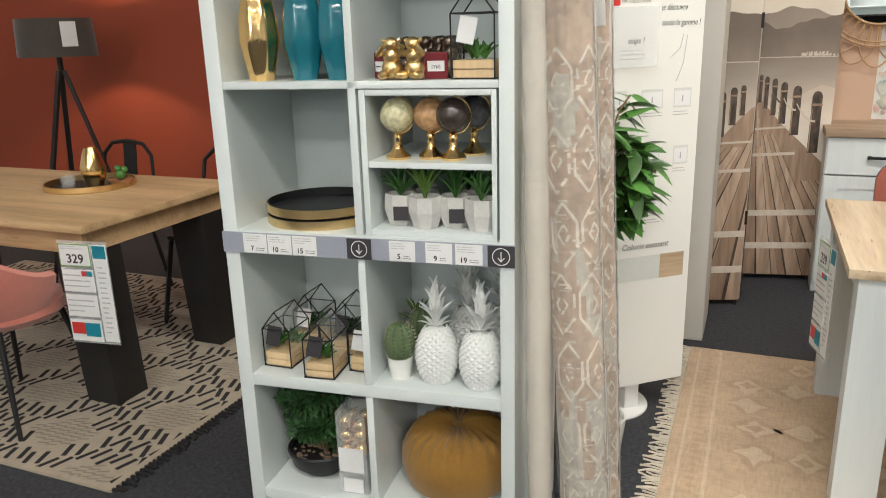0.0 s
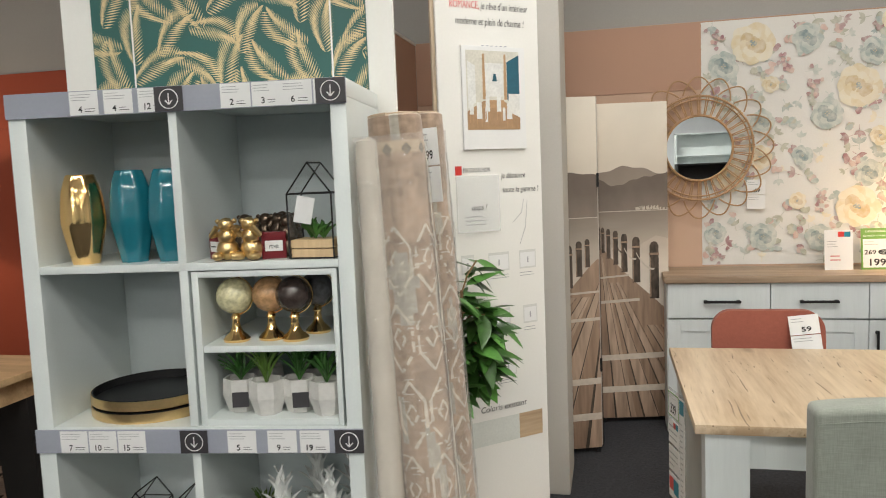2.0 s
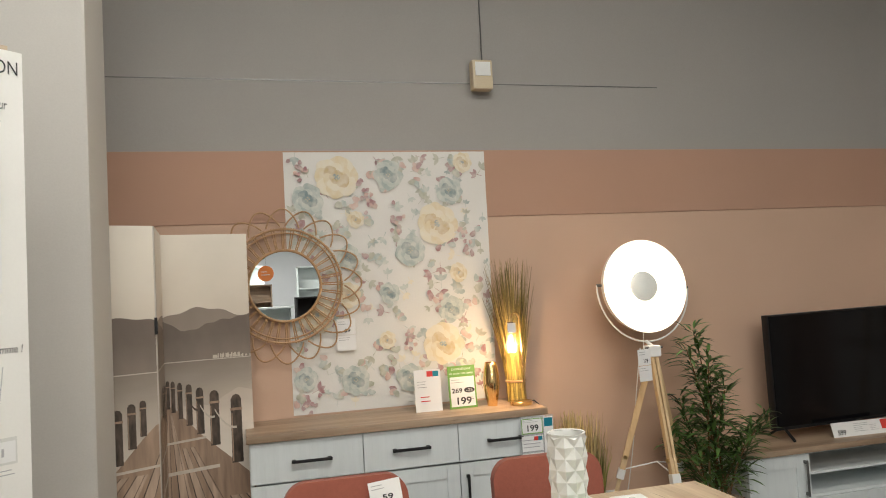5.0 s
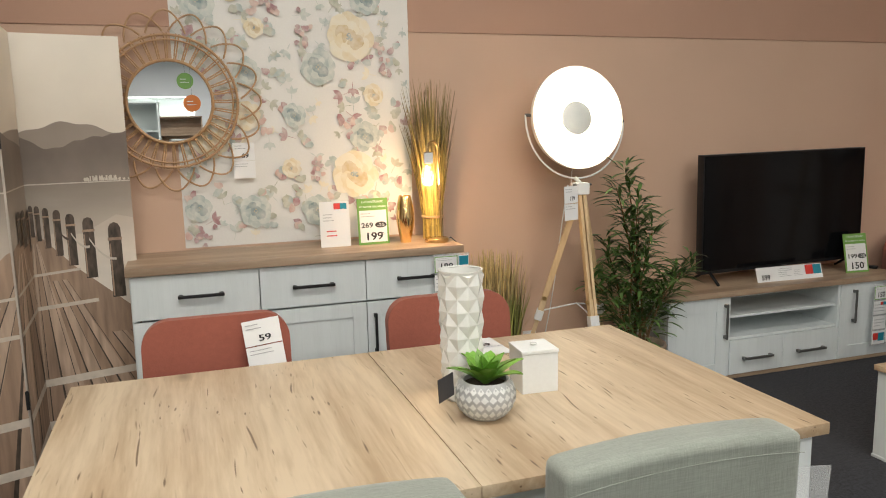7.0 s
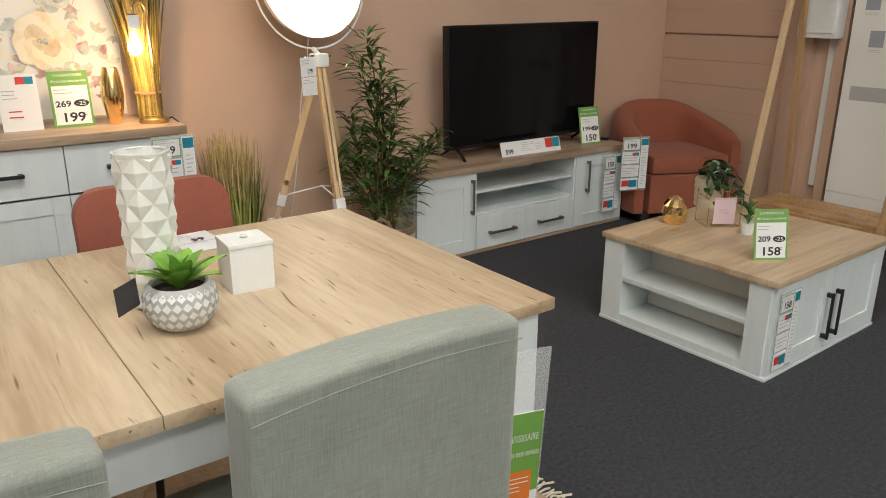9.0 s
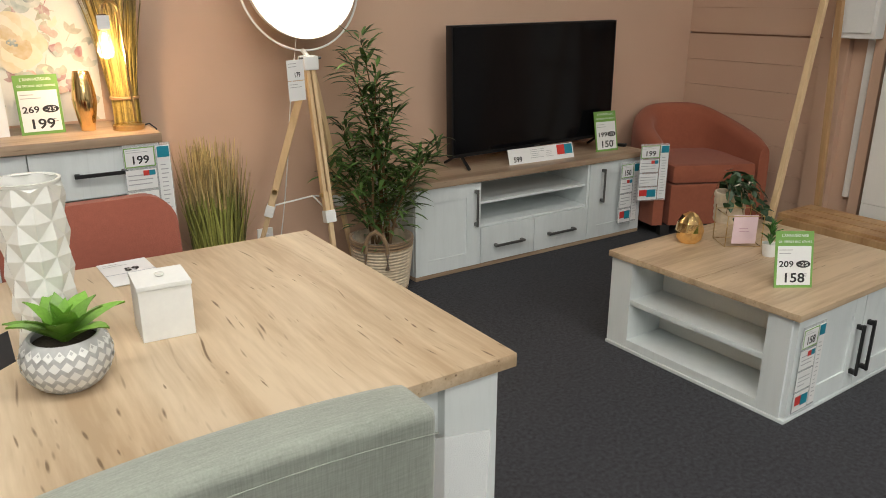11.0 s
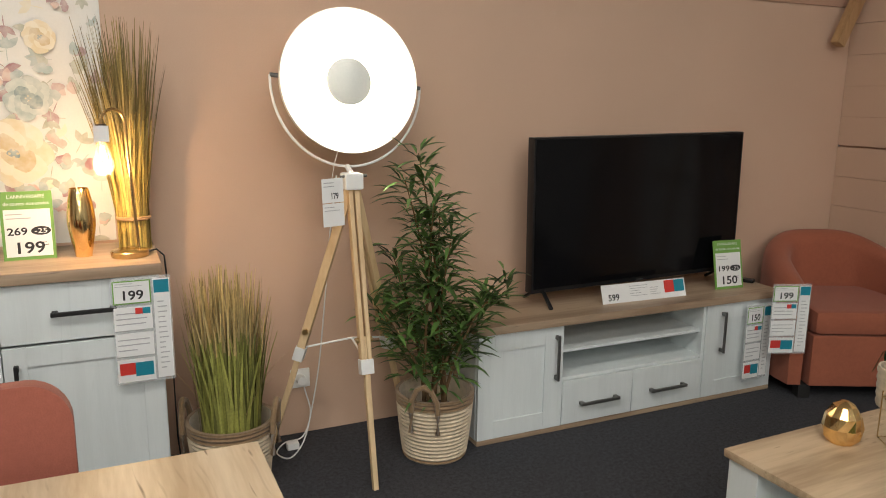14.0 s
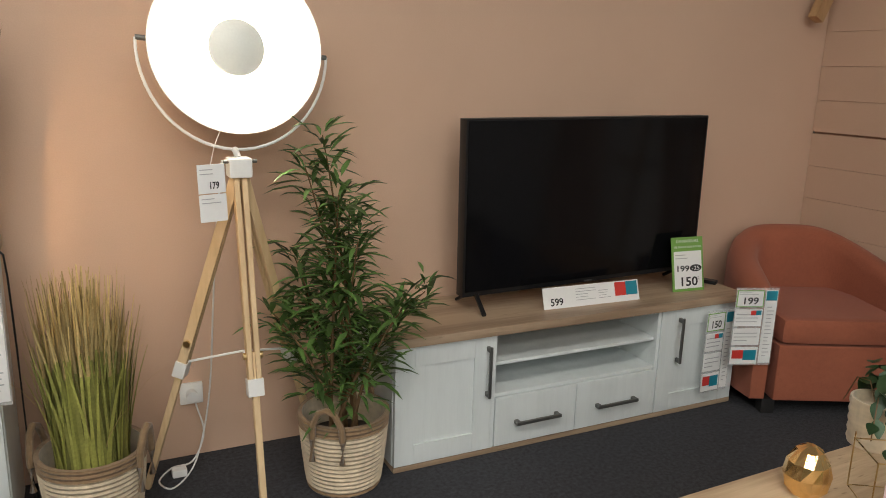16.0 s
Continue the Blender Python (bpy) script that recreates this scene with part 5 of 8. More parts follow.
# tub armchair
t = thing("armchair", pose(5.195, 4.205, 0, 0, 0, -25) @ Matrix.Scale(0.97, 4), "rust-coloured velvet tub armchair in the corner", "armchair")
bm = bmesh.new()
rings = []
NP = 34
for i in range(NP + 1):
    v = i / NP
    a = math.pi * (1.0 - v)
    px, py = 0.335 * math.copysign(abs(math.cos(a)) ** 0.62, math.cos(a)), -0.30 + 0.62 * math.sin(a) ** 0.75
    nx, ny = math.cos(a), math.sin(a) * 1.05
    ln = math.hypot(nx, ny)
    nx, ny = nx / ln, ny / ln
    hgt = 0.60 + 0.15 * math.sin(a) ** 1.4
    e = min(1.0, min(i, NP - i) / 4)
    rf = math.sqrt(1 - (1 - e) ** 2)
    tk = 0.072 * (0.45 + 0.55 * rf)
    hgt -= 0.05 * (1 - rf)
    sec = [(-tk, 0.07), (tk, 0.07), (tk * 1.08, 0.3), (tk * 1.02, hgt - 0.075), (tk * 0.88, hgt - 0.035), (tk * 0.5, hgt - 0.008), (0.0, hgt), (-tk * 0.5, hgt - 0.008), (-tk * 0.88, hgt - 0.035), (-tk, hgt - 0.075)]
    rings.append([bm.verts.new((px + nx * s, py + ny * s, zz)) for s, zz in sec])
for a, b in zip(rings, rings[1:]):
    for q in range(10):
        bm.faces.new((a[q], a[(q + 1) % 10], b[(q + 1) % 10], b[q]))
bm.faces.new(rings[0])
bm.faces.new(list(reversed(rings[-1])))
part("tub_back", bm, ARMCHAIR_CLOTH, t, "curved padded back and arms")
part("seat_cushion", block(-0.275, 0.275, -0.335, 0.23, 0.335, 0.455, 0.035), ARMCHAIR_CLOTH, t)
part("seat_base", block(-0.275, 0.275, -0.325, 0.24, 0.07, 0.332, 0.015), ARMCHAIR_CLOTH, t)
for sx in (-1, 1):
    for y in (-0.27, 0.2):
        part("foot", block(sx * 0.28 - 0.03, sx * 0.28 + 0.03, y - 0.03, y + 0.03, 0, 0.069, 0.004), BLACK_WOOD, t)
tag_board(pose(4.70, 4.075, 0.235, 0, 0, -20), 0.185, 0.34, "199", "clear price tag sleeve hanging at the armchair's arm", "furniture price sleeves")

# coffee table
CT = pose(3.456, 2.376, 0, 0, 0, 1.4)
t = thing("coffee_table", CT, "white square coffee table with oak top, open shelves and doors", "coffee table")
W_, D_, H_ = 0.89, 0.80, 0.405
part("tabletop", block(-0.012, W_ + 0.012, -0.012, D_ / 2 - 0.0008, H_ - 0.024, H_, 0.002), OAK_X, t, "natural oak top board")
part("tabletop", block(-0.012, W_ + 0.012, D_ / 2 + 0.0008, D_ + 0.012, H_ - 0.024, H_, 0.002), OAK_X, t, "natural oak top board")
panels(t, WHITE_WOOD, [(0, 0.20, 0.018, 0.105, 0.014, H_ - 0.025), (0, 0.20, D_ - 0.105, D_, 0.014, H_ - 0.025), (0.20, W_, 0.020, 0.04, 0.014, H_ - 0.025), (0.20, W_, D_ - 0.03, D_, 0.014, H_ - 0.025), (W_ - 0.018, W_, 0.04, D_ - 0.03, 0.014, H_ - 0.025)])
part("back_panel", block(0.20, 0.215, 0.106, D_ - 0.106, 0.05, H_ - 0.025, 0), surface("pale_grey_board", (0.74, 0.73, 0.69), 0.6, vary=0.04), t, "pale grey inner back panel")
part("shelf", block(0.004, 0.199, 0.106, D_ - 0.106, 0.20, 0.222, 0.0015), WHITE_WOOD, t)
part("shelf", block(0.0, 0.199, 0.106, D_ - 0.106, 0.014, 0.048, 0.0015), WHITE_WOOD, t)
part("plinth", block(-0.004, W_ + 0.004, -0.004, D_ + 0.004, 0, 0.0135, 0.002), WHITE_WOOD, t)
for x0, x1, hx in ((0.01, 0.445, 0.41), (0.449, W_ - 0.004, 0.485)):
    d = framed_door(t, x0, x1, 0.018, H_ - 0.028, "door", 0.07)
    bar_handle(d, hx, 0.17, 0.2, True)
tag_board(CT @ pose(0.10, -0.008, 0.03), 0.14, 0.32, "158", "clear price tag sleeve hanging on the coffee table door", "furniture price sleeves")
sale_card(pose(3.656, 2.528, H_, -12, 0, -33), 0.135, 0.20, "158", "green and white sale price card on the coffee table", "209", True, 7, "green sale cards")
single("ornament", (lambda b: (lathe(b, [(0, 0), (0.038, 0.0), (0.052, 0.02), (0.056, 0.05), (0.05, 0.085), (0.032, 0.115), (0.01, 0.128), (0, 0.129)], 14), b)[1])(bmesh.new()), GOLD, pose(3.785, 3.085, H_), "gold faceted egg ornament on the coffee table", "ornament")
for v in bpy.data.objects["ornament"].data.vertices:
    v.co += Vector((noise.noise(v.co * 60), noise.noise(v.co * 60 + Vector((7, 0, 0))), 0.5 * noise.noise(v.co * 60 + Vector((0, 9, 0))))) * 0.005
for p in bpy.data.objects["ornament"].data.polygons:
    p.use_smooth = False

t = thing("photo_holder", pose(3.913, 2.913, H_, 0, 0, -32), "gold wire cube frame holding a pale pink card", "frame")
bm = bmesh.new()
s = 0.075
for a in (-s, s):
    for b in (0.0, 0.13):
        tube(bm, [(a, 0, b), (a, 0.13, b)], 0.0018, 5)
        tube(bm, [(-s, 0.0 if a < 0 else 0.13, b), (s, 0.0 if a < 0 else 0.13, b)], 0.0018, 5)
    for y in (0, 0.13):
        tube(bm, [(a, y, 0), (a, y, 0.148 if y else 0.13)], 0.0018, 5)
part("wire_frame", bm, BRASS, t, "thin brass wire frame")
ob = part("card", block(-0.05, 0.05, 0, 0.002, 0.014, 0.135, 0.0005), PINK_CARD, t, "pale pink card")
small_print(t, -0.025, 0.03, 0.06, 0.085, 2, -0.001, surface("pink_script", (0.5, 0.3, 0.35), 0.5), 3)

t = thing("potted_ivy", pose(4.189, 3.188, H_) @ Matrix.Scale(1.15, 4), "green trailing ivy in a pale wicker pot with rope bow", "plant")
prof = [(0, 0), (0.052, 0)] + [(0.055 + 0.006 * (k / 10) + (0.003 if k % 2 else 0), 0.012 * k) for k in range(11)] + [(0.055, 0.12), (0.05, 0.09), (0, 0.09)]
part("wicker_pot", lathe(bmesh.new(), prof, 28), BASKET, t)
rope = bmesh.new()
for s in (-1, 1):
    tube(rope, [(0.0, -0.055, 0.125), (s * 0.03, -0.055, 0.165), (s * 0.055, -0.05, 0.16), (s * 0.04, -0.055, 0.13), (0, -0.055, 0.125)], 0.004, 6)
part("rope_bow", rope, FRINGE, t)


def oval_leaf(length, width):
    bm = bmesh.new()
    rows = []
    for k in range(7):
        v = k / 6
        w = width * (math.sin(math.pi * v ** 0.8) ** 0.85) * (1.15 - 0.35 * v) / 2 + 0.0004
        zz = -0.16 * length * v * v
        rows.append([bm.verts.new((v * length, -w, zz + 0.1 * w)), bm.verts.new((v * length, 0, zz - 0.12 * w)), bm.verts.new((v * length, w, zz + 0.1 * w))])
    for a, b in zip(rows, rows[1:]):
        for q in range(2):
            bm.faces.new((a[q], a[q + 1], b[q + 1], b[q]))
    return bm


IVY_LEAF = finish("leaf", oval_leaf(0.05, 0.028), surface("ivy_leaf", (0.022, 0.062, 0.02), 0.4, vary=0.2, random=0.4))
rng = random.Random(8)
for k in range(110):
    a = rng.uniform(-2.6, 1.2)
    d = abs(rng.gauss(0.06, 0.055))
    share("leaf", IVY_LEAF, t, pose(d * math.cos(a), d * math.sin(a) * 0.9, 0.15 - max(0, d - 0.07) * 1.3 + rng.uniform(-0.03, 0.05), rng.uniform(-40, 40), rng.uniform(-10, 60), math.degrees(a) + rng.uniform(-50, 50)))
bm = bmesh.new()
for k in range(9):
    a = -2.6 + 3.8 * k / 8
    tube(bm, [(0, 0, 0.09), (0.04 * math.cos(a), 0.04 * math.sin(a), 0.15), (0.09 * math.cos(a), 0.09 * math.sin(a), 0.14), (0.13 * math.cos(a), 0.13 * math.sin(a), 0.06)], 0.0016, 5)
part("vine_stem", bm, STEM, t)

t = thing("potted_succulent", pose(3.903, 2.788, H_), "small green succulent in a white pot on the coffee table", "plant")
part("pot", lathe(bmesh.new(), [(0, 0), (0.024, 0), (0.031, 0.052), (0.029, 0.052), (0.026, 0.042), (0, 0.042)], 24), MATT_CERAMIC, t)
lf = finish("leaf", fleshy_leaf(0.05, 0.012, 0.003), LEAF)
for k in range(34):
    share("leaf", lf, t, pose(0, 0, 0.045 + 0.002 * k, 0, -25 - 40 * (k % 3) / 2, k * 137.5))

# clothes rack and what stands behind it
t = thing("clothes_rack", pose(0, 0, 0), "light wooden A-frame clothes rack with a low shelf board", "clothes rack")
for y in (3.44, 2.66):
    bm = bmesh.new()
    beam(bm, (4.96, y + 0.04, 0.0), (5.27, y + 0.04, 1.75), 0.032, 0.032)
    part("leg", soften(bm, 0.005), RACK_WOOD if y < 3 else PINE, t)
    bm = bmesh.new()
    beam(bm, (5.44, y + 0.02, 0.0), (5.29, y + 0.02, 1.75), 0.032, 0.032)
    part("leg", soften(bm, 0.005), RACK_WOOD, t)
part("rail", rod(bmesh.new(), (5.275, 2.5, 1.66), (5.275, 3.6, 1.66), 0.014), RACK_WOOD, t)
for x in (5.06, 5.17, 5.28):
    part("shelf_slat", block(x, x + 0.1, 2.62, 3.48, 0.225, 0.245, 0.004), RACK_WOOD, t)
bm = bmesh.new()
beam(bm, (5.04, 2.64, 0.2), (5.04, 3.46, 0.2), 0.03, 0.06)
part("shelf_rail", soften(bm, 0.004), RACK_WOOD, t)
t = thing("electrical_box", pose(EX - 0.052, 3.44, 1.17, 0, 0, -90), "white electrical distribution box on the wall", "electrical box")
part("housing", block(-0.12, 0.12, -0.09, 0, 0, 0.42, 0.008), WHITE_METAL, t)
part("cover", block(-0.10, 0.10, -0.098, -0.0905, 0.03, 0.38, 0.003), MATT_CERAMIC, t)
structure("cable_duct", block(EX - 0.03, EX - 0.006, 3.37, 3.41, 0.28, 1.17, 0.004), OFF_WHITE, "pale vertical cable duct on the wall")
t = thing("sign_board", pose(EX - 0.06, 3.02, 0.28, 0, 0, -90), "white collection sign board standing against the wall", "sign")
part("board", block(-0.25, 0.32, -0.02, 0, 0, 2.0, 0.003), OFF_WHITE, t)
part("board_foot", block(-0.25, 0.32, -0.02, 0, -0.28, -0.001, 0.003), OFF_WHITE, t)
patch("colour_swatch", t, -0.2, 0.05, 0.55, 0.63, surface("grey_swatch", (0.45, 0.45, 0.43), 0.6), -0.0215)
patch("colour_swatch", t, 0.05, 0.2, 0.55, 0.63, OAK_X, -0.0215)
for k, (x, zq) in enumerate(((-0.15, 1.05), (0.02, 1.05), (0.16, 1.05), (-0.1, 0.85), (0.12, 0.8))):
    patch("printed_furniture", t, x - 0.04, x + 0.04, zq, zq + 0.09, CARD_GREY, -0.0215)
    small_print(t, x - 0.04, x + 0.05, zq - 0.03, zq - 0.01, 2, -0.0215, seed=k)

# ---- folding screen with a pier photograph ----


def photo_tone(name, stops, vary=0.1, scale=6.0, stretch=1.0):
    """Printed tone that shifts with height on the sheet, with soft mottling."""
    m, n, l, p = node_mat(name)
    tc = n.new("ShaderNodeTexCoord")
    sp = n.new("ShaderNodeSeparateXYZ")
    l.new(tc.outputs["Object"], sp.inputs[0])
    mp = n.new("ShaderNodeMapping")
    mp.inputs["Scale"].default_value = (scale, scale, scale * stretch)
    l.new(tc.outputs["Object"], mp.inputs["Vector"])
    t = n.new("ShaderNodeTexNoise")
    t.inputs["Scale"].default_value, t.inputs["Detail"].default_value = 1.0, 6
    l.new(mp.outputs[0], t.inputs["Vector"])
    a = n.new("ShaderNodeMath")
    a.operation = "DIVIDE"
    a.inputs[1].default_value = 1.8
    l.new(sp.outputs[2], a.inputs[0])
    r = n.new("ShaderNodeValToRGB")
    els = r.color_ramp.elements
    els[0].position, els[0].color = stops[0][0], (*stops[0][1], 1)
    els[1].position, els[1].color = stops[-1][0], (*stops[-1][1], 1)
    for pos, c in stops[1:-1]:
        els.new(pos).color = (*c, 1)
    l.new(a.outputs[0], r.inputs[0])
    v = n.new("ShaderNodeMapRange")
    v.inputs[1].default_value, v.inputs[2].default_value = 0.3, 0.7
    v.inputs[3].default_value, v.inputs[4].default_value = 1 - vary, 1 + vary
    l.new(t.outputs[0], v.inputs[0])
    h = n.new("ShaderNodeHueSaturation")
    l.new(r.outputs[0], h.inputs["Color"])
    l.new(v.outputs[0], h.inputs["Value"])
    l.new(h.outputs[0], p.inputs["Base Color"])
    p.inputs["Roughness"].default_value = 0.6
    return m


SKY = photo_tone("photo_sky", ((0.66, (0.60, 0.52, 0.43)), (0.85, (0.72, 0.65, 0.55)), (1.0, (0.80, 0.74, 0.64))), 0.06, 2.5)
HILL_FAR = photo_tone("photo_far_hill", ((0.66, (0.36, 0.30, 0.245)), (0.82, (0.27, 0.22, 0.18))), 0.08, 5, 0.6)
HILL = photo_tone("photo_hill", ((0.66, (0.24, 0.195, 0.16)), (0.73, (0.165, 0.13, 0.105)), (0.80, (0.155, 0.12, 0.098))), 0.14, 7, 0.6)
LAKE = photo_tone("photo_lake", ((0.48, (0.66, 0.59, 0.50)), (0.57, (0.45, 0.385, 0.32)), (0.66, (0.27, 0.225, 0.185))), 0.08, 3, 4)
LAKE_PALE = photo_tone("photo_pale_lake", ((0.40, (0.74, 0.68, 0.60)), (0.52, (0.66, 0.58, 0.49)), (0.60, (0.45, 0.385, 0.32))), 0.06, 3, 4)
DECK = photo_tone("photo_deck", ((0.0, (0.27, 0.175, 0.118)), (0.5, (0.34, 0.235, 0.165))), 0.3, 30, 0.12)
DECK_PALE = photo_tone("photo_pale_deck", ((0.0, (0.37, 0.255, 0.18)), (0.5, (0.47, 0.35, 0.26))), 0.3, 34, 0.12)
POST = photo_tone("photo_post", ((0.0, (0.05, 0.036, 0.026)), (0.6, (0.08, 0.058, 0.043))), 0.6, 60, 0.35)
LINE = photo_tone("photo_white_line", ((0.0, (0.60, 0.53, 0.45)), (0.6, (0.56, 0.50, 0.42))), 0.1, 30)
PHOTO = [SKY, HILL_FAR, HILL, LAKE, LAKE_PALE, DECK, DECK_PALE, POST, LINE]
SH = 1.80


def clip_poly(pts, a, b, c):
    """Keep the side a*x + b*z + c >= 0."""
    out = []
    for p, q in zip(pts, pts[1:] + pts[:1]):
        dp, dq = a * p[0] + b * p[1] + c, a * q[0] + b * q[1] + c
        if dp >= 0:
            out.append(p)
        if (dp >= 0) != (dq >= 0):
            k = dp / (dp - dq)
            out.append((p[0] + (q[0] - p[0]) * k, p[1] + (q[1] - p[1]) * k))
    return out


def photo_panel(t, name, m, w, u0, u1):
    """One panel of the screen; it shows the stretch u0..u1 of the picture."""
    pan = part(name, block(0, w, 0, 0.022, 0.0, SH, 0.002), surface("canvas_edge", (0.55, 0.5, 0.44), 0.8), t)
    pan.matrix_basis = m
    bm = bmesh.new()
    n = [0]

    def shape(pts, mi):
        n[0] += 1
        pts = [((u - u0) / (u1 - u0) * w, v * SH) for u, v in pts]
        pts = clip_poly(clip_poly(pts, 1, 0, 0), -1, 0, w)
        pts = clip_poly(clip_poly(pts, 0, 1, 0), 0, -1, SH)
        if len(pts) > 2:
            flat(bm, pts, mi, -0.0006 - n[0] * 0.00004)

    shape([(0, 0), (1, 0), (1, 1), (0, 1)], 0)
    ridge = [(k / 80, 0.79 + 0.014 * math.sin(k * 0.11 + 2.0) + 0.003 * math.sin(k * 0.41)) for k in range(81)]
    shape(ridge + [(1, 0.64), (0, 0.64)], 1)
    ridge = [(k / 80, 0.775 + 0.026 * math.sin(k * 0.085 + 0.6) + 0.006 * math.sin(k * 0.23 + 1) + 0.002 * math.sin(k * 0.71) - 0.12 * max(0, k / 80 - 0.84)) for k in range(81)]
    shape(ridge + [(1, 0.64), (0, 0.64)], 2)
    shape([(0, 0.0), (1, 0.0), (1, 0.665), (0, 0.665)], 3)
    shape([(0, 0.6635), (1, 0.6635), (1, 0.6660), (0, 0.6660)], 8)
    town = random.Random(9)
    for k in range(46):
        u, q = town.uniform(0.73, 0.99), town.uniform(0.003, 0.012)
        shape([(u, 0.667), (u + 0.008, 0.667), (u + 0.008, 0.668 + q), (u, 0.668 + q)], 8)
    shape([(0.42, 0.0), (1, 0.0), (1, 0.575), (0.9, 0.585), (0.70, 0.545), (0.5, 0.55)], 4)
    # deck, narrowing to the far end
    vx, vz = 0.425, 0.565
    shape([(-0.3, 0), (1.25, 0), (1.2, 0.27), (0.90, 0.378), (0.64, 0.468), (0.46, 0.545), (0.40, 0.555), (0.36, 0.545), (0.318, 0.52), (0.235, 0.462), (0.1, 0.38), (-0.3, 0.2)], 5)

    def plank(b0, b1, top, mi):
        """A strip of the deck, aimed at the far end and cut at its edge."""
        q = 1 - top / vz
        shape([(b0, 0.0), (b1, 0.0), (vx + (b1 - vx) * q, top), (vx + (b0 - vx) * q, top)], mi)

    for k in range(-6, 8):
        b0 = vx + (k - 0.5) * 0.24
        top = 0.53 if abs(k) < 2 else (0.44 if abs(k) < 4 else 0.30)
        plank(b0, b0 + (0.10, 0.17, 0.13)[k % 3], top, 6)
        plank(b0 - 0.012, b0 + 0.004, top, 7)
        plank(b0 + 0.118, b0 + 0.126, top, 7)
    for v, th in ((0.085, 0.020), (0.19, 0.018), (0.375, 0.009), (0.455, 0.006)):
        wd = 0.62 * (1 - v / vz) + 0.12
        shape([(vx - wd, v - 0.008), (vx + wd, v + 0.004), (vx + wd, v + 0.004 + th), (vx - wd, v - 0.008 + th)], 8)
    rows = [(0.40 + 0.6 * f, z0, z1, 0.6 * w) for f, z0, z1, w in ((0.80, 0.385, 0.567, 0.165), (0.55, 0.438, 0.583, 0.138), (0.385, 0.472, 0.594, 0.11), (0.265, 0.497, 0.605, 0.09), (0.165, 0.517, 0.611, 0.074), (0.09, 0.535, 0.616, 0.06), (0.035, 0.545, 0.618, 0.05))]
    rows += [(0.318, 0.525, 0.605, 0.028), (0.28, 0.50, 0.60, 0.036), (0.232, 0.468, 0.59, 0.046), (0.165, 0.425, 0.575, 0.06), (0.07, 0.37, 0.555, 0.08)]
    for u, z0, z1, ww in rows:
        hh = z1 - z0
        ww *= 0.8
        shape([(u - ww / 2, z0), (u + ww / 2, z0), (u + ww * 0.47, z0 + hh * 0.92), (u + ww * 0.3, z0 + hh * 0.98), (u, z0 + hh), (u - ww * 0.3, z0 + hh * 0.98), (u - ww * 0.47, z0 + hh * 0.92)], 7)
        shape([(u - ww * 0.46, z0 + hh * 0.02), (u - ww * 0.33, z0 + hh * 0.02), (u - ww * 0.34, z0 + hh * 0.72), (u - ww * 0.44, z0 + hh * 0.72)], 5)
        shape([(u - ww * 0.54, z0 + hh * 0.76), (u + ww * 0.54, z0 + hh * 0.76), (u + ww * 0.54, z0 + hh * 0.80), (u - ww * 0.54, z0 + hh * 0.80)], 5)
    for (ua, za, zb, wa), (ub, zc, zd, wb) in zip(rows[:3], rows[1:4]):
        for k in range(8):
            p, q = k / 8, (k + 1) / 8
            sag = [za + 0.5 * (zb - za) + (zc - za) * r + 0.08 * (zb - za) * 4 * (r * r - r) for r in (p, q)]
            shape([(ua + (ub - ua) * p, sag[0]), (ua + (ub - ua) * q, sag[1]), (ua + (ub - ua) * q, sag[1] + 0.006), (ua + (ub - ua) * p, sag[0] + 0.006)], 8 if wa > 0.08 else 7)
    part("photo_print", bm, PHOTO, pan, "sepia photograph of a pier on a lake")
    return pan


scr = thing("folding_screen", pose(0, 0, 0.03), "folding screen printed with a sepia lake pier photograph", "folding screen")
photo_panel(scr, "panel", pose(-0.265, 3.735, 0, 0, 0, 20.5), 0.43, 0.0, 0.37)
photo_panel(scr, "panel", pose(0.142, 3.905, 0, 0, 0, 92.5), 0.425, 0.37, 0.5)
photo_panel(scr, "panel", pose(0.12, 4.345, 0, 0, 0, 11), 0.405, 0.40, 1.0)
for zq in (0.4, 1.35):
    hb = block(-0.006, 0.006, -0.006, 0.006, zq, zq + 0.07, 0.001)
    ob = part("hinge", hb, BLACK, scr, "black hinge")
    ob.matrix_basis = pose(0.140, 3.886, 0, 0, 0, 20)
for x, y in ((-0.24, 3.757), (0.12, 3.89), (0.15, 4.37), (0.49, 4.44)):
    part("foot", block(x - 0.01, x + 0.01, y - 0.008, y + 0.008, -0.03, 0.0, 0.001), BLACK, scr)

# ---- flat-woven rug under the dining table ----
RX0, RX1, RY0, RY1 = -0.04, 2.30, 1.72, 3.24
rug = single("rug", block(RX0, RX1, RY0, RY1, 0.0, 0.008, 0.003), RUG_BEIGE, pose(0, 0, 0), "beige patterned flat-woven rug with fringed ends", "rug")
bm = bmesh.new()
rng = random.Random(3)
for k in range(int((RY1 - RY0 - 0.1) / 0.042)):
    y = RY0 + 0.06 + k * 0.042
    for x in (RX0 + 0.09, RX1 - 0.09):
        for pts in ([(x - 0.02, y), (x, y - 0.016), (x + 0.02, y), (x, y + 0.016)],):
            f = bm.faces.new([bm.verts.new((a, b, 0.0087)) for a, b in pts])
            f.material_index = 1
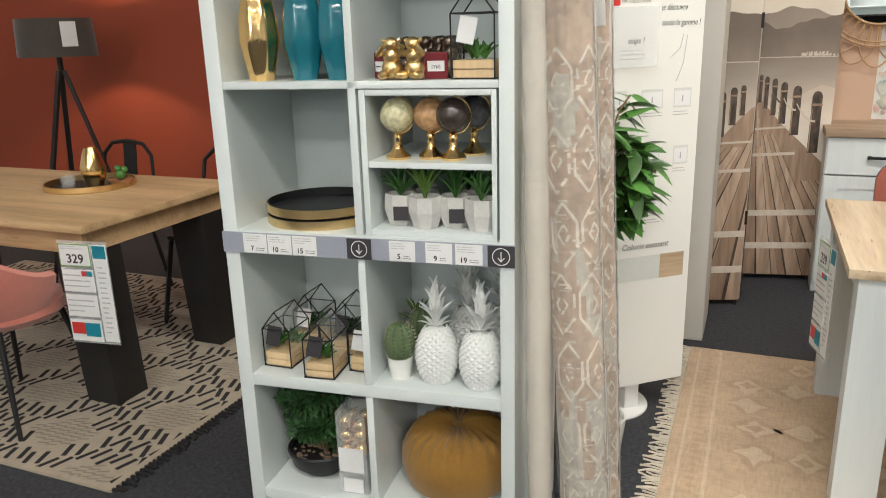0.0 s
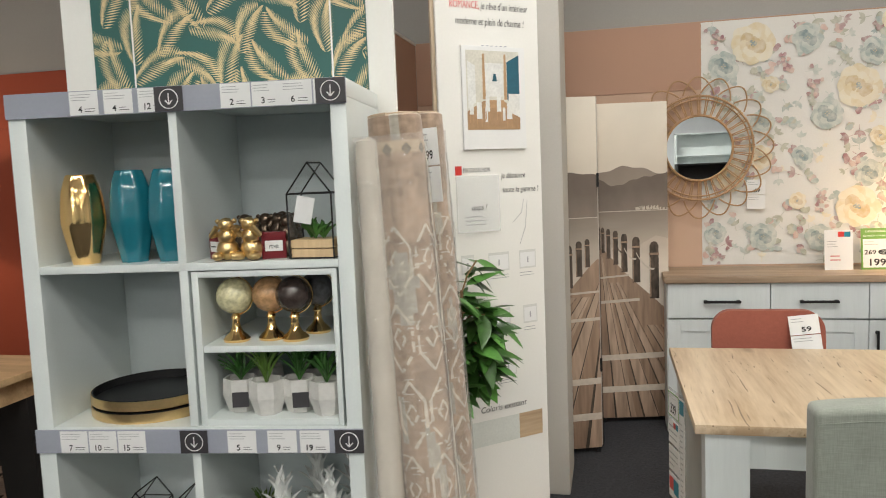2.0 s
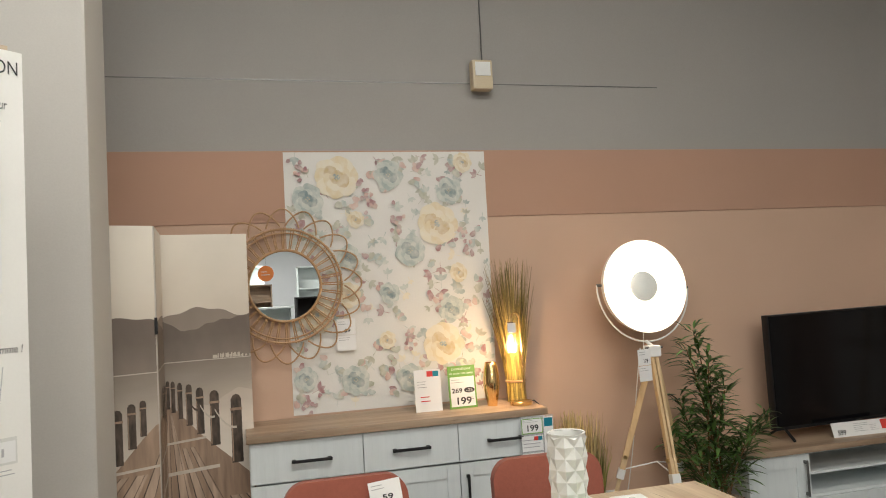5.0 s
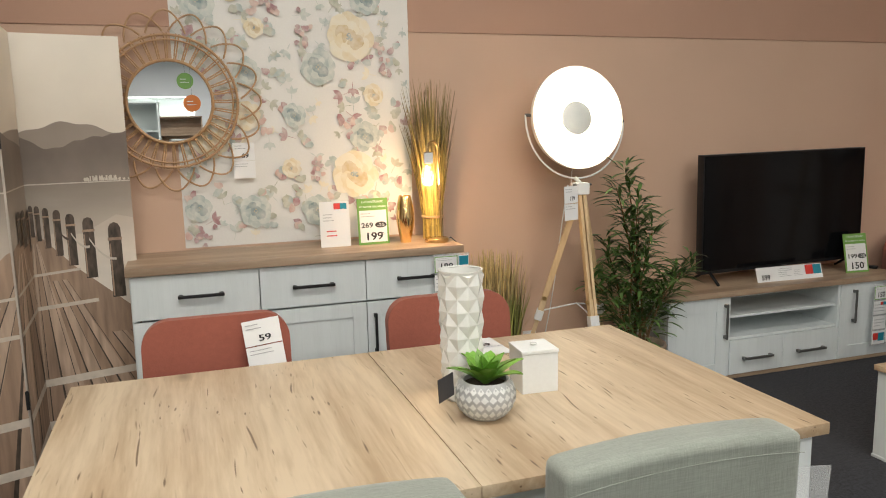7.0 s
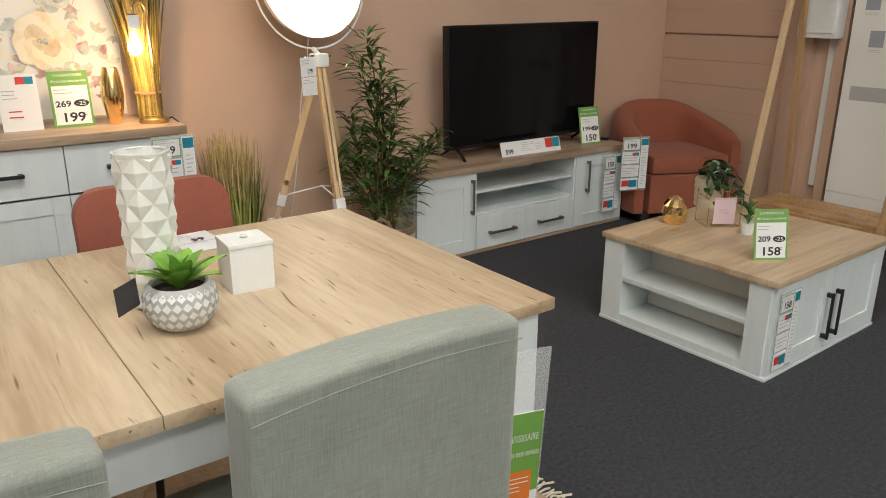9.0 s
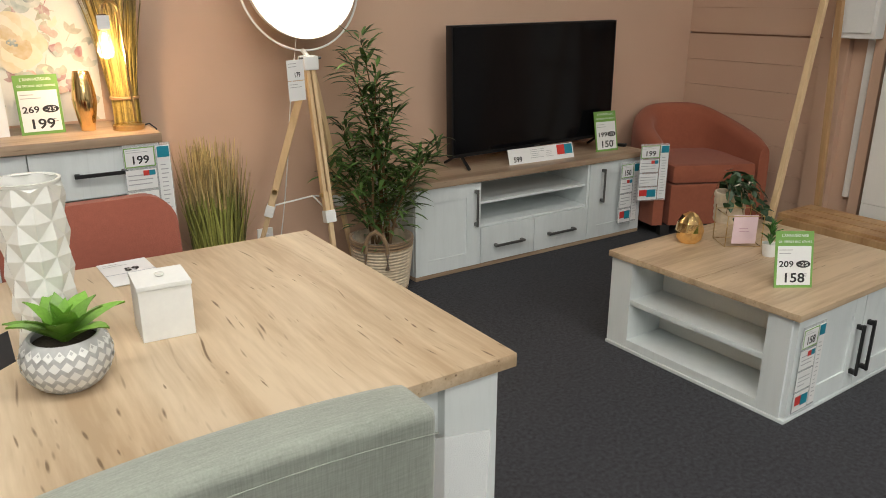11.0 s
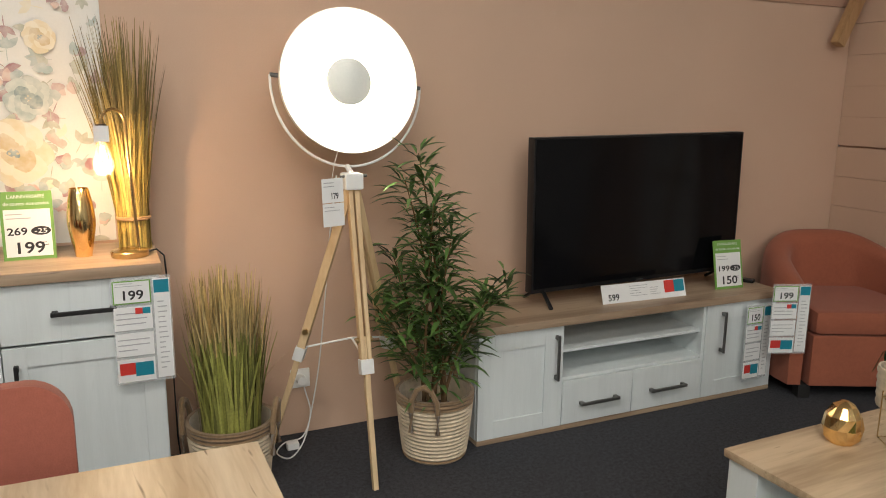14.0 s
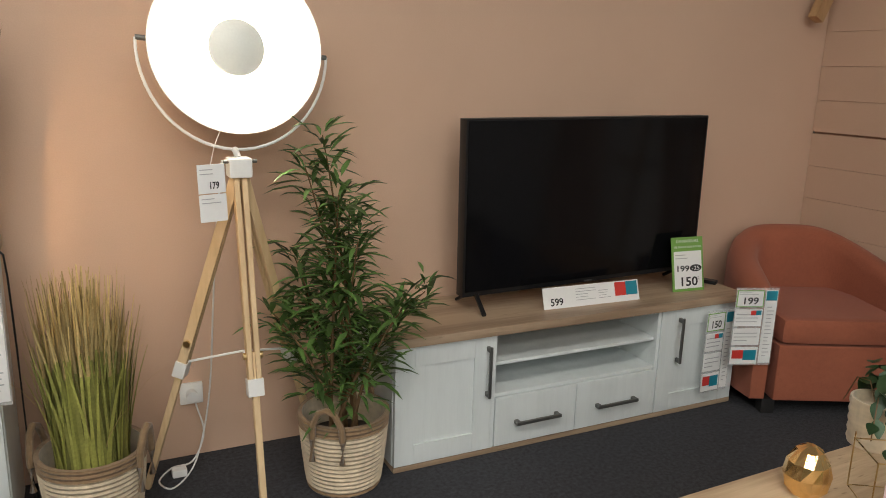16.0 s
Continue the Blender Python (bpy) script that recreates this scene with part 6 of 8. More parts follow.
for x0, x1 in ((RX0 + 0.04, RX0 + 0.05), (RX0 + 0.125, RX0 + 0.137), (RX1 - 0.137, RX1 - 0.125), (RX1 - 0.05, RX1 - 0.04)):
    f = bm.faces.new([bm.verts.new(p) for p in ((x0, RY0 + 0.02, 0.0085), (x1, RY0 + 0.02, 0.0085), (x1, RY1 - 0.02, 0.0085), (x0, RY1 - 0.02, 0.0085))])
    f.material_index = 0
for i in range(11):
    for j in range(8):
        cx, cy = RX0 + 0.26 + i * 0.185 + rng.uniform(-0.025, 0.025), RY0 + 0.12 + j * 0.18 + rng.uniform(-0.025, 0.025)
        if rng.random() < 0.15:
            continue
        if cx > RX1 - 0.2:
            continue
        for q, (s, mi) in enumerate(((0.075, 1), (0.055, 0), (0.028, 1))):
            if (i + j) % 2 and q == 2:
                continue
            pts = []
            for a in range(12):
                r = s * (1.0 + 0.28 * math.cos(4 * a * math.tau / 12)) * rng.uniform(0.7, 1.2)
                pts.append((cx + r * math.cos(a * math.tau / 12), cy + r * math.sin(a * math.tau / 12), 0.0085 + 0.0004 * q))
            f = bm.faces.new([bm.verts.new(p) for p in pts])
            f.material_index = mi
part("woven_pattern", bm, [RUG_PALE, RUG_TAN], rug, "worn diamond motifs and border bands")
bm = bmesh.new()
for k in range(110):
    y = RY0 + 0.01 + (RY1 - RY0 - 0.02) * k / 109
    for x, s in ((RX0, -1), (RX1, 1)):
        e = rng.uniform(0.035, 0.075)
        tube(bm, [(x, y, 0.005), (x + s * e * 0.5, y + rng.uniform(-0.008, 0.008), 0.007), (x + s * e, y + rng.uniform(-0.018, 0.018), 0.003)], 0.0035, 5)
part("fringe", bm, FRINGE, rug, "cream knotted fringe")

# ---- display shelf ----
SX0, SX1, SY0, SY1 = -1.136, -0.353, 1.52, 1.89
before_shelf = set(scene.objects)
sh = thing("shelf_unit", pose(0, 0, 0), "white open cube shelf unit filled with decorations", "shelf")
part("side_panel", block(SX0, SX0 + 0.042, SY0, SY1, 0.0, 1.649, 0.0015), WHITE, sh)
part("side_panel", block(SX1 - 0.036, SX1, SY0, SY1, 0.0, 1.649, 0.0015), WHITE, sh)
part("top_board", block(SX0, SX1, SY0, SY1, 1.6495, 1.689, 0.0015), WHITE, sh)
IN0, IN1 = SX0 + 0.0425, SX1 - 0.0365
DIV = -0.748
part("back_board", block(IN0, IN1, SY1 - 0.008, SY1, 0.1, 1.649, 0), surface("pale_grey_back_board", (0.62, 0.68, 0.69), 0.5, vary=0.03), sh)
part("plinth", block(IN0, IN1, SY0 + 0.02, SY0 + 0.04, 0.0, 0.108, 0.001), WHITE, sh)
for zt, th in ((0.135, 0.030), (0.50, 0.034), (0.915, 0.055), (1.295, 0.018)):
    part("shelf_board", block(IN0, IN1, SY0 + 0.001, SY1 - 0.009, zt - th, zt, 0.0012), WHITE, sh)
for z0, z1 in ((0.1355, 0.4655), (0.5005, 0.8595), (0.9155, 1.2955), (1.2955, 1.649)):
    part("divider", block(DIV - 0.010, DIV + 0.010, SY0 + 0.001, SY1 - 0.009, z0, z1, 0.0012), WHITE, sh)
for zc, tickets in ((1.661, (("4", 0.20), ("4", 0.285), ("12", 0.37), ("2", 0.57), ("3", 0.645), ("6", 0.715), ("7", 0.79))), (0.882, (("7", 0.10), ("10", 0.175), ("15", 0.25), ("5", 0.53), ("9", 0.63), ("19", 0.71)))):
    st = part("price_rail", block(SX0 - 0.002, SX1 + 0.002, SY0 - 0.006, SY0 - 0.0005, zc - 0.028, zc + 0.028, 0.001), CARD_GREY, sh, "blue-grey price rail")
    for q, (pr, u) in enumerate(tickets):
        x = SX0 + u * 0.947
        patch("ticket", st, x - 0.034, x + 0.034, zc - 0.026, zc + 0.026, WHITE_PAPER, SY0 - 0.0072)
        small_print(st, x - 0.03, x + 0.02, zc + 0.004, zc + 0.022, 3, SY0 - 0.0078, seed=q)
        lettering("price", pr, 0.019, INK, st, pose(x - 0.004, SY0 - 0.0078, zc - 0.02, 90), "RIGHT")
        small_print(st, x + 0.002, x + 0.028, zc - 0.021, zc - 0.01, 2, SY0 - 0.0078, INK, q)
    for x in (SX0 + 0.388, SX1 - 0.031):
        patch("arrow_square", st, x - 0.033, x + 0.033, zc - 0.027, zc + 0.027, CARD_DARK, SY0 - 0.0085)
        bm = bmesh.new()
        tube(bm, [(x + 0.021 * math.cos(a * math.tau / 24), SY0 - 0.0088, zc + 0.021 * math.sin(a * math.tau / 24)) for a in range(24)], 0.0012, 5, True)
        tube(bm, [(x, SY0 - 0.0088, zc + 0.012), (x, SY0 - 0.0088, zc - 0.012)], 0.0014, 5)
        for s in (-1, 1):
            tube(bm, [(x, SY0 - 0.0088, zc - 0.012), (x + s * 0.008, SY0 - 0.0088, zc - 0.003)], 0.0014, 5)
        part("arrow_mark", bm, WHITE_PAPER, st, "white arrow in a circle")
# inset box in one compartment
ins = thing("shelf_insert", pose(0, 0, 0), "white two-level box insert in the shelf compartment", "shelf")
bx0, bx1, bz0, bz1 = DIV + 0.016, IN1 - 0.006, 0.9155, 1.2745
part("frame_side", block(bx0, bx0 + 0.016, SY0 + 0.004, SY1 - 0.012, bz0, bz1, 0.001), WHITE, ins)
part("frame_side", block(bx1 - 0.012, bx1, SY0 + 0.004, SY1 - 0.012, bz0, bz1, 0.001), WHITE, ins)
part("frame_top", block(bx0 + 0.0165, bx1 - 0.0125, SY0 + 0.004, SY1 - 0.012, bz1 - 0.014, bz1, 0.001), WHITE, ins)
part("frame_bottom", block(bx0 + 0.0165, bx1 - 0.0125, SY0 + 0.004, SY1 - 0.012, bz0, bz0 + 0.016, 0.001), WHITE, ins)
part("mid_shelf", block(bx0 + 0.0165, bx1 - 0.0125, SY0 + 0.006, SY1 - 0.012, 1.087, 1.102, 0.001), WHITE, ins)

# row one
barrel = [(0.0, 0.004), (0.030, 0.0), (0.034, 0.006), (0.051, 0.09), (0.053, 0.12), (0.048, 0.18), (0.036, 0.222), (0.033, 0.222), (0.044, 0.17), (0.0, 0.05)]


def barrel_vase(x, y, material, label, hs=1.0):
    bm = lathe(bmesh.new(), [(max(0.0, p.x) * 0.92, p.z * hs * 0.92) for p in hung([(r, 0, zz) for r, zz in barrel], 4)], 48)
    for v in bm.verts:
        a = math.atan2(v.co.y, v.co.x)
        k = 1 + 0.032 * math.cos(8 * a)
        v.co.x *= k
        v.co.y *= k
    return single("vase", bm, material, pose(x, y, 1.295), label, "vase", "barrel vases on the shelf")


barrel_vase(-1.035, 1.585, GOLD, "polished gold ribbed ceramic vase on the shelf", 1.0)
barrel_vase(-0.985, 1.72, GOLD, "polished gold ribbed ceramic vase behind another", 1.0)
barrel_vase(-0.915, 1.60, TEAL, "glossy teal ceramic vase on the shelf", 1.03)
barrel_vase(-0.815, 1.60, TEAL, "glossy teal ceramic vase on the shelf", 1.03)
barrel_vase(-0.86, 1.74, TEAL, "glossy teal ceramic vase behind the others", 1.03)


def figurine(x, y, z, material, label, turn=0, s=1.0):
    """A small seated animal figure as one plain shape."""
    bm = bmesh.new()
    for c, r, sc in (((0, 0, 0.026), 0.026, (1.0, 1.0, 1.0)), ((0, -0.004, 0.055), 0.020, (1.05, 0.95, 1.1)), ((0, -0.008, 0.082), 0.017, (1.05, 1, 1)), ((-0.02, -0.022, 0.012), 0.013, (1, 1.5, 0.8)), ((0.02, -0.022, 0.012), 0.013, (1, 1.5, 0.8)), ((-0.018, -0.006, 0.09), 0.006, (1, 0.6, 1)), ((0.018, -0.006, 0.09), 0.006, (1, 0.6, 1))):
        bmesh.ops.create_icosphere(bm, subdivisions=2, radius=r, matrix=Matrix.Translation(c) @ Matrix.Diagonal((*sc, 1)))
    for sx in (-1, 1):
        tube(bm, [(sx * 0.02, -0.006, 0.062), (sx * 0.031, -0.018, 0.058), (sx * 0.018, -0.026, 0.078)], 0.007, 7)
    for v in bm.verts:
        v.co += v.normal * 0.0015 * noise.noise(v.co * 180)
    return single("figurine", bm, material, pose(x, y, z, 0, 0, turn) @ Matrix.Scale(s, 4), label, "figurine", "animal figurines")


figurine(-0.655, 1.56, 1.295, GOLD_ROUGH, "small gold seated animal figurine", 12, 1.0)
figurine(-0.595, 1.56, 1.295, GOLD_ROUGH, "small gold seated animal figurine", -10, 1.0)
for x, y in ((-0.67, 1.70), (-0.62, 1.72), (-0.575, 1.70), (-0.53, 1.69), (-0.515, 1.60), (-0.60, 1.80)):
    figurine(x, y, 1.295, BRONZE, "small dark bronze seated animal figurine", x * 300, 1.0)
for x, turn, wd in ((-0.692, -38, ""), (-0.545, 14, "me")):
    t = thing("gift_sign", pose(x, 1.575 if wd else 1.59, 1.295, 0, 0, turn), "dark red block with a small white label", "ornament", "red sign blocks")
    part("block", block(-0.028, 0.028, -0.008, 0.012, 0, 0.062, 0.003), surface("dark_red_lacquer", (0.16, 0.008, 0.014), 0.3), t)
    patch("label_plate", t, -0.02, 0.02, 0.018, 0.042, WHITE_PAPER, -0.0092)
    if wd:
        lettering("word", wd, 0.018, INK, t, pose(0, -0.0098, 0.024, 90), "CENTER")
    else:
        small_print(t, -0.015, 0.018, 0.024, 0.036, 1, -0.0098, INK)


def terrarium(m, w=0.105, h=0.20, seed=0, turn=0):
    """House-shaped wire and glass terrarium on a wooden crate with small plants."""
    t = thing("terrarium", m, "black wire house terrarium with artificial succulents in a wooden box", "terrarium", "wire terrariums")
    d = w * 1.3 if w < 0.1 else w * 0.8
    x, y = w / 2, d / 2
    e = h * 0.68
    bm = bmesh.new()
    V = [(-x, -y), (x, -y), (x, y), (-x, y)]
    for a in V:
        rod(bm, (*a, 0), (*a, e), 0.0019, seg=6)
    for a, b in zip(V, V[1:] + V[:1]):
        rod(bm, (*a, e), (*b, e), 0.0019, seg=6)
        rod(bm, (*a, 0.002), (*b, 0.002), 0.0019, seg=6)
    for yy in (-y, y):
        for xx in (-x, x):
            rod(bm, (xx, yy, e), (0, yy, h), 0.0019, seg=6)
    rod(bm, (0, -y, h), (0, y, h), 0.0019, seg=6)
    part("wire_frame", bm, BLACK, t)
    gl = bmesh.new()
    for xx in (-x, x):
        gl.faces.new([gl.verts.new(p) for p in ((xx, -y, 0.045), (xx, y, 0.045), (xx, y, e), (xx, -y, e))])
    for s in (-1, 1):
        gl.faces.new([gl.verts.new(p) for p in ((s * x, -y, e), (s * x, y, e), (0, y, h), (0, -y, h))])
    g = part("glass", gl, GLASS, t, "clear glass panes")
    g.visible_shadow = False
    for k in range(2):
        part("crate_slat", block(-x + 0.003, x - 0.003, -y + 0.003, y - 0.003, 0.003 + 0.021 * k, 0.022 + 0.021 * k, 0.0015), PINE, t)
    rng = random.Random(seed)
    lf = finish("leaf", fleshy_leaf(0.03, 0.011, 0.003), LEAF)
    for c in range(4):
        cx, cy = rng.uniform(-x, x) * 0.55, rng.uniform(-y, y) * 0.5
        for k in range(9):
            share("leaf", lf, t, pose(cx, cy, 0.047, 0, -rng.uniform(20, 75), k * 137 + rng.uniform(-20, 20)) @ Matrix.Scale(rng.uniform(0.9, 1.6), 4))
    tg = part("swing_tag", block(-0.02, 0.02, -0.001, 0, 0, 0.06, 0.0005), WHITE_PAPER if seed % 2 else CARD_DARK, t, "swing tag")
    tg.matrix_basis = pose(-x * 0.4, -y * 0.9, e * 0.55, 0, 12, 15)
    return t


terrarium(pose(-0.437, 1.58, 1.295, 0, 0, -6), 0.105, 0.215, 1)
# row two
for k, (x, y, c) in enumerate(((-0.658, 1.585, (0.62, 0.58, 0.36)), (-0.573, 1.60, (0.50, 0.29, 0.14)), (-0.508, 1.585, (0.05, 0.035, 0.03)), (-0.475, 1.67, (0.09, 0.09, 0.10)))):
    nm = ("cream", "orange-brown", "dark brown", "dark grey")[k]
    t = thing("globe", pose(x, y, 1.102, 0, 0, 0) @ Matrix.Scale(1.16, 4), "small " + nm + " desk globe on a gold stand", "globe", "small desk globes")
    part("stand", lathe(bmesh.new(), [(0, 0), (0.026, 0.0), (0.027, 0.005), (0.022, 0.011), (0.014, 0.018), (0.009, 0.028), (0.007, 0.042), (0.010, 0.048), (0.006, 0.056), (0, 0.057)], 20), GOLD, t, "turned gold stand")
    bm = bmesh.new()
    bmesh.ops.create_uvsphere(bm, u_segments=28, v_segments=18, radius=0.036, matrix=Matrix.Translation((0, 0, 0.092)))
    part("sphere", bm, surface("globe_" + nm.replace("-", "_"), c, 0.25, vary=0.45, scale=45, grain=90, coat=0.4, bump=0.0), t)
    arc = [(0.039 * math.sin(a), 0, 0.092 + 0.039 * math.cos(a)) for a in [math.pi * q / 10 for q in range(11)]]
    part("meridian_arm", tube(bmesh.new(), arc, 0.0016, 5), GOLD, t)


def pot_plant(x, y, z, seed, hue, group):
    t = thing("potted_plant", pose(x, y, z) @ Matrix.Scale(1.2, 4), "small spiky artificial plant in a faceted pale concrete pot", "plant", group)
    bm = lathe(bmesh.new(), [(0, 0), (0.026, 0), (0.036, 0.034), (0.034, 0.066), (0.030, 0.066), (0.030, 0.056), (0, 0.056)], 7)
    pot = part("pot", bm, CONCRETE, t)
    for p in pot.data.polygons:
        p.use_smooth = False
    rng = random.Random(seed)
    lf = finish("leaf", fleshy_leaf(0.07, 0.007, 0.002), hue)
    for k in range(30):
        share("leaf", lf, t, pose(0, 0, 0.06, 0, -rng.uniform(25, 85), k * 137.5) @ Matrix.Scale(rng.uniform(0.7, 1.1), 4))
    if seed % 2:
        tg = part("swing_tag", block(-0.016, 0.016, -0.001, 0, -0.03, 0, 0.0005), CARD_DARK, t, "dark swing tag")
        tg.matrix_basis = pose(0.012, -0.038, 0.045, 0, 0, 10)
    return t


SPIKE = surface("yellow_green_spike_leaf", (0.10, 0.19, 0.03), 0.5, vary=0.2, random=0.3)
for k, (x, y) in enumerate(((-0.662, 1.60), (-0.585, 1.575), (-0.508, 1.595), (-0.432, 1.57), (-0.63, 1.70), (-0.50, 1.70))):
    pot_plant(x, y, 0.932, k + 1, SPIKE if k == 1 else LEAF, "small concrete pot plants")
for k in range(2):
    t = thing("round_tray", pose(-0.935, 1.69, 0.915 + 0.0305 * k, 0, 0, 0) @ Matrix.Scale(0.9, 4), "round black tray with broad gold rim", "tray", "round gold trays")
    part("tray_floor", lathe(bmesh.new(), [(0, 0.0), (0.165, 0.0), (0.165, 0.005), (0, 0.005)], 48), BLACK, t)
    part("rim", lathe(bmesh.new(), [(0.1695, 0.0), (0.172, 0.003), (0.172, 0.026), (0.1695, 0.0265), (0.1695, 0.0)], 48), [GOLD_ROUGH], t, "brushed gold rim")
    part("rim_lining", lathe(bmesh.new(), [(0.1655, 0.0), (0.1692, 0.0), (0.1692, 0.028), (0.1655, 0.028), (0.1655, 0.0)], 48), BLACK, t, "black inner rim")
# row three
terrarium(pose(-1.06, 1.63, 0.50, 0, 0, -4), 0.085, 0.165, 2)
terrarium(pose(-0.91, 1.585, 0.50, 0, 0, 2), 0.085, 0.165, 4)
terrarium(pose(-1.04, 1.78, 0.50, 0, 0, -2), 0.085, 0.165, 3)
terrarium(pose(-0.90, 1.75, 0.50, 0, 0, 0), 0.085, 0.165, 6)
terrarium(pose(-0.795, 1.65, 0.50, 0, 0, -3), 0.085, 0.165, 5)


def pineapple(x, y, s=1.0):
    t = thing("pineapple_ornament", pose(x, y, 0.50) @ Matrix.Scale(s, 4), "white ceramic pineapple ornament on the shelf", "ornament", "white pineapples")
    prof = lambda v: 0.002 + 0.054 * math.sin(math.pi * min(1.0, 0.14 + 0.78 * v)) ** 0.55
    part("fruit", studded(bmesh.new(), 18, 15, prof, 0.155, 0.005), MATT_CERAMIC, t, "studded white fruit body")
    part("core", lathe(bmesh.new(), [(0, 0.0), (0.034, 0.0), (0.050, 0.045), (0.052, 0.08), (0.042, 0.13), (0.018, 0.155), (0, 0.16)], 24), MATT_CERAMIC, t)
    lf = finish("crown_leaf", fleshy_leaf(0.098, 0.03, 0.004), MATT_CERAMIC)
    for ring, (n, tilt, sc) in enumerate(((7, -18, 0.55), (7, -42, 0.8), (6, -62, 1.02), (3, -74, 1.1))):
        for k in range(n):
            share("crown_leaf", lf, t, pose(0, 0, 0.148 + 0.012 * ring, 0, tilt, 360 * k / n + 25 * ring) @ Matrix.Scale(sc, 4))
    return t


p0 = pineapple(-0.575, 1.60)
copy_thing(p0, pose(-0.445, 1.59, 0.50, 0, 0, 40))
copy_thing(p0, pose(-0.525, 1.755, 0.50, 0, 0, 75))
copy_thing(p0, pose(-0.42, 1.76, 0.50, 0, 0, 15))


def cactus(x, y, seed):
    t = thing("potted_cactus", pose(x, y, 0.50), "round ribbed artificial cactus in a white pot", "plant", "potted cacti")
    part("pot", lathe(bmesh.new(), [(0, 0), (0.028, 0), (0.036, 0.06), (0.033, 0.06), (0.031, 0.05), (0, 0.05)], 28), CERAMIC, t)
    bm = lathe(bmesh.new(), [(0.0, 0.05), (0.026, 0.052), (0.037, 0.08), (0.039, 0.105), (0.033, 0.135), (0.018, 0.152), (0, 0.156)], 48)
    for v in bm.verts:
        a = math.atan2(v.co.y, v.co.x)
        k = 1 + 0.09 * math.cos(12 * a)
        v.co.x *= k
        v.co.y *= k
    part("cactus_body", bm, surface("cactus_green", (0.10, 0.145, 0.065), 0.7, vary=0.25, scale=40), t)
    sp = bmesh.new()
    for r in range(12):
        for q in range(9):
            a = r * math.tau / 12
            zz = 0.062 + 0.085 * q / 8
            rr = 0.0425 * math.sin(math.pi * min(1, (zz - 0.035) / 0.13)) ** 0.6
            for da in (-0.35, 0, 0.35):
                sp.faces.new([sp.verts.new(p) for p in ((rr * math.cos(a) - 0.0011, rr * math.sin(a), zz), (rr * math.cos(a) + 0.0011, rr * math.sin(a), zz), ((rr + 0.010) * math.cos(a + da * 0.5), (rr + 0.010) * math.sin(a + da * 0.5), zz + 0.004))])
    part("spines", sp, FRINGE, t, "pale spines")
    return t


cactus(-0.685, 1.60, 1)
cactus(-0.655, 1.72, 2)
t = pot_plant(-0.69, 1.78, 0.50, 8, SPIKE, "small concrete pot plants")
# row four
t = thing("bonsai_plant", pose(-0.99, 1.67, 0.135), "green artificial bonsai in a wide black bowl", "plant")
part("bowl", lathe(bmesh.new(), [(0, 0), (0.06, 0), (0.092, 0.03), (0.105, 0.075), (0.10, 0.08), (0.092, 0.062), (0, 0.06)], 36), BLACK, t, "wide black bowl")
bm = bmesh.new()
rng = random.Random(4)
for k in range(70):
    a, r = rng.uniform(0, math.tau), 0.088 * math.sqrt(rng.random())
    bmesh.ops.create_icosphere(bm, subdivisions=1, radius=rng.uniform(0.006, 0.011), matrix=Matrix.Translation((r * math.cos(a), r * math.sin(a), 0.064)) @ Matrix.Diagonal((1, 0.8, 0.6, 1)))
part("pebbles", bm, surface("brown_bark_chips", (0.22, 0.15, 0.10), 0.8, vary=0.4, scale=30), t, "brown bark chips")
bm = bmesh.new()
heads = []
for k in range(9):
    a = k * 0.75
    e = Vector((0.075 * math.cos(a), 0.06 * math.sin(a), 0.13 + 0.022 * k * 0.9))
    tube(bm, [(0.01 * math.cos(a), 0, 0.06), (0.03 * math.cos(a), 0.02 * math.sin(a), 0.11), e], lambda v: 0.006 * (1 - 0.6 * v), 6)
    heads.append(e)
part("branch", bm, STEM, t)
heads += [Vector((e.x * 0.6, e.y * 0.6 - 0.01, 0.105 + 0.35 * (e.z - 0.1))) for e in heads]
verts, faces = [], []
for e in heads:
    for k in range(300):
        d = Vector((rng.gauss(0, 1), rng.gauss(0, 1), rng.gauss(0, 0.7))).normalized()
        p = e + d * rng.uniform(0.01, 0.05)
        s = d.orthogonal().normalized() * 0.004
        i0 = len(verts)
        q = p + d * 0.016
        verts += [tuple(p - s), tuple(p + s), tuple(q + s * 0.4), tuple(q - s * 0.4)]
        faces.append((i0, i0 + 1, i0 + 2, i0 + 3))
from_data("needles", (verts, faces), [surface("bonsai_green", (0.03, 0.10, 0.025), 0.6, vary=0.4, scale=30)], t, None, "dense green needles")
t = thing("bauble_jar", pose(-0.835, 1.60, 0.135), "clear box of gold baubles with white labels", "jar")
ob = part("clear_box", block(-0.045, 0.045, -0.045, 0.045, 0, 0.255, 0.004), ACRYLIC, t, "clear plastic box")
ob.visible_shadow = False
for k in range(12):
    bm = bmesh.new()
    bmesh.ops.create_icosphere(bm, subdivisions=3, radius=0.0205, matrix=Matrix.Translation((-0.0215 + 0.043 * (k % 2), -0.0215 + 0.043 * ((k // 2) % 2), 0.13 + 0.040 * (k // 4) + 0.004 * (k % 3))))
    part("bauble", bm, GOLD, t)
part("label", block(-0.04, 0.035, -0.0475, -0.0462, 0.07, 0.145, 0.0003), WHITE_PAPER, t, "white paper label")
part("label", block(-0.03, 0.03, -0.0475, -0.0462, 0.005, 0.05, 0.0003), WHITE_PAPER, t, "white paper label")
t = thing("floor_cushion", pose(-0.545, 1.70, 0.135), "mustard velvet pleated round cushion in the shelf", "cushion")
bm = bmesh.new()
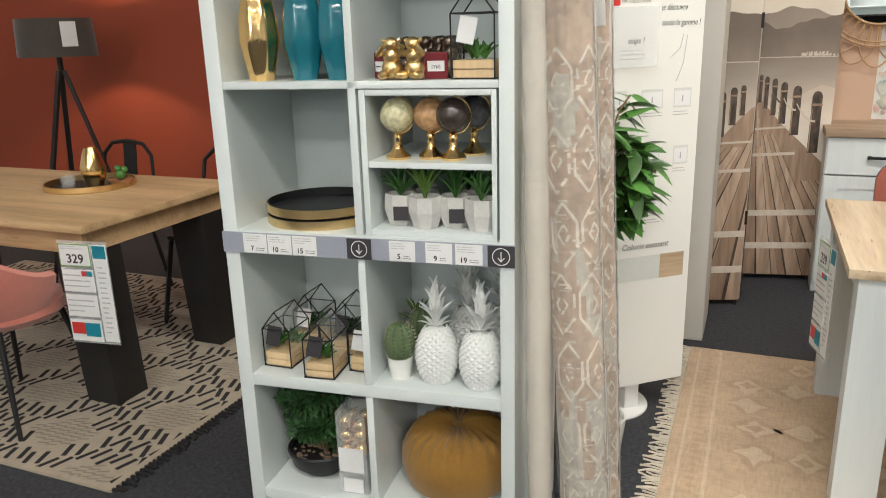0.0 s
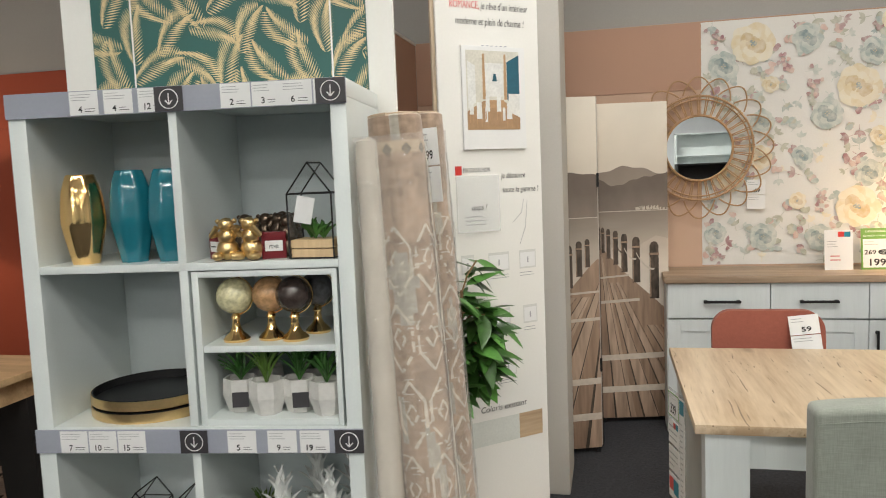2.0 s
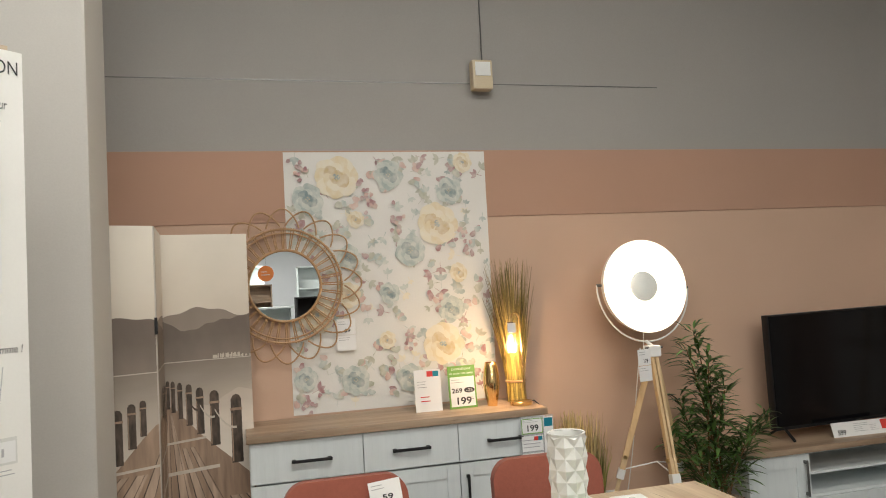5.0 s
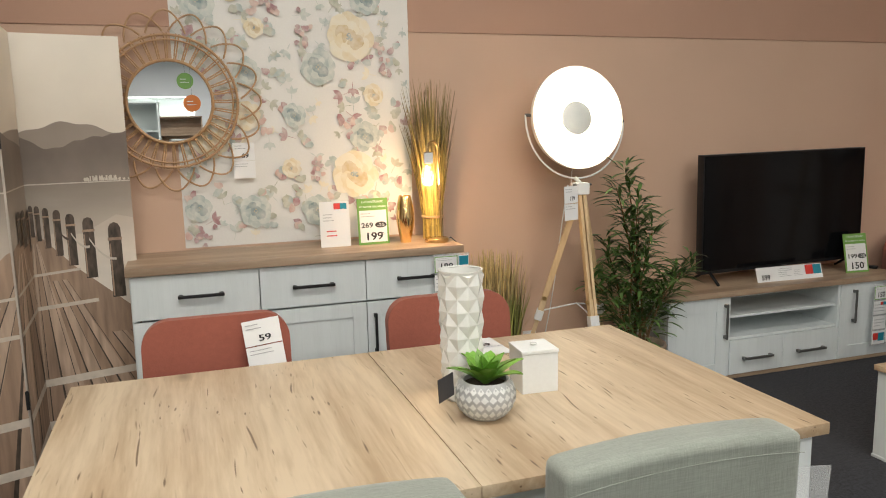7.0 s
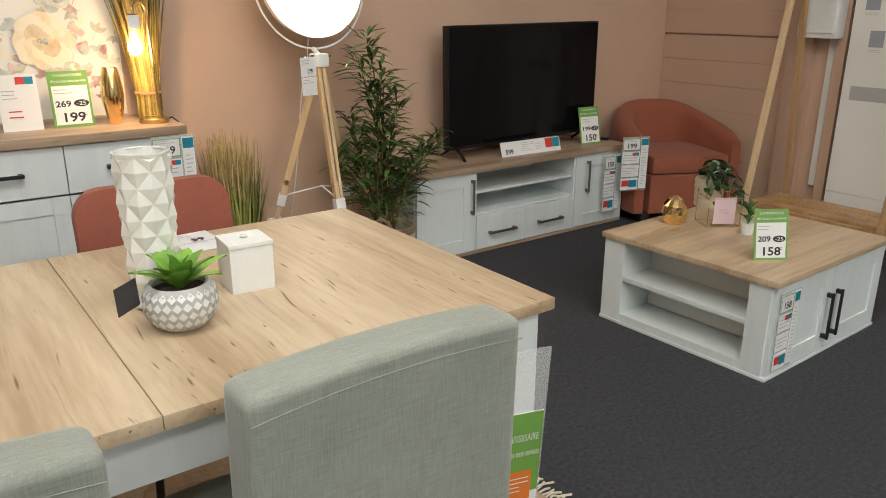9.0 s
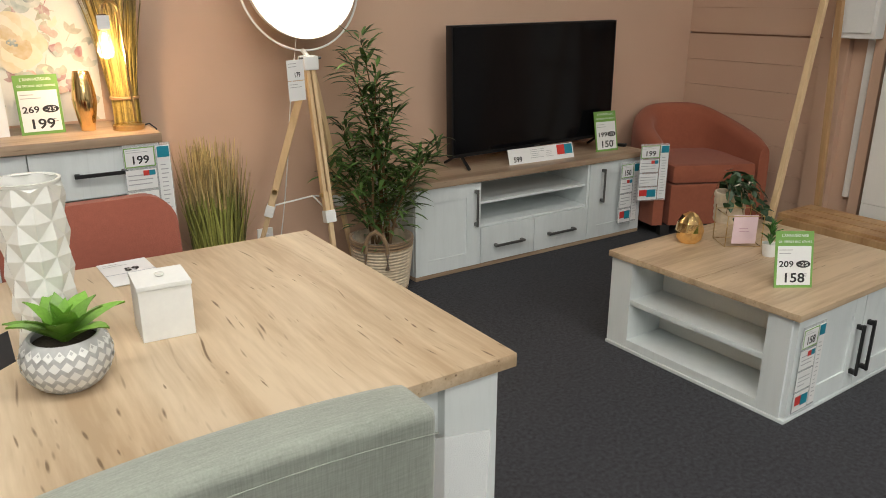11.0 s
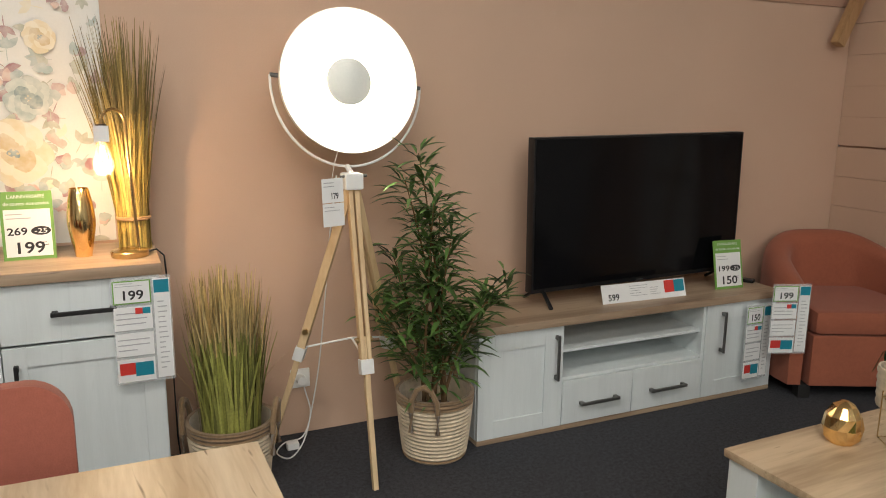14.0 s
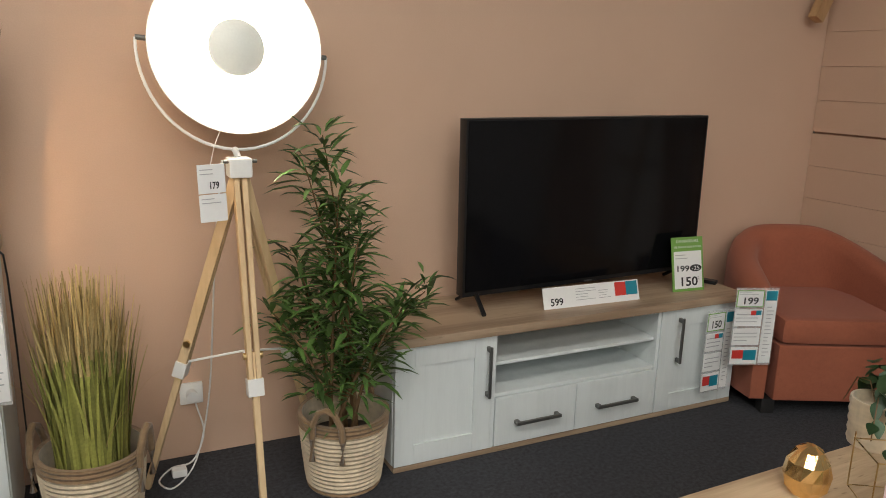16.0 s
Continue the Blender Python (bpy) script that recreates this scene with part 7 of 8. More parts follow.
prof = [(0.0, 0.0), (0.10, 0.0), (0.15, 0.02), (0.168, 0.07), (0.165, 0.12), (0.135, 0.165), (0.09, 0.185), (0.04, 0.188), (0.012, 0.178), (0, 0.174)]
lathe(bm, prof, 120)
for v in bm.verts:
    a = math.atan2(v.co.y, v.co.x)
    r = v.co.xy.length
    if v.co.z > 0.09:
        v.co.z += 0.006 * math.cos(24 * a) * min(1, r / 0.06) * (1 if r < 0.14 else 0.4)
part("pleated_cover", bm, MUSTARD, t)
bm = bmesh.new()
bmesh.ops.create_uvsphere(bm, u_segments=16, v_segments=10, radius=0.016, matrix=Matrix.Translation((0, 0, 0.18)) @ Matrix.Diagonal((1, 1, 0.5, 1)))
part("button", bm, MUSTARD, t, "covered button")

# the whole unit stands turned a little, its filling with it
TURN = Matrix.Translation((SX1, 1.566, 0)) @ Matrix.Rotation(radians(6.45), 4, "Z") @ Matrix.Translation((-SX1, -SY0, 0))
for ob in set(scene.objects) - before_shelf:
    if ob.parent is None:
        m = ob.matrix_basis.copy()
        if ob not in (sh, ins):
            m.translation.x = SX0 + (m.translation.x + 1.163) * 0.947
        ob.matrix_world = TURN @ m

# ---- header panel with palm leaf print ----
hd = thing("header_panel", pose(-0.0422, 1.979, 0, 0, 0, 6.45) @ Matrix.Diagonal((0.942, 1, 1, 1)), "white panel with dark teal palm leaf print above the shelf", "display panel")
part("back_panel", block(-1.30, -0.325, 0.004, 0.024, 0.0, 2.22, 0.002), OFF_WHITE, hd)
part("print_sheet", block(-1.205, -0.400, -0.002, 0.0035, 1.684, 2.147, 0.0008), PRINT_TEAL, hd, "dark teal printed sheet")
bm = bmesh.new()
rng = random.Random(17)
LX0, LX1, LZ0, LZ1 = -1.203, -0.402, 1.686, 2.145
n = 0
grid = []
for i in range(8):
    for j in range(6):
        grid.append((LX0 + 0.02 + i * 0.112 + (0.055 if j % 2 else 0), LZ0 + 0.01 + j * 0.088, (35, 140, -30, 100, 60)[(i * 2 + j * 3) % 5] + rng.uniform(-15, 15)))
for cx, cz, ang in grid:
    n += 1
    a = radians(ang)
    ln = rng.uniform(0.125, 0.165)
    ux, uz = math.cos(a), math.sin(a)
    for k in range(22):
        v = k / 21
        sx, sz = cx + ux * ln * (v - 0.5) - uz * 0.02 * math.sin(v * 3), cz + uz * ln * (v - 0.5) + ux * 0.02 * math.sin(v * 3)
        fl = 0.052 * math.sin(math.pi * (0.12 + 0.80 * v)) ** 0.7
        for s in (-1, 1):
            b = a + s * radians(52 - 18 * v)
            ex_, ez_ = sx + fl * math.cos(b), sz + fl * math.sin(b)
            px, pz = -math.sin(b) * 0.0021, math.cos(b) * 0.0021
            mx_, mz_ = (sx + ex_) / 2, (sz + ez_) / 2
            pts = [(sx, sz), (mx_ + px, mz_ + pz), (ex_, ez_), (mx_ - px, mz_ - pz)]
            pts = clip_poly(clip_poly(clip_poly(clip_poly(pts, 1, 0, -LX0), -1, 0, LX1), 0, 1, -LZ0), 0, -1, LZ1)
            if len(pts) > 2:
                flat(bm, pts, 0, -0.0026 - (n % 9) * 0.00005)
part("palm_leaf_print", bm, PRINT_LEAF, hd, "cream palm leaves")
patch("title_band", hd, -1.14, -0.49, 1.99, 2.1465, CARD_DARK, -0.0042, "dark grey title band")
bm = bmesh.new()
for x0, x1, z0, z1 in ((-1.085, -1.080, 1.69, 2.137), (-0.502, -0.497, 1.69, 2.137), (-1.085, -0.497, 2.134, 2.138)):
    flat(bm, [(x0, z0), (x1, z0), (x1, z1), (x0, z1)], 0, -0.005)
part("frame_line", bm, WHITE_PAPER, hd, "thin white frame line")
lettering("title", "Jungle Boudoir", 0.052, WHITE_PAPER, hd, pose(-0.785, -0.0056, 2.04, 90), "CENTER", 1.0, 0.4, 0.285)

# ---- rolled rugs ----


ROLL_PALE = weave("pale_worn_rug_yarn", (0.60, 0.53, 0.435), thread=130, vary=0.35)


def rug_roll(name, base, top, r, label, seed, bands=True):
    base, top = Vector(base), Vector(top)
    t = thing(name, Matrix.Translation(base) @ (top - base).to_track_quat("Z", "Y").to_matrix().to_4x4(), label, "rolled rug", "rolled rugs")
    L = (top - base).length
    rng = random.Random(seed)
    bm = bmesh.new()
    prof = []
    for k in range(61):
        v = k / 60
        prof.append((r * (1 + 0.02 * math.sin(v * 40 + seed) + rng.uniform(-0.012, 0.012)), v * L))
    lathe(bm, [(0, 0.0)] + prof + [(r * 0.85, L + 0.004)], 36)
    body = part("rug_body", bm, [ROLL_BROWN, ROLL_GREY, RUG_PALE], t)
    for p in body.data.polygons:
        c = p.center
        a = math.atan2(c.y, c.x)
        v = c.z / L
        q = noise.noise(Vector((math.cos(a) * 1.6, math.sin(a) * 1.6, v * 9 + seed)))
        p.material_index = 1 if q + (0.45 - v) * 0.6 > 0.15 else 0
        if bands and 0.945 < v < 0.965:
            p.material_index = 2
    # spiral end
    pts = [((0.2 + 0.8 * k / 90) * r * 0.95 * math.cos(k * 0.28), (0.2 + 0.8 * k / 90) * r * 0.95 * math.sin(k * 0.28), L + 0.004) for k in range(91)]
    part("rolled_edge", tube(bmesh.new(), pts, 0.0045, 5), RUG_PALE, t, "spiral rolled edge")
    mo = bmesh.new()

    def on(x, zz, lift=0.0035):
        """A point on the roll: x along its round, from the side that faces the aisle."""
        a = 0.75 + x / r
        return mo.verts.new(((r + lift) * math.cos(a), (r + lift) * math.sin(a), zz))

    def worn(pts, n_, width):
        """A broken yarn line through the points."""
        for (x0, z0), (x1, z1) in zip(pts, pts[1:]):
            for k in range(n_):
                if rng.random() < 0.22:
                    continue
                p, q = k / n_, (k + 1) / n_
                w = width * rng.uniform(0.6, 1.2)
                ax, az, bx_, bz_ = x0 + (x1 - x0) * p, z0 + (z1 - z0) * p, x0 + (x1 - x0) * q, z0 + (z1 - z0) * q
                ln = math.hypot(bx_ - ax, bz_ - az)
                nx, nz = -(bz_ - az) / ln * w, (bx_ - ax) / ln * w
                mo.faces.new([on(ax - nx, az - nz), on(bx_ - nx, bz_ - nz), on(bx_ + nx, bz_ + nz), on(ax + nx, az + nz)])

    k = 0
    zz = 0.10
    while zz < L - 0.22:
        for cx in (-0.06, 0.012):
            c = cx + 0.012 * (k % 2)
            worn([(c, zz - 0.075), (c - 0.03, zz - 0.03), (c - 0.03, zz + 0.03), (c, zz + 0.075), (c + 0.03, zz + 0.03), (c + 0.03, zz - 0.03), (c, zz - 0.075)], 5, 0.0035)
            worn([(c, zz - 0.024), (c - 0.014, zz), (c, zz + 0.024), (c + 0.014, zz), (c, zz - 0.024)], 3, 0.003)
        for _ in range(26):
            x_, z_, w_ = rng.uniform(-0.12, 0.12), zz + rng.uniform(-0.09, 0.09), rng.uniform(0.004, 0.014)
            h_ = rng.uniform(0.0012, 0.003)
            mo.faces.new([on(x_ - w_, z_ - h_), on(x_ + w_, z_ - h_ * 0.5), on(x_ + w_ * 0.8, z_ + h_), on(x_ - w_ * 0.7, z_ + h_)])
        zz += 0.17
        k += 1
    part("worn_pattern", mo, ROLL_PALE, t, "pale worn diamond motifs")
    # border strip with small diamonds along the free edge
    mo = bmesh.new()
    for k in range(40):
        z0, z1 = L * 0.94 * k / 40, L * 0.94 * (k + 1) / 40
        mo.faces.new([on(0.052, z0, 0.0042), on(0.078, z0, 0.0042), on(0.078, z1, 0.0042), on(0.052, z1, 0.0042)])
    part("border_strip", mo, ROLL_PALE, t, "pale border strip along the rug edge")
    mo = bmesh.new()
    for k in range(30):
        zz = 0.03 + (L * 0.94 - 0.06) * k / 29
        mo.faces.new([on(0.065 + dx * 0.009, zz + dz * 0.013, 0.005) for dx, dz in ((-1, 0), (0, -1), (1, 0), (0, 1))])
    part("border_motif", mo, RUG_GREY, t, "brown diamonds on the border strip")
    if bands:
        dm = bmesh.new()
        for q in range(9):
            a = q * math.tau / 9
            dm.faces.new([dm.verts.new(((r * 1.03) * math.cos(a + dx / r), (r * 1.03) * math.sin(a + dx / r), L * 0.955 + dz)) for dx, dz in ((-0.012, 0), (0, -0.014), (0.012, 0), (0, 0.014))])
        part("band_motif", dm, RUG_GREY, t, "brown diamonds on the pale end band")
    wrap = part("plastic_wrap", lathe(bmesh.new(), [(r * 1.07 + rng.uniform(0, 0.004), L * k / 40) for k in range(40)], 36), PLASTIC, t, "loose clear plastic wrap")
    wrap.visible_shadow = False
    return t


rug_roll("rug_roll", (-0.165, 1.61, 0.0), (-0.262, 1.62, 1.60), 0.060, "rolled brown patterned rug in clear plastic leaning on the shelf", 2)
t2 = rug_roll("rug_roll", (-0.185, 1.87, 0.0), (-0.27, 1.87, 1.62), 0.060, "rolled rug with diamond border behind another roll", 7, False)
t = thing("rug_roll", Matrix.Translation((-0.285, 1.585, 0)) @ pose(0, 0, 0, 0, -1.0, 0), "thin pale rug roll in cloudy plastic beside the shelf", "rolled rug", "rolled rugs")
bm = bmesh.new()
lathe(bm, [(0, 0)] + [(0.030 + 0.0012 * math.sin(k * 1.7), 1.55 * k / 40) for k in range(41)] + [(0, 1.56)], 20)
part("rug_body", bm, surface("pale_backing", (0.58, 0.53, 0.45), 0.6, vary=0.15, scale=12, bump=0.3), t)
wr = part("plastic_wrap", lathe(bmesh.new(), [(0.033 + 0.003 * math.sin(k * 2.3) ** 2, 1.56 * k / 40) for k in range(41)], 20), PLASTIC, t, "loose clear plastic")
wr.visible_shadow = False
shelf_ticket(pose(-0.222, 1.79, 1.405, 0, -3, -4), 0.052, 0.18, "99", "white price tag hanging on the rug roll", "", seed=5)

# ---- ficus in front of the sign ----
t = thing("potted_ficus", pose(-0.255, 2.20, 0), "green leafy artificial ficus on a thin trunk in a white pot", "plant")
part("pot", lathe(bmesh.new(), [(0, 0), (0.07, 0), (0.09, 0.16), (0.083, 0.16), (0.08, 0.14), (0, 0.14)], 28), CERAMIC, t)
bm = tube(bmesh.new(), [(0, 0, 0.13), (0.01, 0.0, 0.45), (-0.005, 0.01, 0.85), (0.01, 0.02, 1.12)], lambda v: 0.011 * (1 - 0.5 * v), 8)
rng = random.Random(14)
tips = []
for k in range(26):
    a = k * 2.4
    z0 = 0.80 + 0.30 * k / 26
    e = Vector((rng.uniform(0.08, 0.17) * math.cos(a), rng.uniform(0.08, 0.16) * math.sin(a), z0 + rng.uniform(-0.02, 0.13)))
    tube(bm, [(0, 0.01, z0), (e.x * 0.5, e.y * 0.5, (z0 + e.z) / 2 + 0.02), tuple(e)], 0.003, 5)
    tips.append((Vector((0, 0.01, z0)), e, a))
part("trunk", bm, STEM, t, "thin brown trunk and twigs")
FICUS = finish("leaf", oval_leaf(0.105, 0.042), FICUS_LEAF)
for b, e, a in tips:
    for q in range(15):
        p = b.lerp(e, 0.2 + 0.8 * q / 14)
        share("leaf", FICUS, t, Matrix.Translation(p) @ pose(0, 0, 0, rng.uniform(-35, 35), rng.uniform(-25, 50), math.degrees(a) + (50 if q % 2 else -50) + rng.uniform(-25, 25)) @ Matrix.Scale(rng.uniform(0.75, 1.15), 4))

# ---- standing sign ----
ang = math.degrees(math.atan2(2.697 - 2.416, -0.017 + 0.337))
t = thing("sign_board", pose(-0.337, 2.416, 0, 0, 0, ang), "tall white sign board on a round white foot", "sign")
SW = 0.402
part("board", block(0, SW, 0, 0.010, 0.115, 2.165, 0.0015), OFF_WHITE, t)
part("back_board", block(-0.012, SW - 0.03, 0.0105, 0.022, 0.115, 2.18, 0.0015), surface("raw_board_edge", (0.50, 0.40, 0.29), 0.8), t, "raw board behind the face")
part("post", block(SW / 2 - 0.03, SW / 2 + 0.03, 0.0225, 0.05, 0.01, 1.6, 0.003), WHITE_METAL, t)
foot = part("foot_plate", lathe(bmesh.new(), [(0, 0), (0.15, 0), (0.152, 0.004), (0.15, 0.01), (0, 0.012)], 40), WHITE_METAL, t, "round white foot plate")
foot.location = (0.15, 0.11, 0)
S0 = -0.0012
patch("red_square", t, 0.022, 0.105, 2.055, 2.145, CARD_RED, S0)
lettering("heading", "MA COLLEC", 0.050, INK, t, pose(0.120, S0, 2.075, 90), "LEFT", fit=0.185)
lettering("heading", "+", 0.07, CARD_RED, t, pose(0.302, S0, 2.068, 90), fit=0.036)
lettering("heading", "ION", 0.050, INK, t, pose(0.343, S0, 2.075, 90), fit=0.066)
lettering("slogan", "ROMANCE,", 0.034, CARD_RED, t, pose(0.075, S0, 1.965, 90), "LEFT", fit=0.112)
lettering("slogan", "je rêve d'un intérieur", 0.034, INK, t, pose(0.195, S0, 1.965, 90), "LEFT", 1.0, 0.15, 0.19)
lettering("slogan", "moderne et plein de charme !", 0.034, INK, t, pose(0.095, S0, 1.912, 90), "LEFT", 1.0, 0.15, 0.27)
ph = part("photo_frame", block(0.11, 0.36, -0.009, -0.0005, 1.475, 1.815, 0.001), WHITE_PAPER, t, "white instant photo frame")
y = -0.0096
cols = {"floor": (0.40, 0.25, 0.14), "wall": (0.66, 0.64, 0.56), "blue": (0.03, 0.12, 0.17), "white": (0.75, 0.75, 0.72), "wood": (0.48, 0.30, 0.16)}
PM = [surface("photo_" + k, c, 0.4, vary=0.12, scale=30) for k, c in cols.items()]
bm = bmesh.new()
flat(bm, [(0.125, 1.54), (0.335, 1.54), (0.335, 1.80), (0.125, 1.80)], 1, y)
flat(bm, [(0.125, 1.54), (0.335, 1.54), (0.335, 1.60), (0.27, 1.635), (0.19, 1.635), (0.125, 1.60)], 0, y - 0.0002)
flat(bm, [(0.285, 1.64), (0.335, 1.60), (0.335, 1.79), (0.285, 1.765)], 2, y - 0.0002)
flat(bm, [(0.195, 1.65), (0.27, 1.65), (0.27, 1.76), (0.195, 1.76)], 3, y - 0.0002)
flat(bm, [(0.13, 1.61), (0.16, 1.63), (0.16, 1.75), (0.13, 1.765)], 3, y - 0.0003)
flat(bm, [(0.185, 1.612), (0.285, 1.612), (0.27, 1.638), (0.20, 1.638)], 4, y - 0.0004)
flat(bm, [(0.195, 1.565), (0.205, 1.565), (0.205, 1.614), (0.195, 1.614)], 3, y - 0.0004)
flat(bm, [(0.265, 1.57), (0.275, 1.57), (0.275, 1.614), (0.265, 1.614)], 3, y - 0.0004)
flat(bm, [(0.29, 1.60), (0.335, 1.58), (0.335, 1.66), (0.29, 1.66)], 3, y - 0.0004)
for x, zz, w, h in ((0.172, 1.575, 0.022, 0.055), (0.292, 1.575, 0.022, 0.055), (0.205, 1.60, 0.018, 0.05), (0.25, 1.60, 0.018, 0.05), (0.142, 1.59, 0.016, 0.05)):
    flat(bm, [(x - w / 2, zz), (x + w / 2, zz), (x + w * 0.42, zz + h), (x - w * 0.42, zz + h)], 3, y - 0.0006)
    for s in (-1, 1):
        flat(bm, [(x + s * w * 0.4 - 0.0015, zz - 0.028), (x + s * w * 0.4 + 0.0015, zz - 0.028), (x + s * w * 0.4 + 0.0015, zz), (x + s * w * 0.4 - 0.0015, zz)], 4, y - 0.0007)
for x in (0.187, 0.272):
    flat(bm, [(x, 1.64), (x + 0.012, 1.64), (x + 0.010, 1.79), (x + 0.002, 1.79)], 4, y - 0.0005)
flat(bm, [(0.226, 1.70), (0.246, 1.70), (0.240, 1.725), (0.232, 1.725)], 2, y - 0.0008)
part("interior_photo", bm, PM, ph, "photograph of a bright dining room")
bm = bmesh.new()
for k in range(6):
    flat(bm, [(0.185 + 0.018 * k, 1.822), (0.194 + 0.018 * k, 1.822), (0.203 + 0.018 * k, 1.845), (0.194 + 0.018 * k, 1.845)], 0, S0)
part("tape_stripes", bm, CARD_GREY, t, "grey striped tape")
patch("red_square", t, 0.075, 0.10, 1.345, 1.375, CARD_RED, S0)
lettering("heading", "MA COLLEC+ION", 0.021, INK, t, pose(0.105, S0, 1.354, 90), fit=0.105)
hl = part("leaflet_holder", block(0.075, 0.24, -0.014, -0.001, 1.145, 1.335, 0.002), ACRYLIC, t, "clear leaflet holder")
lettering("note", "oups !", 0.028, INK, hl, pose(0.155, -0.0155, 1.22, 90), "CENTER", 1.0, 0.15, 0.06)
small_print(hl, 0.10, 0.21, 1.165, 1.205, 3, -0.0155, INK_PALE, 3)
lettering("note", "je découvre", 0.028, INK, t, pose(0.255, S0, 1.325, 90), "LEFT", 1.0, 0.15, 0.10)
lettering("note", "toute la gamme !", 0.028, INK, t, pose(0.258, S0, 1.275, 90), "LEFT", 1.0, 0.15, 0.15)
bm = bmesh.new()
tube(bm, [(0.345, S0, 1.245), (0.335, S0, 1.20), (0.30, S0, 1.17)], 0.001, 4)
tube(bm, [(0.36, S0, 1.24), (0.35, S0, 1.15), (0.325, S0, 1.09)], 0.001, 4)
part("drawn_arrow", bm, INK_PALE, t, "hand-drawn arrows")
rows = ((1.0, ((0.11, 0.05), (0.235, 0.085), (0.355, 0.07))), (0.80, ((0.11, 0.05), (0.235, 0.08), (0.36, 0.06))), (0.62, ((0.13, 0.06), (0.26, 0.07))))
for zz, items in rows:
    for x, w in items:
        bm = bmesh.new()
        flat(bm, [(x - w / 2, zz), (x + w / 2, zz), (x + w / 2, zz + 0.065), (x - w / 2, zz + 0.065)], 0, S0)
        flat(bm, [(x - w / 2 + 0.004, zz + 0.006), (x + w / 2 - 0.004, zz + 0.006), (x + w / 2 - 0.004, zz + 0.056), (x - w / 2 + 0.004, zz + 0.056)], 1, S0 - 0.0003)
        flat(bm, [(x - 0.003, zz + 0.02), (x + 0.003, zz + 0.02), (x + 0.003, zz + 0.04), (x - 0.003, zz + 0.04)], 2, S0 - 0.0006)
        part("printed_furniture", bm, [surface("faint_print", (0.66, 0.66, 0.63), 0.5), WHITE_PAPER, INK_PALE], t)
        small_print(t, x - w / 2, x + w / 2, zz - 0.03, zz - 0.01, 2, S0, seed=int(x * 99))
lettering("note", "Coloris existant", 0.030, INK, t, pose(0.14, S0, 0.50, 90), "LEFT", 1.0, 0.15, 0.19)
patch("colour_swatch", t, 0.03, 0.30, 0.38, 0.47, surface("pale_swatch", (0.66, 0.68, 0.64), 0.5), S0)
patch("colour_swatch", t, 0.30, 0.40, 0.38, 0.47, OAK_X, S0)
small_print(t, 0.03, 0.12, 0.34, 0.365, 2, S0)

for ob in t.children:
    if ob.type == "MESH" and ob.name.split(".")[0] not in ("board", "back_board", "post", "foot_plate"):
        zc = sum(v.co.z for v in ob.data.vertices) / len(ob.data.vertices)
        ob.location.x = -0.023
        ob.location.z += 0.028 if zc > 2.0 else 0.046 + (2.0 - zc) * 0.022 + min(0.066, max(0.0, (1.8 - zc) * 0.14))

# ---- red dining room beyond the shelf ----
tb = thing("dining_table", pose(0, 0, 0), "oak dining table on thick black sloping legs", "table")
part("tabletop", block(-3.90, -2.07, 1.845, 2.76, 0.732, 0.76, 0.003), RED_ROOM_OAK, tb, "oak top")
panels(tb, RED_ROOM_OAK, [(-3.85, -2.12, 1.885, 1.905, 0.64, 0.731), (-3.85, -2.12, 2.70, 2.72, 0.64, 0.731), (-2.14, -2.12, 1.905, 2.70, 0.64, 0.731)], "apron")
for x, s in ((-2.17, 1), (-3.80, -1)):
    for y in (1.985, 2.62):
        bm = bmesh.new()
        vs = bx(bm, x - 0.08, x + 0.08, y - 0.08, y + 0.08, 0.013, 0.731)
        for v in vs:
            if v.co.z > 0.5:
                v.co.x -= 0.05 * s
                v.co.x = x - 0.05 * s + (v.co.x - x + 0.05 * s) * 1.15
        part("leg", soften(bm, 0.004), BLACK_WOOD, tb, "thick black leg")
tag_board(pose(-2.075, 1.838, 0.31, 0, 0, 8), 0.21, 0.40, "329", "clear price tag sleeve hanging at the oak table corner", "furniture price sleeves")

rug = single("rug", block(-4.3, -1.675, 1.45, 3.3, 0, 0.012, 0.004), RUG_CREAM, pose(0, 0, 0), "cream wool rug with black geometric strokes", "rug")
bm = bmesh.new()
rng = random.Random(6)


def stroke(x, y, a, ln, w, mi, h=0.0128):
    ux, uy = math.cos(a) * ln / 2, math.sin(a) * ln / 2
    vx, vy = -math.sin(a) * w / 2, math.cos(a) * w / 2
    pts = [(x - ux - vx, y - uy - vy), (x + ux - vx, y + uy - vy), (x + ux + vx, y + uy + vy), (x - ux + vx, y - uy + vy)]
    pts = clip_poly(clip_poly(clip_poly(clip_poly(pts, 1, 0, 4.28), -1, 0, -1.70), 0, 1, -1.47), 0, -1, 3.28)
    if len(pts) > 2:
        f = bm.faces.new([bm.verts.new((p, q, h)) for p, q in pts])
        f.material_index = mi


def lozenge(x, y):
    """How far a place lies from the middle of the nearest lozenge (0 middle, 0.5 rim)."""
    u, v = (x + 4.3) / 0.62, (y - 1.45) / 0.46
    fu, fv = u - math.floor(u) - 0.5, v - math.floor(v) - 0.5
    gu, gv = u + 0.5 - math.floor(u + 0.5) - 0.5, v + 0.5 - math.floor(v + 0.5) - 0.5
    a, b = abs(fu) + abs(fv), abs(gu) + abs(gv)
    return (a, fv > 0) if a < b else (b, gv > 0)


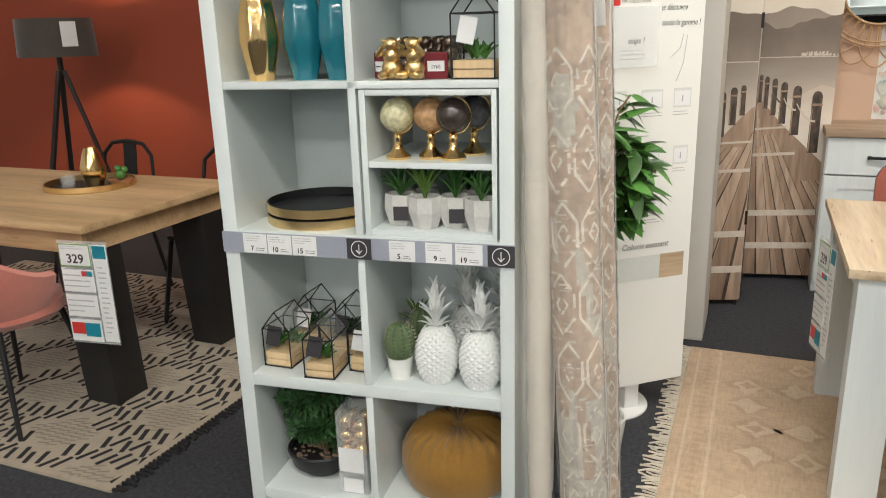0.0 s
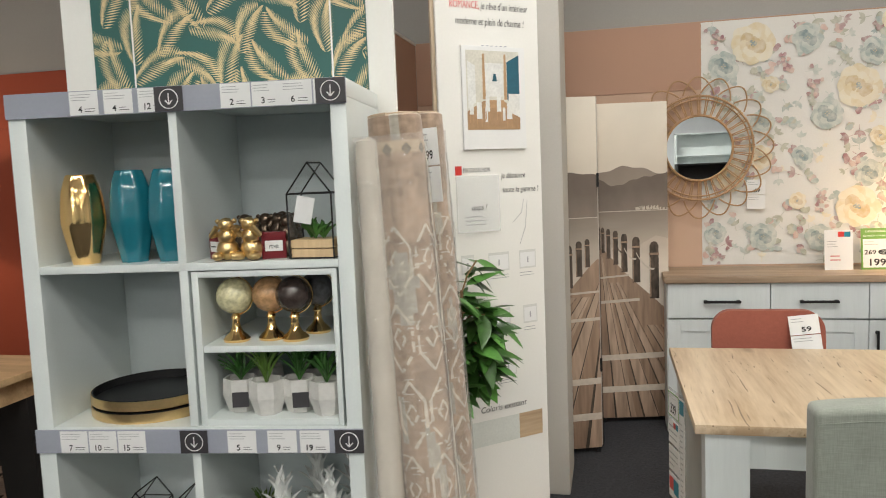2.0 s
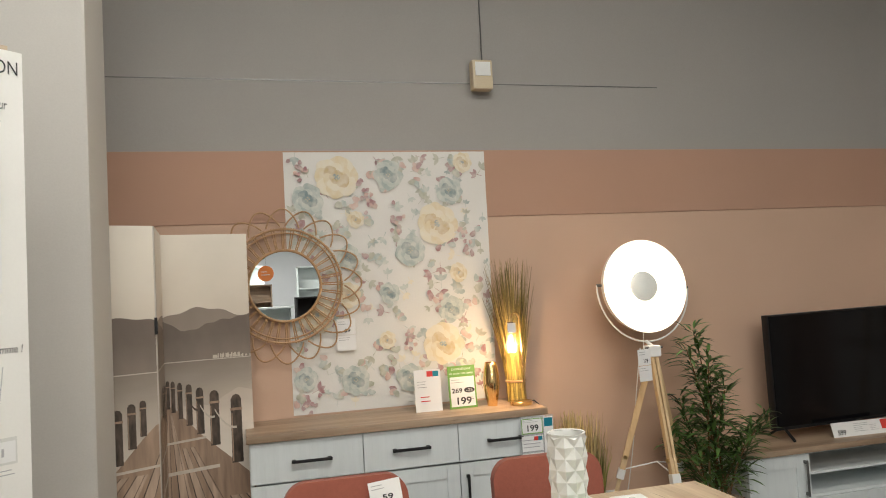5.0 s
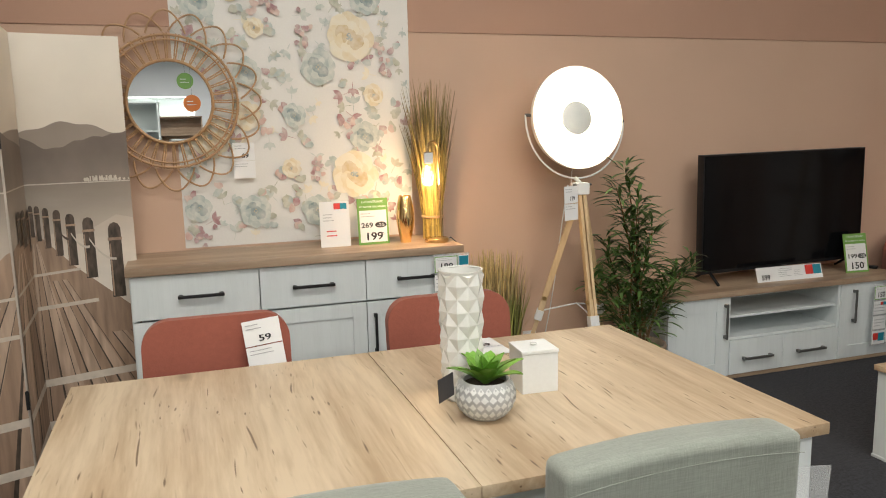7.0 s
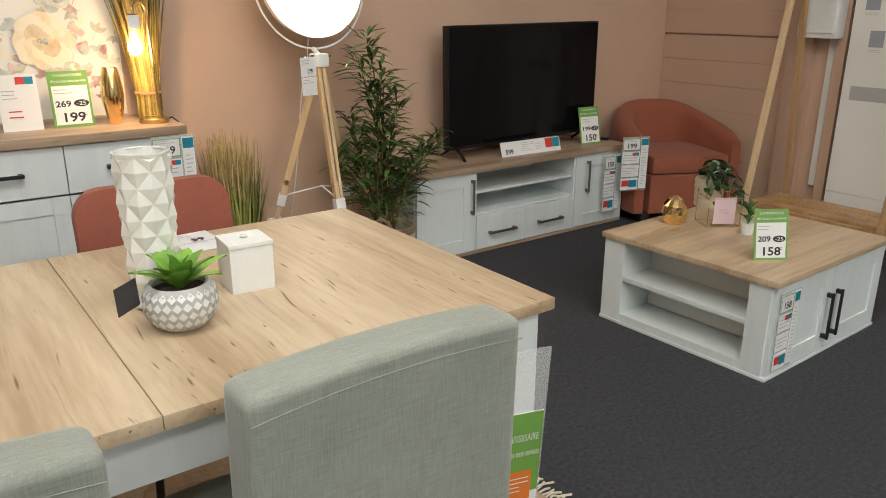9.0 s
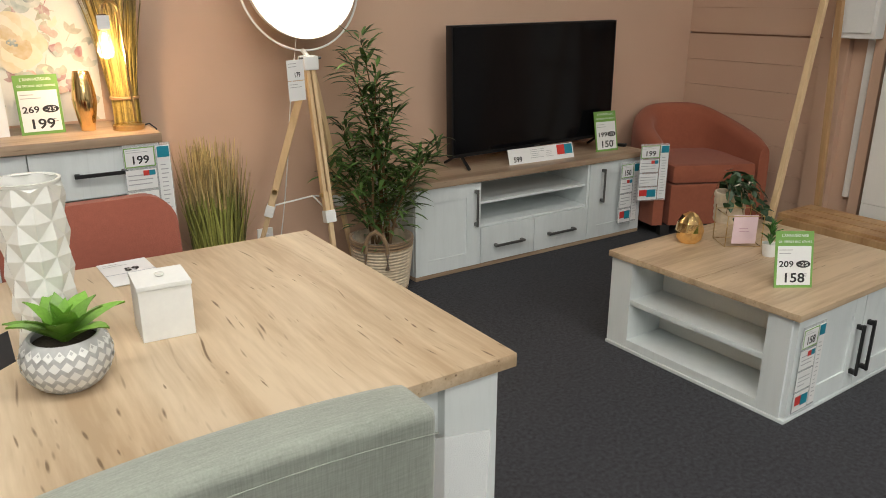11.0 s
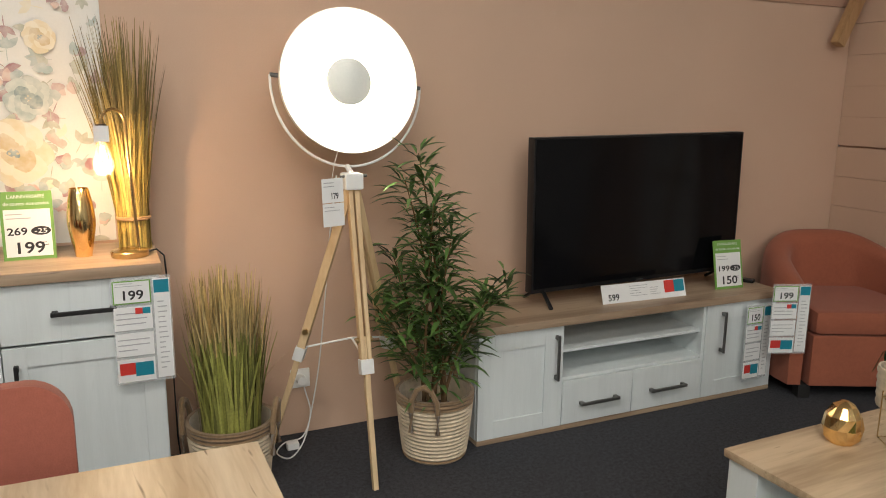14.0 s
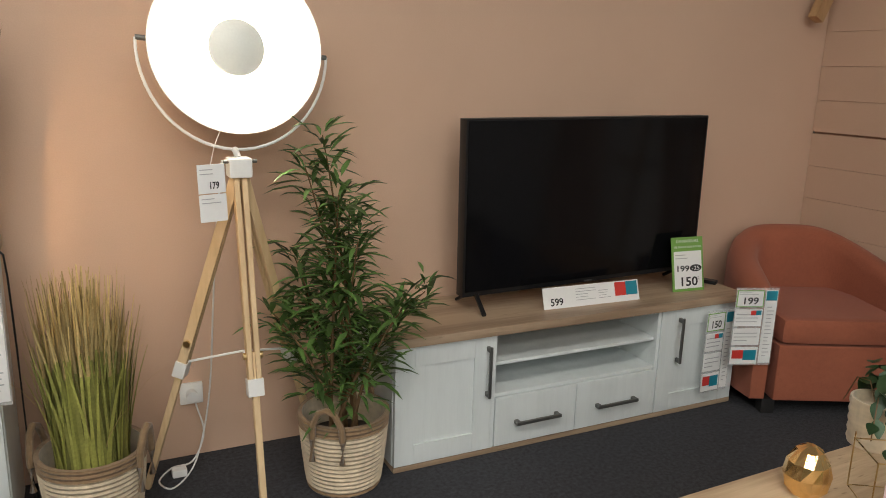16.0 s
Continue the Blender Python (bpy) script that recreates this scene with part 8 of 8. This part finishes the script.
# thin hatching fills the lozenges, short black bars follow their rims
for i in range(66):
    for j in range(80):
        x, y = -4.26 + i * 0.040, 1.48 + j * 0.023
        d, upper = lozenge(x, y)
        if d < 0.25:
            stroke(x, y, 0.25 + rng.uniform(-0.08, 0.08), 0.045, 0.008, 1)
for i in range(58):
    for j in range(21):
        x, y = -4.26 + i * 0.045, 1.50 + j * 0.088 + (0.02 if i % 2 else 0)
        d, upper = lozenge(x, y)
        if d > 0.31:
            stroke(x, y, (1.25 if upper else 1.9) + rng.uniform(-0.08, 0.08), 0.078, 0.019, 0, 0.0131)
part("stroke_pattern", bm, [RUG_BLACK, RUG_GREY], rug, "black and faded brown woven strokes")
bm = bmesh.new()
for k in range(90):
    y = 1.46 + 1.82 * k / 89
    e = rng.uniform(0.03, 0.055)
    tube(bm, [(-1.675, y, 0.008), (-1.675 + e * 0.6, y + rng.uniform(-0.01, 0.01), 0.011), (-1.675 + e, y + rng.uniform(-0.015, 0.015), 0.004)], 0.006, 5)
part("fringe", bm, RUG_BLACK, rug, "black knotted fringe")


def metal_chair(m):
    """Pressed sheet-metal chair; faces -y."""
    t = thing("metal_chair", m, "black pressed metal dining chair with curved back", "chair", "black metal chairs")
    part("seat", block(-0.18, 0.18, -0.18, 0.18, 0.44, 0.462, 0.01), BLACK, t)
    for sx in (-1, 1):
        for sy in (-1, 1):
            bm = bmesh.new()
            beam(bm, (sx * 0.165, sy * 0.165, 0.442), (sx * 0.22, sy * 0.22, 0.013), 0.035, 0.02)
            part("leg", soften(bm, 0.004), BLACK, t)
    arch = [(-0.19, 0.19, 0.46), (-0.20, 0.21, 0.65), (-0.185, 0.225, 0.78), (-0.12, 0.235, 0.84), (0, 0.24, 0.855), (0.12, 0.235, 0.84), (0.185, 0.225, 0.78), (0.20, 0.21, 0.65), (0.19, 0.19, 0.46)]
    part("back_rail", tube(bmesh.new(), arch, 0.011, 8), BLACK, t)
    bm = plate(bmesh.new(), 0.10, 0.38, 0.004, 0.01)
    bm.transform(pose(0, 0.21, 0.465, -6, 0, 0))
    part("back_splat", bm, BLACK, t)
    return t


mc = metal_chair(pose(-2.36, 2.93, 0, 0, 0, 6))
copy_thing(mc, pose(-3.18, 2.97, 0, 0, 0, -4))

t = thing("shell_chair", pose(-2.46, 1.765, 0, 0, 0, 3), "salmon velvet shell chair with slim black legs", "chair")
bm = bmesh.new()
rings = []
for i in range(21):
    v = i / 20
    a = math.pi * (1.05 - 1.1 * v) + math.pi
    hgt = 0.60 + 0.20 * math.cos((v - 0.5) * math.pi) ** 2
    cx, cy = 0.27 * math.cos(a), -0.02 + 0.26 * math.sin(a)
    nx, ny = math.cos(a), math.sin(a)
    rings.append([bm.verts.new((cx * s + nx * o, cy * s + ny * o, zz)) for s, o, zz in ((0.72, 0, 0.40), (1.0, 0.0, 0.52), (1.06, 0.0, hgt - 0.015), (1.03, -0.012, hgt), (0.97, -0.03, hgt - 0.015), (0.88, -0.03, 0.54), (0.62, 0, 0.47))])
for a, b in zip(rings, rings[1:]):
    for q in range(6):
        bm.faces.new((a[q], a[q + 1], b[q + 1], b[q]))
part("shell", bm, PINK_VELVET, t)
part("seat", lathe(bmesh.new(), [(0, 0.40), (0.20, 0.40), (0.235, 0.43), (0.23, 0.465), (0.2, 0.478), (0, 0.482)], 32), PINK_VELVET, t)
for sx in (-1, 1):
    for sy in (-1, 1):
        part("leg", rod(bmesh.new(), (sx * 0.14, sy * 0.14, 0.405), (sx * 0.22, sy * 0.20, 0.012), 0.012, 0.009), BLACK, t)

t = thing("tripod_floor_lamp", pose(-4.48, 3.99, 0), "dark tripod floor lamp with a wide grey-brown drum shade", "lamp")
for k in range(3):
    a = k * math.tau / 3 + 0.5
    bm = bmesh.new()
    beam(bm, (0.02 * math.cos(a), 0.02 * math.sin(a), 1.21), (0.35 * math.cos(a), 0.35 * math.sin(a), 0.0), 0.035, 0.024)
    part("leg", soften(bm, 0.004), BLACK_WOOD, t)
part("hub", rod(bmesh.new(), (0, 0, 1.17), (0, 0, 1.36), 0.02), BLACK, t)
bm = bmesh.new()
lathe(bm, [(0.263, 1.307), (0.250, 1.565), (0.247, 1.565), (0.260, 1.307), (0.263, 1.307)], 48)
part("shade", bm, SHADE_GREY, t, "grey-brown drum shade")
bm = bmesh.new()
for k in range(3):
    a = k * math.tau / 3
    rod(bm, (0, 0, 1.355), (0.258 * math.cos(a), 0.258 * math.sin(a), 1.345), 0.002, seg=5)
part("shade_ring", bm, GREY_METAL, t)
tg = part("price_tag", block(-0.052, 0.052, -0.001, 0.001, 0, 0.165, 0.0005), WHITE_PAPER, t, "white price tag on the shade")
tg.matrix_basis = pose(0.244, -0.104, 1.375, 0, 0, 67)

t = thing("round_tray", pose(-2.67, 2.46, 0.76), "round black tray with gold rim on the oak table", "tray")
part("tray_floor", lathe(bmesh.new(), [(0, 0), (0.19, 0), (0.19, 0.005), (0, 0.005)], 40), BLACK, t)
part("rim", lathe(bmesh.new(), [(0.191, 0), (0.197, 0.003), (0.197, 0.028), (0.191, 0.028), (0.191, 0)], 40), GOLD_ROUGH, t, "gold rim")
single("vase", lathe(bmesh.new(), [(0, 0), (0.035, 0), (0.055, 0.05), (0.055, 0.09), (0.038, 0.15), (0.026, 0.178), (0.022, 0.178), (0, 0.1)], 32), GOLD, pose(-2.63, 2.45, 0.7652), "polished gold vase on the tray", "vase")
single("tea_light_holder", lathe(bmesh.new(), [(0, 0), (0.03, 0), (0.034, 0.05), (0.03, 0.05), (0.027, 0.01), (0, 0.01)], 20), GLASS, pose(-2.74, 2.40, 0.7652), "small clear glass candle holder on the tray", "candle holder")
t = thing("potted_cactus", pose(-2.52, 2.50, 0.7652), "small cactus in a shallow terracotta bowl", "plant")
part("bowl", lathe(bmesh.new(), [(0, 0), (0.04, 0), (0.055, 0.03), (0.05, 0.03), (0, 0.02)], 24), surface("terracotta_clay", (0.42, 0.18, 0.08), 0.7), t)
bm = bmesh.new()
for c, r in (((0, 0, 0.05), 0.024), ((0.018, 0.006, 0.072), 0.016), ((-0.014, 0, 0.078), 0.015)):
    bmesh.ops.create_icosphere(bm, subdivisions=2, radius=r, matrix=Matrix.Translation(c))
part("cactus_body", bm, LEAF, t)

# ---- store behind, seen in the mirror ----


def display_cabinet(m, w, h, material, label):
    t = thing("display_cabinet", m, label, "cabinet", "cabinets across the store")
    d = 0.5
    panels(t, material, [(0, 0.03, 0, d, 0, h), (w - 0.03, w, 0, d, 0, h), (0.03, w - 0.03, 0, 0.02, 0.05, h - 0.03), (0, w, 0, d, h - 0.03, h)], "panel")
    for k in range(4):
        part("shelf", block(0.031, w - 0.031, 0.021, d, 0.05 + k * (h - 0.1) / 4, 0.08 + k * (h - 0.1) / 4, 0.002), material, t)
    return t


display_cabinet(pose(-0.9, -6.4, 0), 1.3, 2.0, WHITE, "tall white open cabinet across the store aisle")
display_cabinet(pose(1.5, -6.9, 0), 1.2, 1.5, BLACK_WOOD, "dark open cabinet across the store aisle")
display_cabinet(pose(3.0, -8.0, 0), 1.6, 2.1, WHITE, "tall white open cabinet across the store aisle")
display_cabinet(pose(0.55, -5.6, 0), 0.8, 1.35, WHITE, "low white open cabinet across the store aisle")
for x, y, w, h, m_, lab in ((-2.6, -12.5, 1.4, 2.2, WHITE, "tall white open cabinet far across the store"), (0.1, -13.5, 1.2, 1.9, SIDE_OAK, "oak-look open cabinet far across the store"), (1.9, -12.0, 1.5, 2.3, WHITE, "tall white open cabinet far across the store"), (4.2, -13.0, 1.3, 2.0, BLACK_WOOD, "dark open cabinet far across the store"), (-1.0, -17.5, 2.2, 2.6, WHITE, "wide white open cabinet far across the store")):
    display_cabinet(pose(x, y, 0), w, h, m_, lab)
for x, y, zz, m_, lab in ((0.9, -9.0, 2.55, CARD_GREEN, "round green hanging promotion sign"), (1.0, -8.2, 2.05, CARD_ORANGE, "round orange hanging promotion sign")):
    t = thing("hanging_sign", pose(x, y, zz), lab, "sign", "hanging signs")
    part("disc", rod(bmesh.new(), (0, 0, 0), (0, 0.012, 0), 0.17, seg=36), m_, t)
    part("wire", rod(bmesh.new(), (0, 0.006, 0.17), (0, 0.006, CEIL - zz), 0.003, seg=6), GREY_METAL, t)
    small_print(t, -0.1, 0.1, -0.06, 0.07, 2, 0.0135, WHITE_PAPER)

for ob in scene.objects:
    if ob.parent and ob.name.split(".")[0] in ("fringe", "woven_pattern", "stroke_pattern", "worn_pattern", "border_motif", "floral_print", "palm_leaf_print", "pebbles", "spines", "scale_relief", "small_print", "tape_stripes"):
        ob["kind"] = "stuff"
